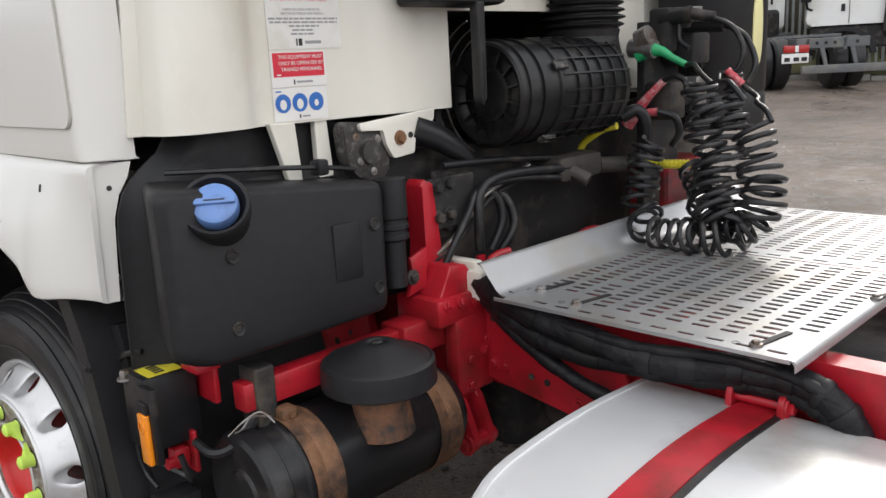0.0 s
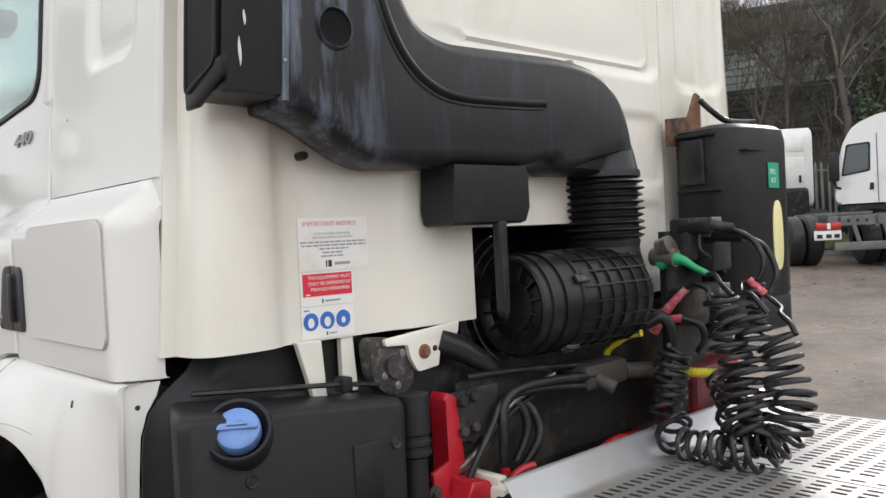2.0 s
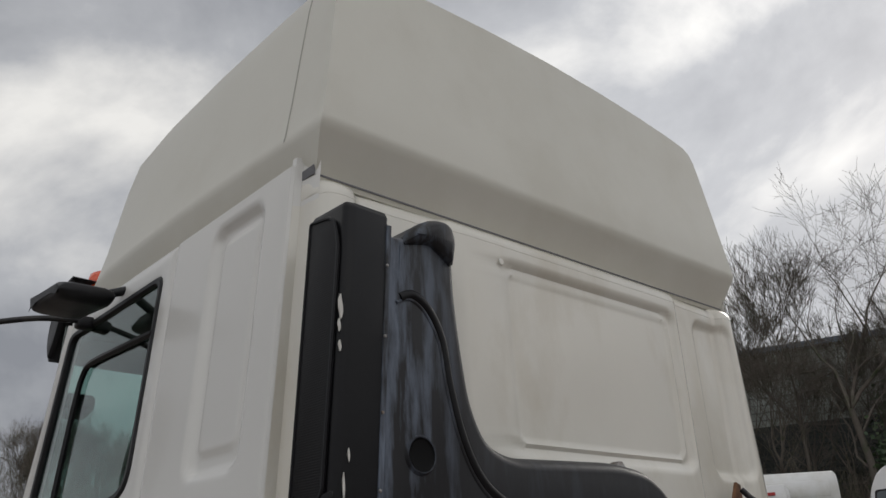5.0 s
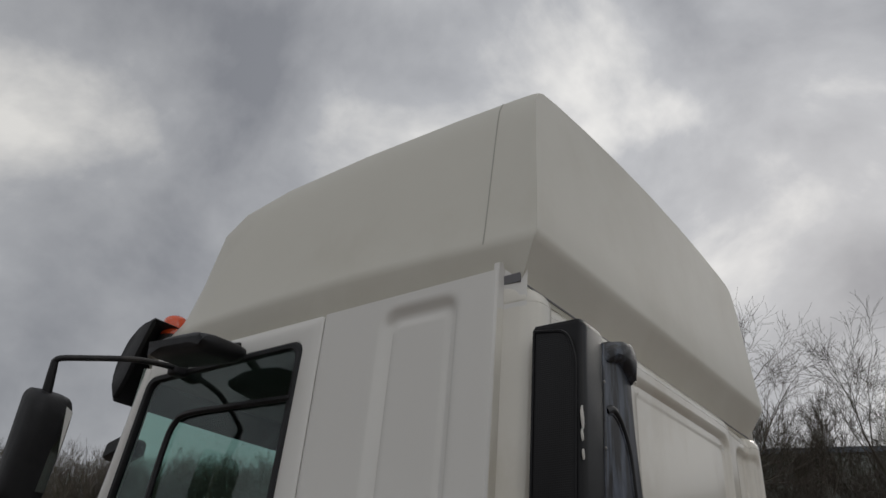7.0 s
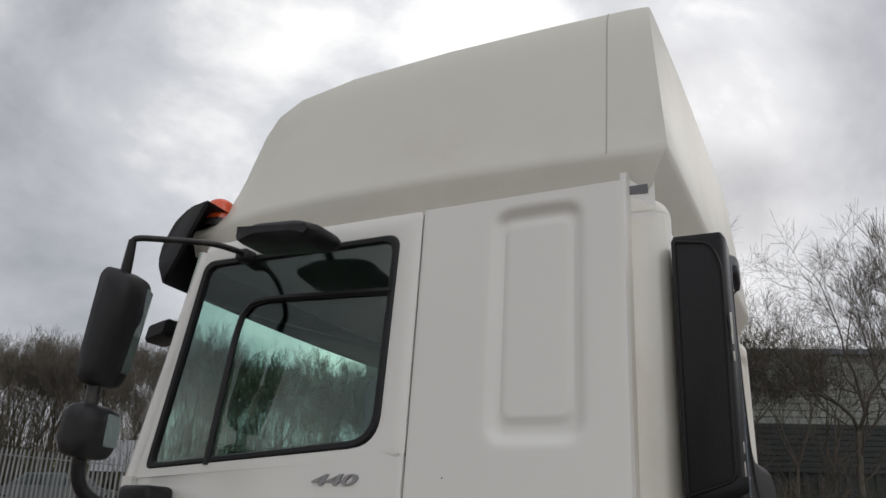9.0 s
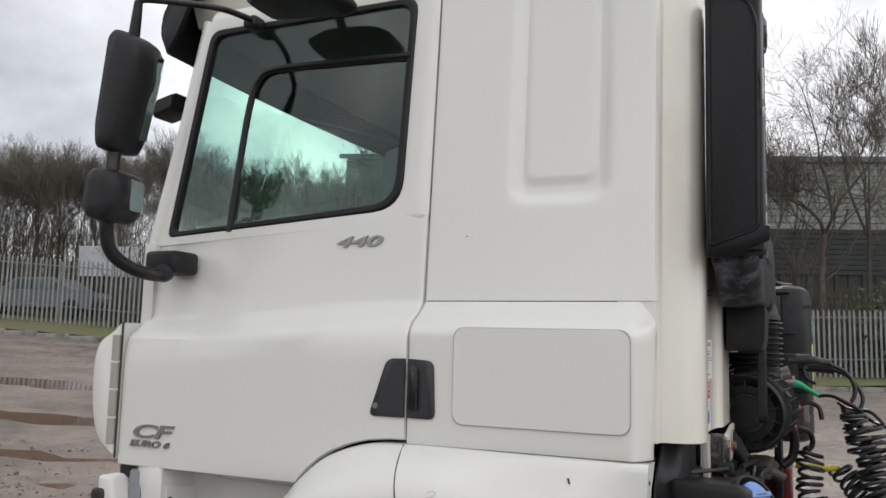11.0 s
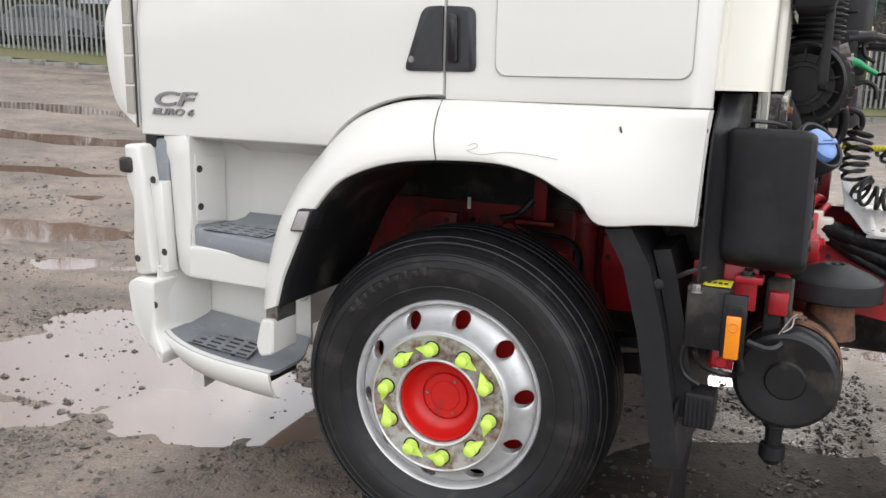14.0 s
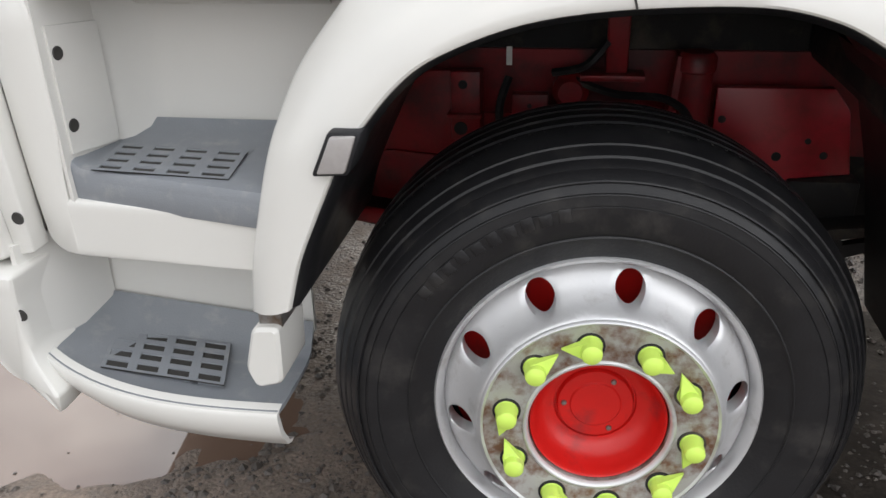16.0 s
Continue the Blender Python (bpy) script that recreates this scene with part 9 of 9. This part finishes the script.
for k in range(20):
    s0 = -20 + 2.85 * k
    (x0, y0), (x1, y1) = along(s0, 0.06), along(s0 + 2.85, 0.06)
    for h in (0.55, 1.85):
        a, b = Vector((x0, y0, ground_z(x0, y0) + 0.16 + h)), Vector((x1, y1, ground_z(x1, y1) + 0.16 + h))
        part("rail", tube([a, b], 0.024, 4), GALV, fence)
    part("post", tube([(x0, y0, ground_z(x0, y0) - 0.1), (x0, y0, ground_z(x0, y0) + 2.15)], 0.05, 4), GALV, fence)

# warehouse behind the trees, its long side along the fence line
ware = thing("warehouse", "long grey clad warehouse behind the trees", "building")
BASE_Y, SLOPE_Y, EAVES = 40.0, 0.3587, 10.9


def wall_at(x, out=0.0):
    n = Vector((-SLOPE_Y, 1.0)).normalized()
    return x + n.x * out, BASE_Y + SLOPE_Y * x + n.y * out


def clad(name, x0, x1, z0, z1, rib, depth, mat, out=0.0):
    bm = bmesh.new()
    pts = []
    k = int((x1 - x0) / rib)
    for i in range(k + 1):
        for du, do in ((0.0, 0.0), (0.55, 0.0), (0.65, depth), (0.92, depth)):
            pts.append(wall_at(x0 + (i + du) * rib, out + do))
    lo = [bm.verts.new((x, y, z0)) for x, y in pts]
    hi = [bm.verts.new((x, y, z1)) for x, y in pts]
    for i in range(len(pts) - 1):
        bm.faces.new((lo[i], lo[i + 1], hi[i + 1], hi[i]))
    return part(name, bm, mat, ware)


for k in range(10):
    z0 = 7.6 + 0.33 * k
    bm = bmesh.new()
    a, b = wall_at(-20.3, -0.04), wall_at(30, -0.04)
    c, d = wall_at(-20.3, 0.03), wall_at(30, 0.03)
    vs = [bm.verts.new(p) for p in ((*a, z0), (*b, z0), (*b, z0 + 0.27), (*a, z0 + 0.27), (*c, z0 + 0.325), (*d, z0 + 0.325))]
    bm.faces.new(vs[:4])
    bm.faces.new((vs[3], vs[2], vs[5], vs[4]))
    part("upper_sheet", bm, CLAD_LIGHT, ware)
clad("upper_backing", -20.3, 30, 7.5, EAVES, 0.6, -0.05, CLAD_DARK, 0.25)
for k in range(9):
    z0 = 5.4 + 0.25 * k
    bm = bmesh.new()
    a, b = wall_at(-20.3, -0.05), wall_at(30, -0.05)
    c, d = wall_at(-20.3, 0.02), wall_at(30, 0.02)
    vs = [bm.verts.new(p) for p in ((*a, z0), (*b, z0), (*b, z0 + 0.2), (*a, z0 + 0.2), (*c, z0 + 0.245), (*d, z0 + 0.245))]
    bm.faces.new(vs[:4])
    bm.faces.new((vs[3], vs[2], vs[5], vs[4]))
    part("cladding_sheet", bm, CLAD_DARK, ware)
clad("louvre_backing", -20.3, 30, 5.3, 7.7, 0.6, -0.05, CLAD_DARK, 0.25)
clad("lower_wall", -20.3, 30, 0.0, 5.4, 0.6, -0.08, CLAD_DARK, 0.06)
bm = bmesh.new()
a, b, c, d = wall_at(-20.6, -0.3), wall_at(30.3, -0.3), wall_at(30.3, 24), wall_at(-20.6, 24)
add = [bm.verts.new((*p, z)) for z in (EAVES, EAVES + 0.25) for p in (a, b)] + [bm.verts.new((*c, EAVES + 2.2)), bm.verts.new((*d, EAVES + 2.2))]
bm.faces.new((add[0], add[1], add[3], add[2]))
bm.faces.new((add[2], add[3], add[4], add[5]))
part("roof", bm, FASCIA, ware, "blue-grey metal roof edge")
for x0 in (-20.3, 30):
    bm = bmesh.new()
    p, q = wall_at(x0, 0.0), wall_at(x0, 24)
    bm.faces.new([bm.verts.new(v) for v in ((*p, 0), (*q, 0), (*q, EAVES + 2.2), (*p, EAVES))])
    part("end_wall", bm, CLAD_DARK, ware)


# bare trees
def branch(bm, p, d, length, r, depth, rng, sides, gnarl, spread, rise=0.30):
    n = 4 if depth > 2 else 3
    pts, rad = [p.copy()], [r]
    q, dd = p.copy(), d.copy()
    for i in range(n):
        dd = (dd + Vector((rng.gauss(0, gnarl), rng.gauss(0, gnarl), rng.gauss(0.03, gnarl * 0.6)))).normalized()
        q = q + dd * (length / n)
        pts.append(q.copy())
        rad.append(max(0.0048, r * (1 - 0.45 * (i + 1) / n)))
    add_tube(bm, pts, rad, sides if depth > 1 else 3, cap=False)
    if depth == 0:
        return
    kids = rng.randint(2, 3) + (1 if depth <= 2 else 0)
    for _ in range(kids):
        t = rng.uniform(0.35, 1.0)
        i = min(n - 1, int(t * n))
        base = pts[i].lerp(pts[i + 1], t * n - i)
        axis = Vector((rng.gauss(0, 1), rng.gauss(0, 1), rng.gauss(0, 0.5))).cross(dd)
        if axis.length < 1e-3:
            continue
        nd = Matrix.Rotation(rng.uniform(0.35, 0.35 + spread), 3, axis.normalized()) @ dd
        nd.z += rise
        branch(bm, base, nd.normalized(), length * rng.uniform(0.55, 0.82), rad[i] * rng.uniform(0.45, 0.65), depth - 1, rng, sides, gnarl, spread, rise)
    branch(bm, pts[-1], dd, length * rng.uniform(0.6, 0.8), rad[-1] * 0.85, depth - 1, rng, sides, gnarl, spread, rise)


def tree(seed, height, radius, depth, gnarl, spread, lean=0.0, rise=0.30):
    rng = random.Random(seed)
    ob = thing("bare_tree", "leafless winter tree with fine grey-brown twigs", "tree", "trees behind the fence")
    bm = bmesh.new()
    d = Vector((lean, rng.gauss(0, 0.04), 1)).normalized()
    trunk = [Vector((0, 0, -0.4)), d * height * 0.12, d * height * 0.28 + Vector((rng.gauss(0, 0.1), 0, 0)), d * height * 0.42]
    add_tube(bm, trunk, [radius * 1.25, radius, radius * 0.85, radius * 0.7], 8, cap=False)
    part("trunk", bm, BARK, ob, smooth=60)
    crown = bmesh.new()
    for k in range(3):
        nd = Matrix.Rotation(rng.uniform(0, 6.28), 3, "Z") @ Vector((rng.uniform(0.25, 0.65), 0, 1)).normalized()
        branch(crown, trunk[-1] if k else trunk[-1], nd, height * rng.uniform(0.2, 0.27), radius * 0.55, depth, rng, 5, gnarl, spread, rise)
    for k in range(4):
        nd = Matrix.Rotation(rng.uniform(0, 6.28), 3, "Z") @ Vector((rng.uniform(0.6, 1.1), 0, 0.8)).normalized()
        branch(crown, trunk[1].lerp(trunk[3], rng.random()), nd, height * rng.uniform(0.12, 0.2), radius * 0.3, depth - 2, rng, 4, gnarl, spread, rise)
    part("crown", crown, BARK, ob)
    return ob


def plant(ob, x, y, size=1.0, spin=0.0, lift=0.0):
    return copy_thing(ob, Matrix.Translation((x, y, ground_z(x, y) + lift)) @ Matrix.Rotation(spin, 4, "Z") @ Matrix.Diagonal((size, size, size, 1)))


kind_a = tree(3, 12.6, 0.14, 5, 0.19, 0.85, -0.06, 0.12)
kind_b = tree(11, 10.5, 0.10, 5, 0.13, 0.60, 0.0, 0.22)
kind_c = tree(27, 10.3, 0.08, 5, 0.09, 0.40)
rng = random.Random(5)


def at_heading(deg, dist, eye=(1.8, -1.5)):
    return eye[0] - math.sin(radians(deg)) * dist, eye[1] + math.cos(radians(deg)) * dist


# the trees that stand clear on the warehouse side
for ob, deg, dist in ((kind_a, 18.5, 30), (kind_b, 27.5, 35), (kind_c, 12.2, 31)):
    x, y = at_heading(deg, dist)
    ob.location = (x, y, ground_z(x, y))
plant(kind_a, *at_heading(7.2, 32), 0.95, 2.0)
plant(kind_a, *at_heading(0.5, 33), 0.98, 4.0)
plant(kind_b, *at_heading(-2.5, 34), 1.15, 3.1)
plant(kind_c, *at_heading(-4.5, 31), 1.25, 5.0)
plant(kind_c, *at_heading(22.5, 32), 1.15, 2.2)
plant(kind_a, *at_heading(13.5, 40), 0.8, 2.9)
plant(kind_c, *at_heading(30.0, 34), 1.0, 4.2)
# the belt of trees behind the fence ahead of the lorry
for i in range(90):
    s_, o_ = -26 + i * 0.416 + rng.uniform(-0.4, 0.4), rng.uniform(4, 13)
    x, y = along(s_, o_)
    plant((kind_b, kind_c, kind_c)[i % 3], x, y, rng.uniform(0.55, 0.76), rng.uniform(0, 6.28))
for i in range(14):
    s_, o_ = 9.5 + i * 1.24, rng.uniform(5, 12)
    x, y = along(s_, o_)
    plant((kind_c, kind_b)[i % 2], x, y, rng.uniform(0.7, 1.0), rng.uniform(0, 6.28))

# trees that only the glossy back wall mirrors
for i in range(7):
    plant((kind_a, kind_b)[i % 2], 17 + 2.6 * i, 29 - 3.2 * i, 0.9 + 0.05 * (i % 3), 1.3 * i)

# undergrowth behind the fence
bm = bmesh.new()
rng = random.Random(9)
for i in range(14000):
    s_, o_ = rng.uniform(-24, 36), rng.uniform(0.6, 10)
    if -4.6 < s_ < 1.1 and o_ < 4.2:
        continue
    x, y = along(s_, o_)
    z = ground_z(x, y) + 0.1
    h = 0.8 + 5.6 * rng.random() ** 2.0 if s_ < 9 else rng.uniform(0.8, 3.8)
    a, b = rng.gauss(0, 0.13), rng.gauss(0, 0.13)
    r_ = rng.uniform(0.008, 0.024)
    p0, p1, p2 = Vector((x, y, z)), Vector((x + a * h * 0.4, y + b * h * 0.4, z + h * 0.6)), Vector((x + a * h, y + b * h, z + h * rng.uniform(0.7, 1.0)))
    add_tube(bm, [p0, p1, p2], [r_, r_ * 0.7, r_ * 0.3], 3, cap=False)
    for k in range(4):
        q = p0.lerp(p2, rng.uniform(0.3, 1))
        add_tube(bm, [q, q + Vector((rng.gauss(0, 0.35), rng.gauss(0, 0.35), rng.gauss(0.15, 0.25)))], [r_ * 0.5, r_ * 0.2], 3, cap=False)
under = part("undergrowth", bm, TWIG)
tagged(under, "tangled brown bramble and hazel thicket behind the fence", "undergrowth", kind="stuff")

# evergreen bush and ivy
bm = bmesh.new()
rng = random.Random(21)
blobs = [(*at_heading(-4.2, 30), 1.2, 1.6, 2.6), (*at_heading(-6.5, 29), 1.0, 2.0, 3.2), (*at_heading(17.6, 30.5), 2.5, 0.6, 3.2), (*at_heading(16.9, 33), 4.0, 0.55, 4.5)]
for x, y, z, rr, hh in blobs:
    zz = ground_z(x, y)
    for i in range(1500):
        v = Vector((rng.gauss(0, 0.5), rng.gauss(0, 0.5), rng.gauss(0, 0.5)))
        p = Vector((x + v.x * rr, y + v.y * rr, zz + z + v.z * hh * 0.55))
        n1 = Vector((rng.gauss(0, 1), rng.gauss(0, 1), rng.gauss(0, 1))).normalized() * rng.uniform(0.05, 0.11)
        n2 = n1.orthogonal() * rng.uniform(0.5, 0.9)
        bm.faces.new([bm.verts.new(q) for q in (p - n1, p - n2, p + n1, p + n2)])
ivy = part("evergreen_bush", bm, IVY)
tagged(ivy, "dark evergreen bushes and ivy among the bare trees", "bush", kind="stuff")

# far skyline that closes the place on every side
bm = bmesh.new()
rng = random.Random(33)
N = 240
prev = None
lo, hi = [], []
for i in range(N):
    a = math.tau * i / N
    r_ = 190
    h = 9 + 5 * noise.noise((math.cos(a) * 6, math.sin(a) * 6, 0)) + rng.uniform(-0.7, 0.7)
    x, y = r_ * math.cos(a), r_ * math.sin(a)
    lo.append(bm.verts.new((x, y, ground_z(x, y) - 3)))
    hi.append(bm.verts.new((x, y, max(2.0, min(ground_z(x, y), 3) + h))))
for i in range(N):
    bm.faces.new((lo[i], lo[(i + 1) % N], hi[(i + 1) % N], hi[i]))
back = part("backdrop", bm, TWIG)
tagged(back, "distant line of bare winter woodland", "backdrop", kind="structure")
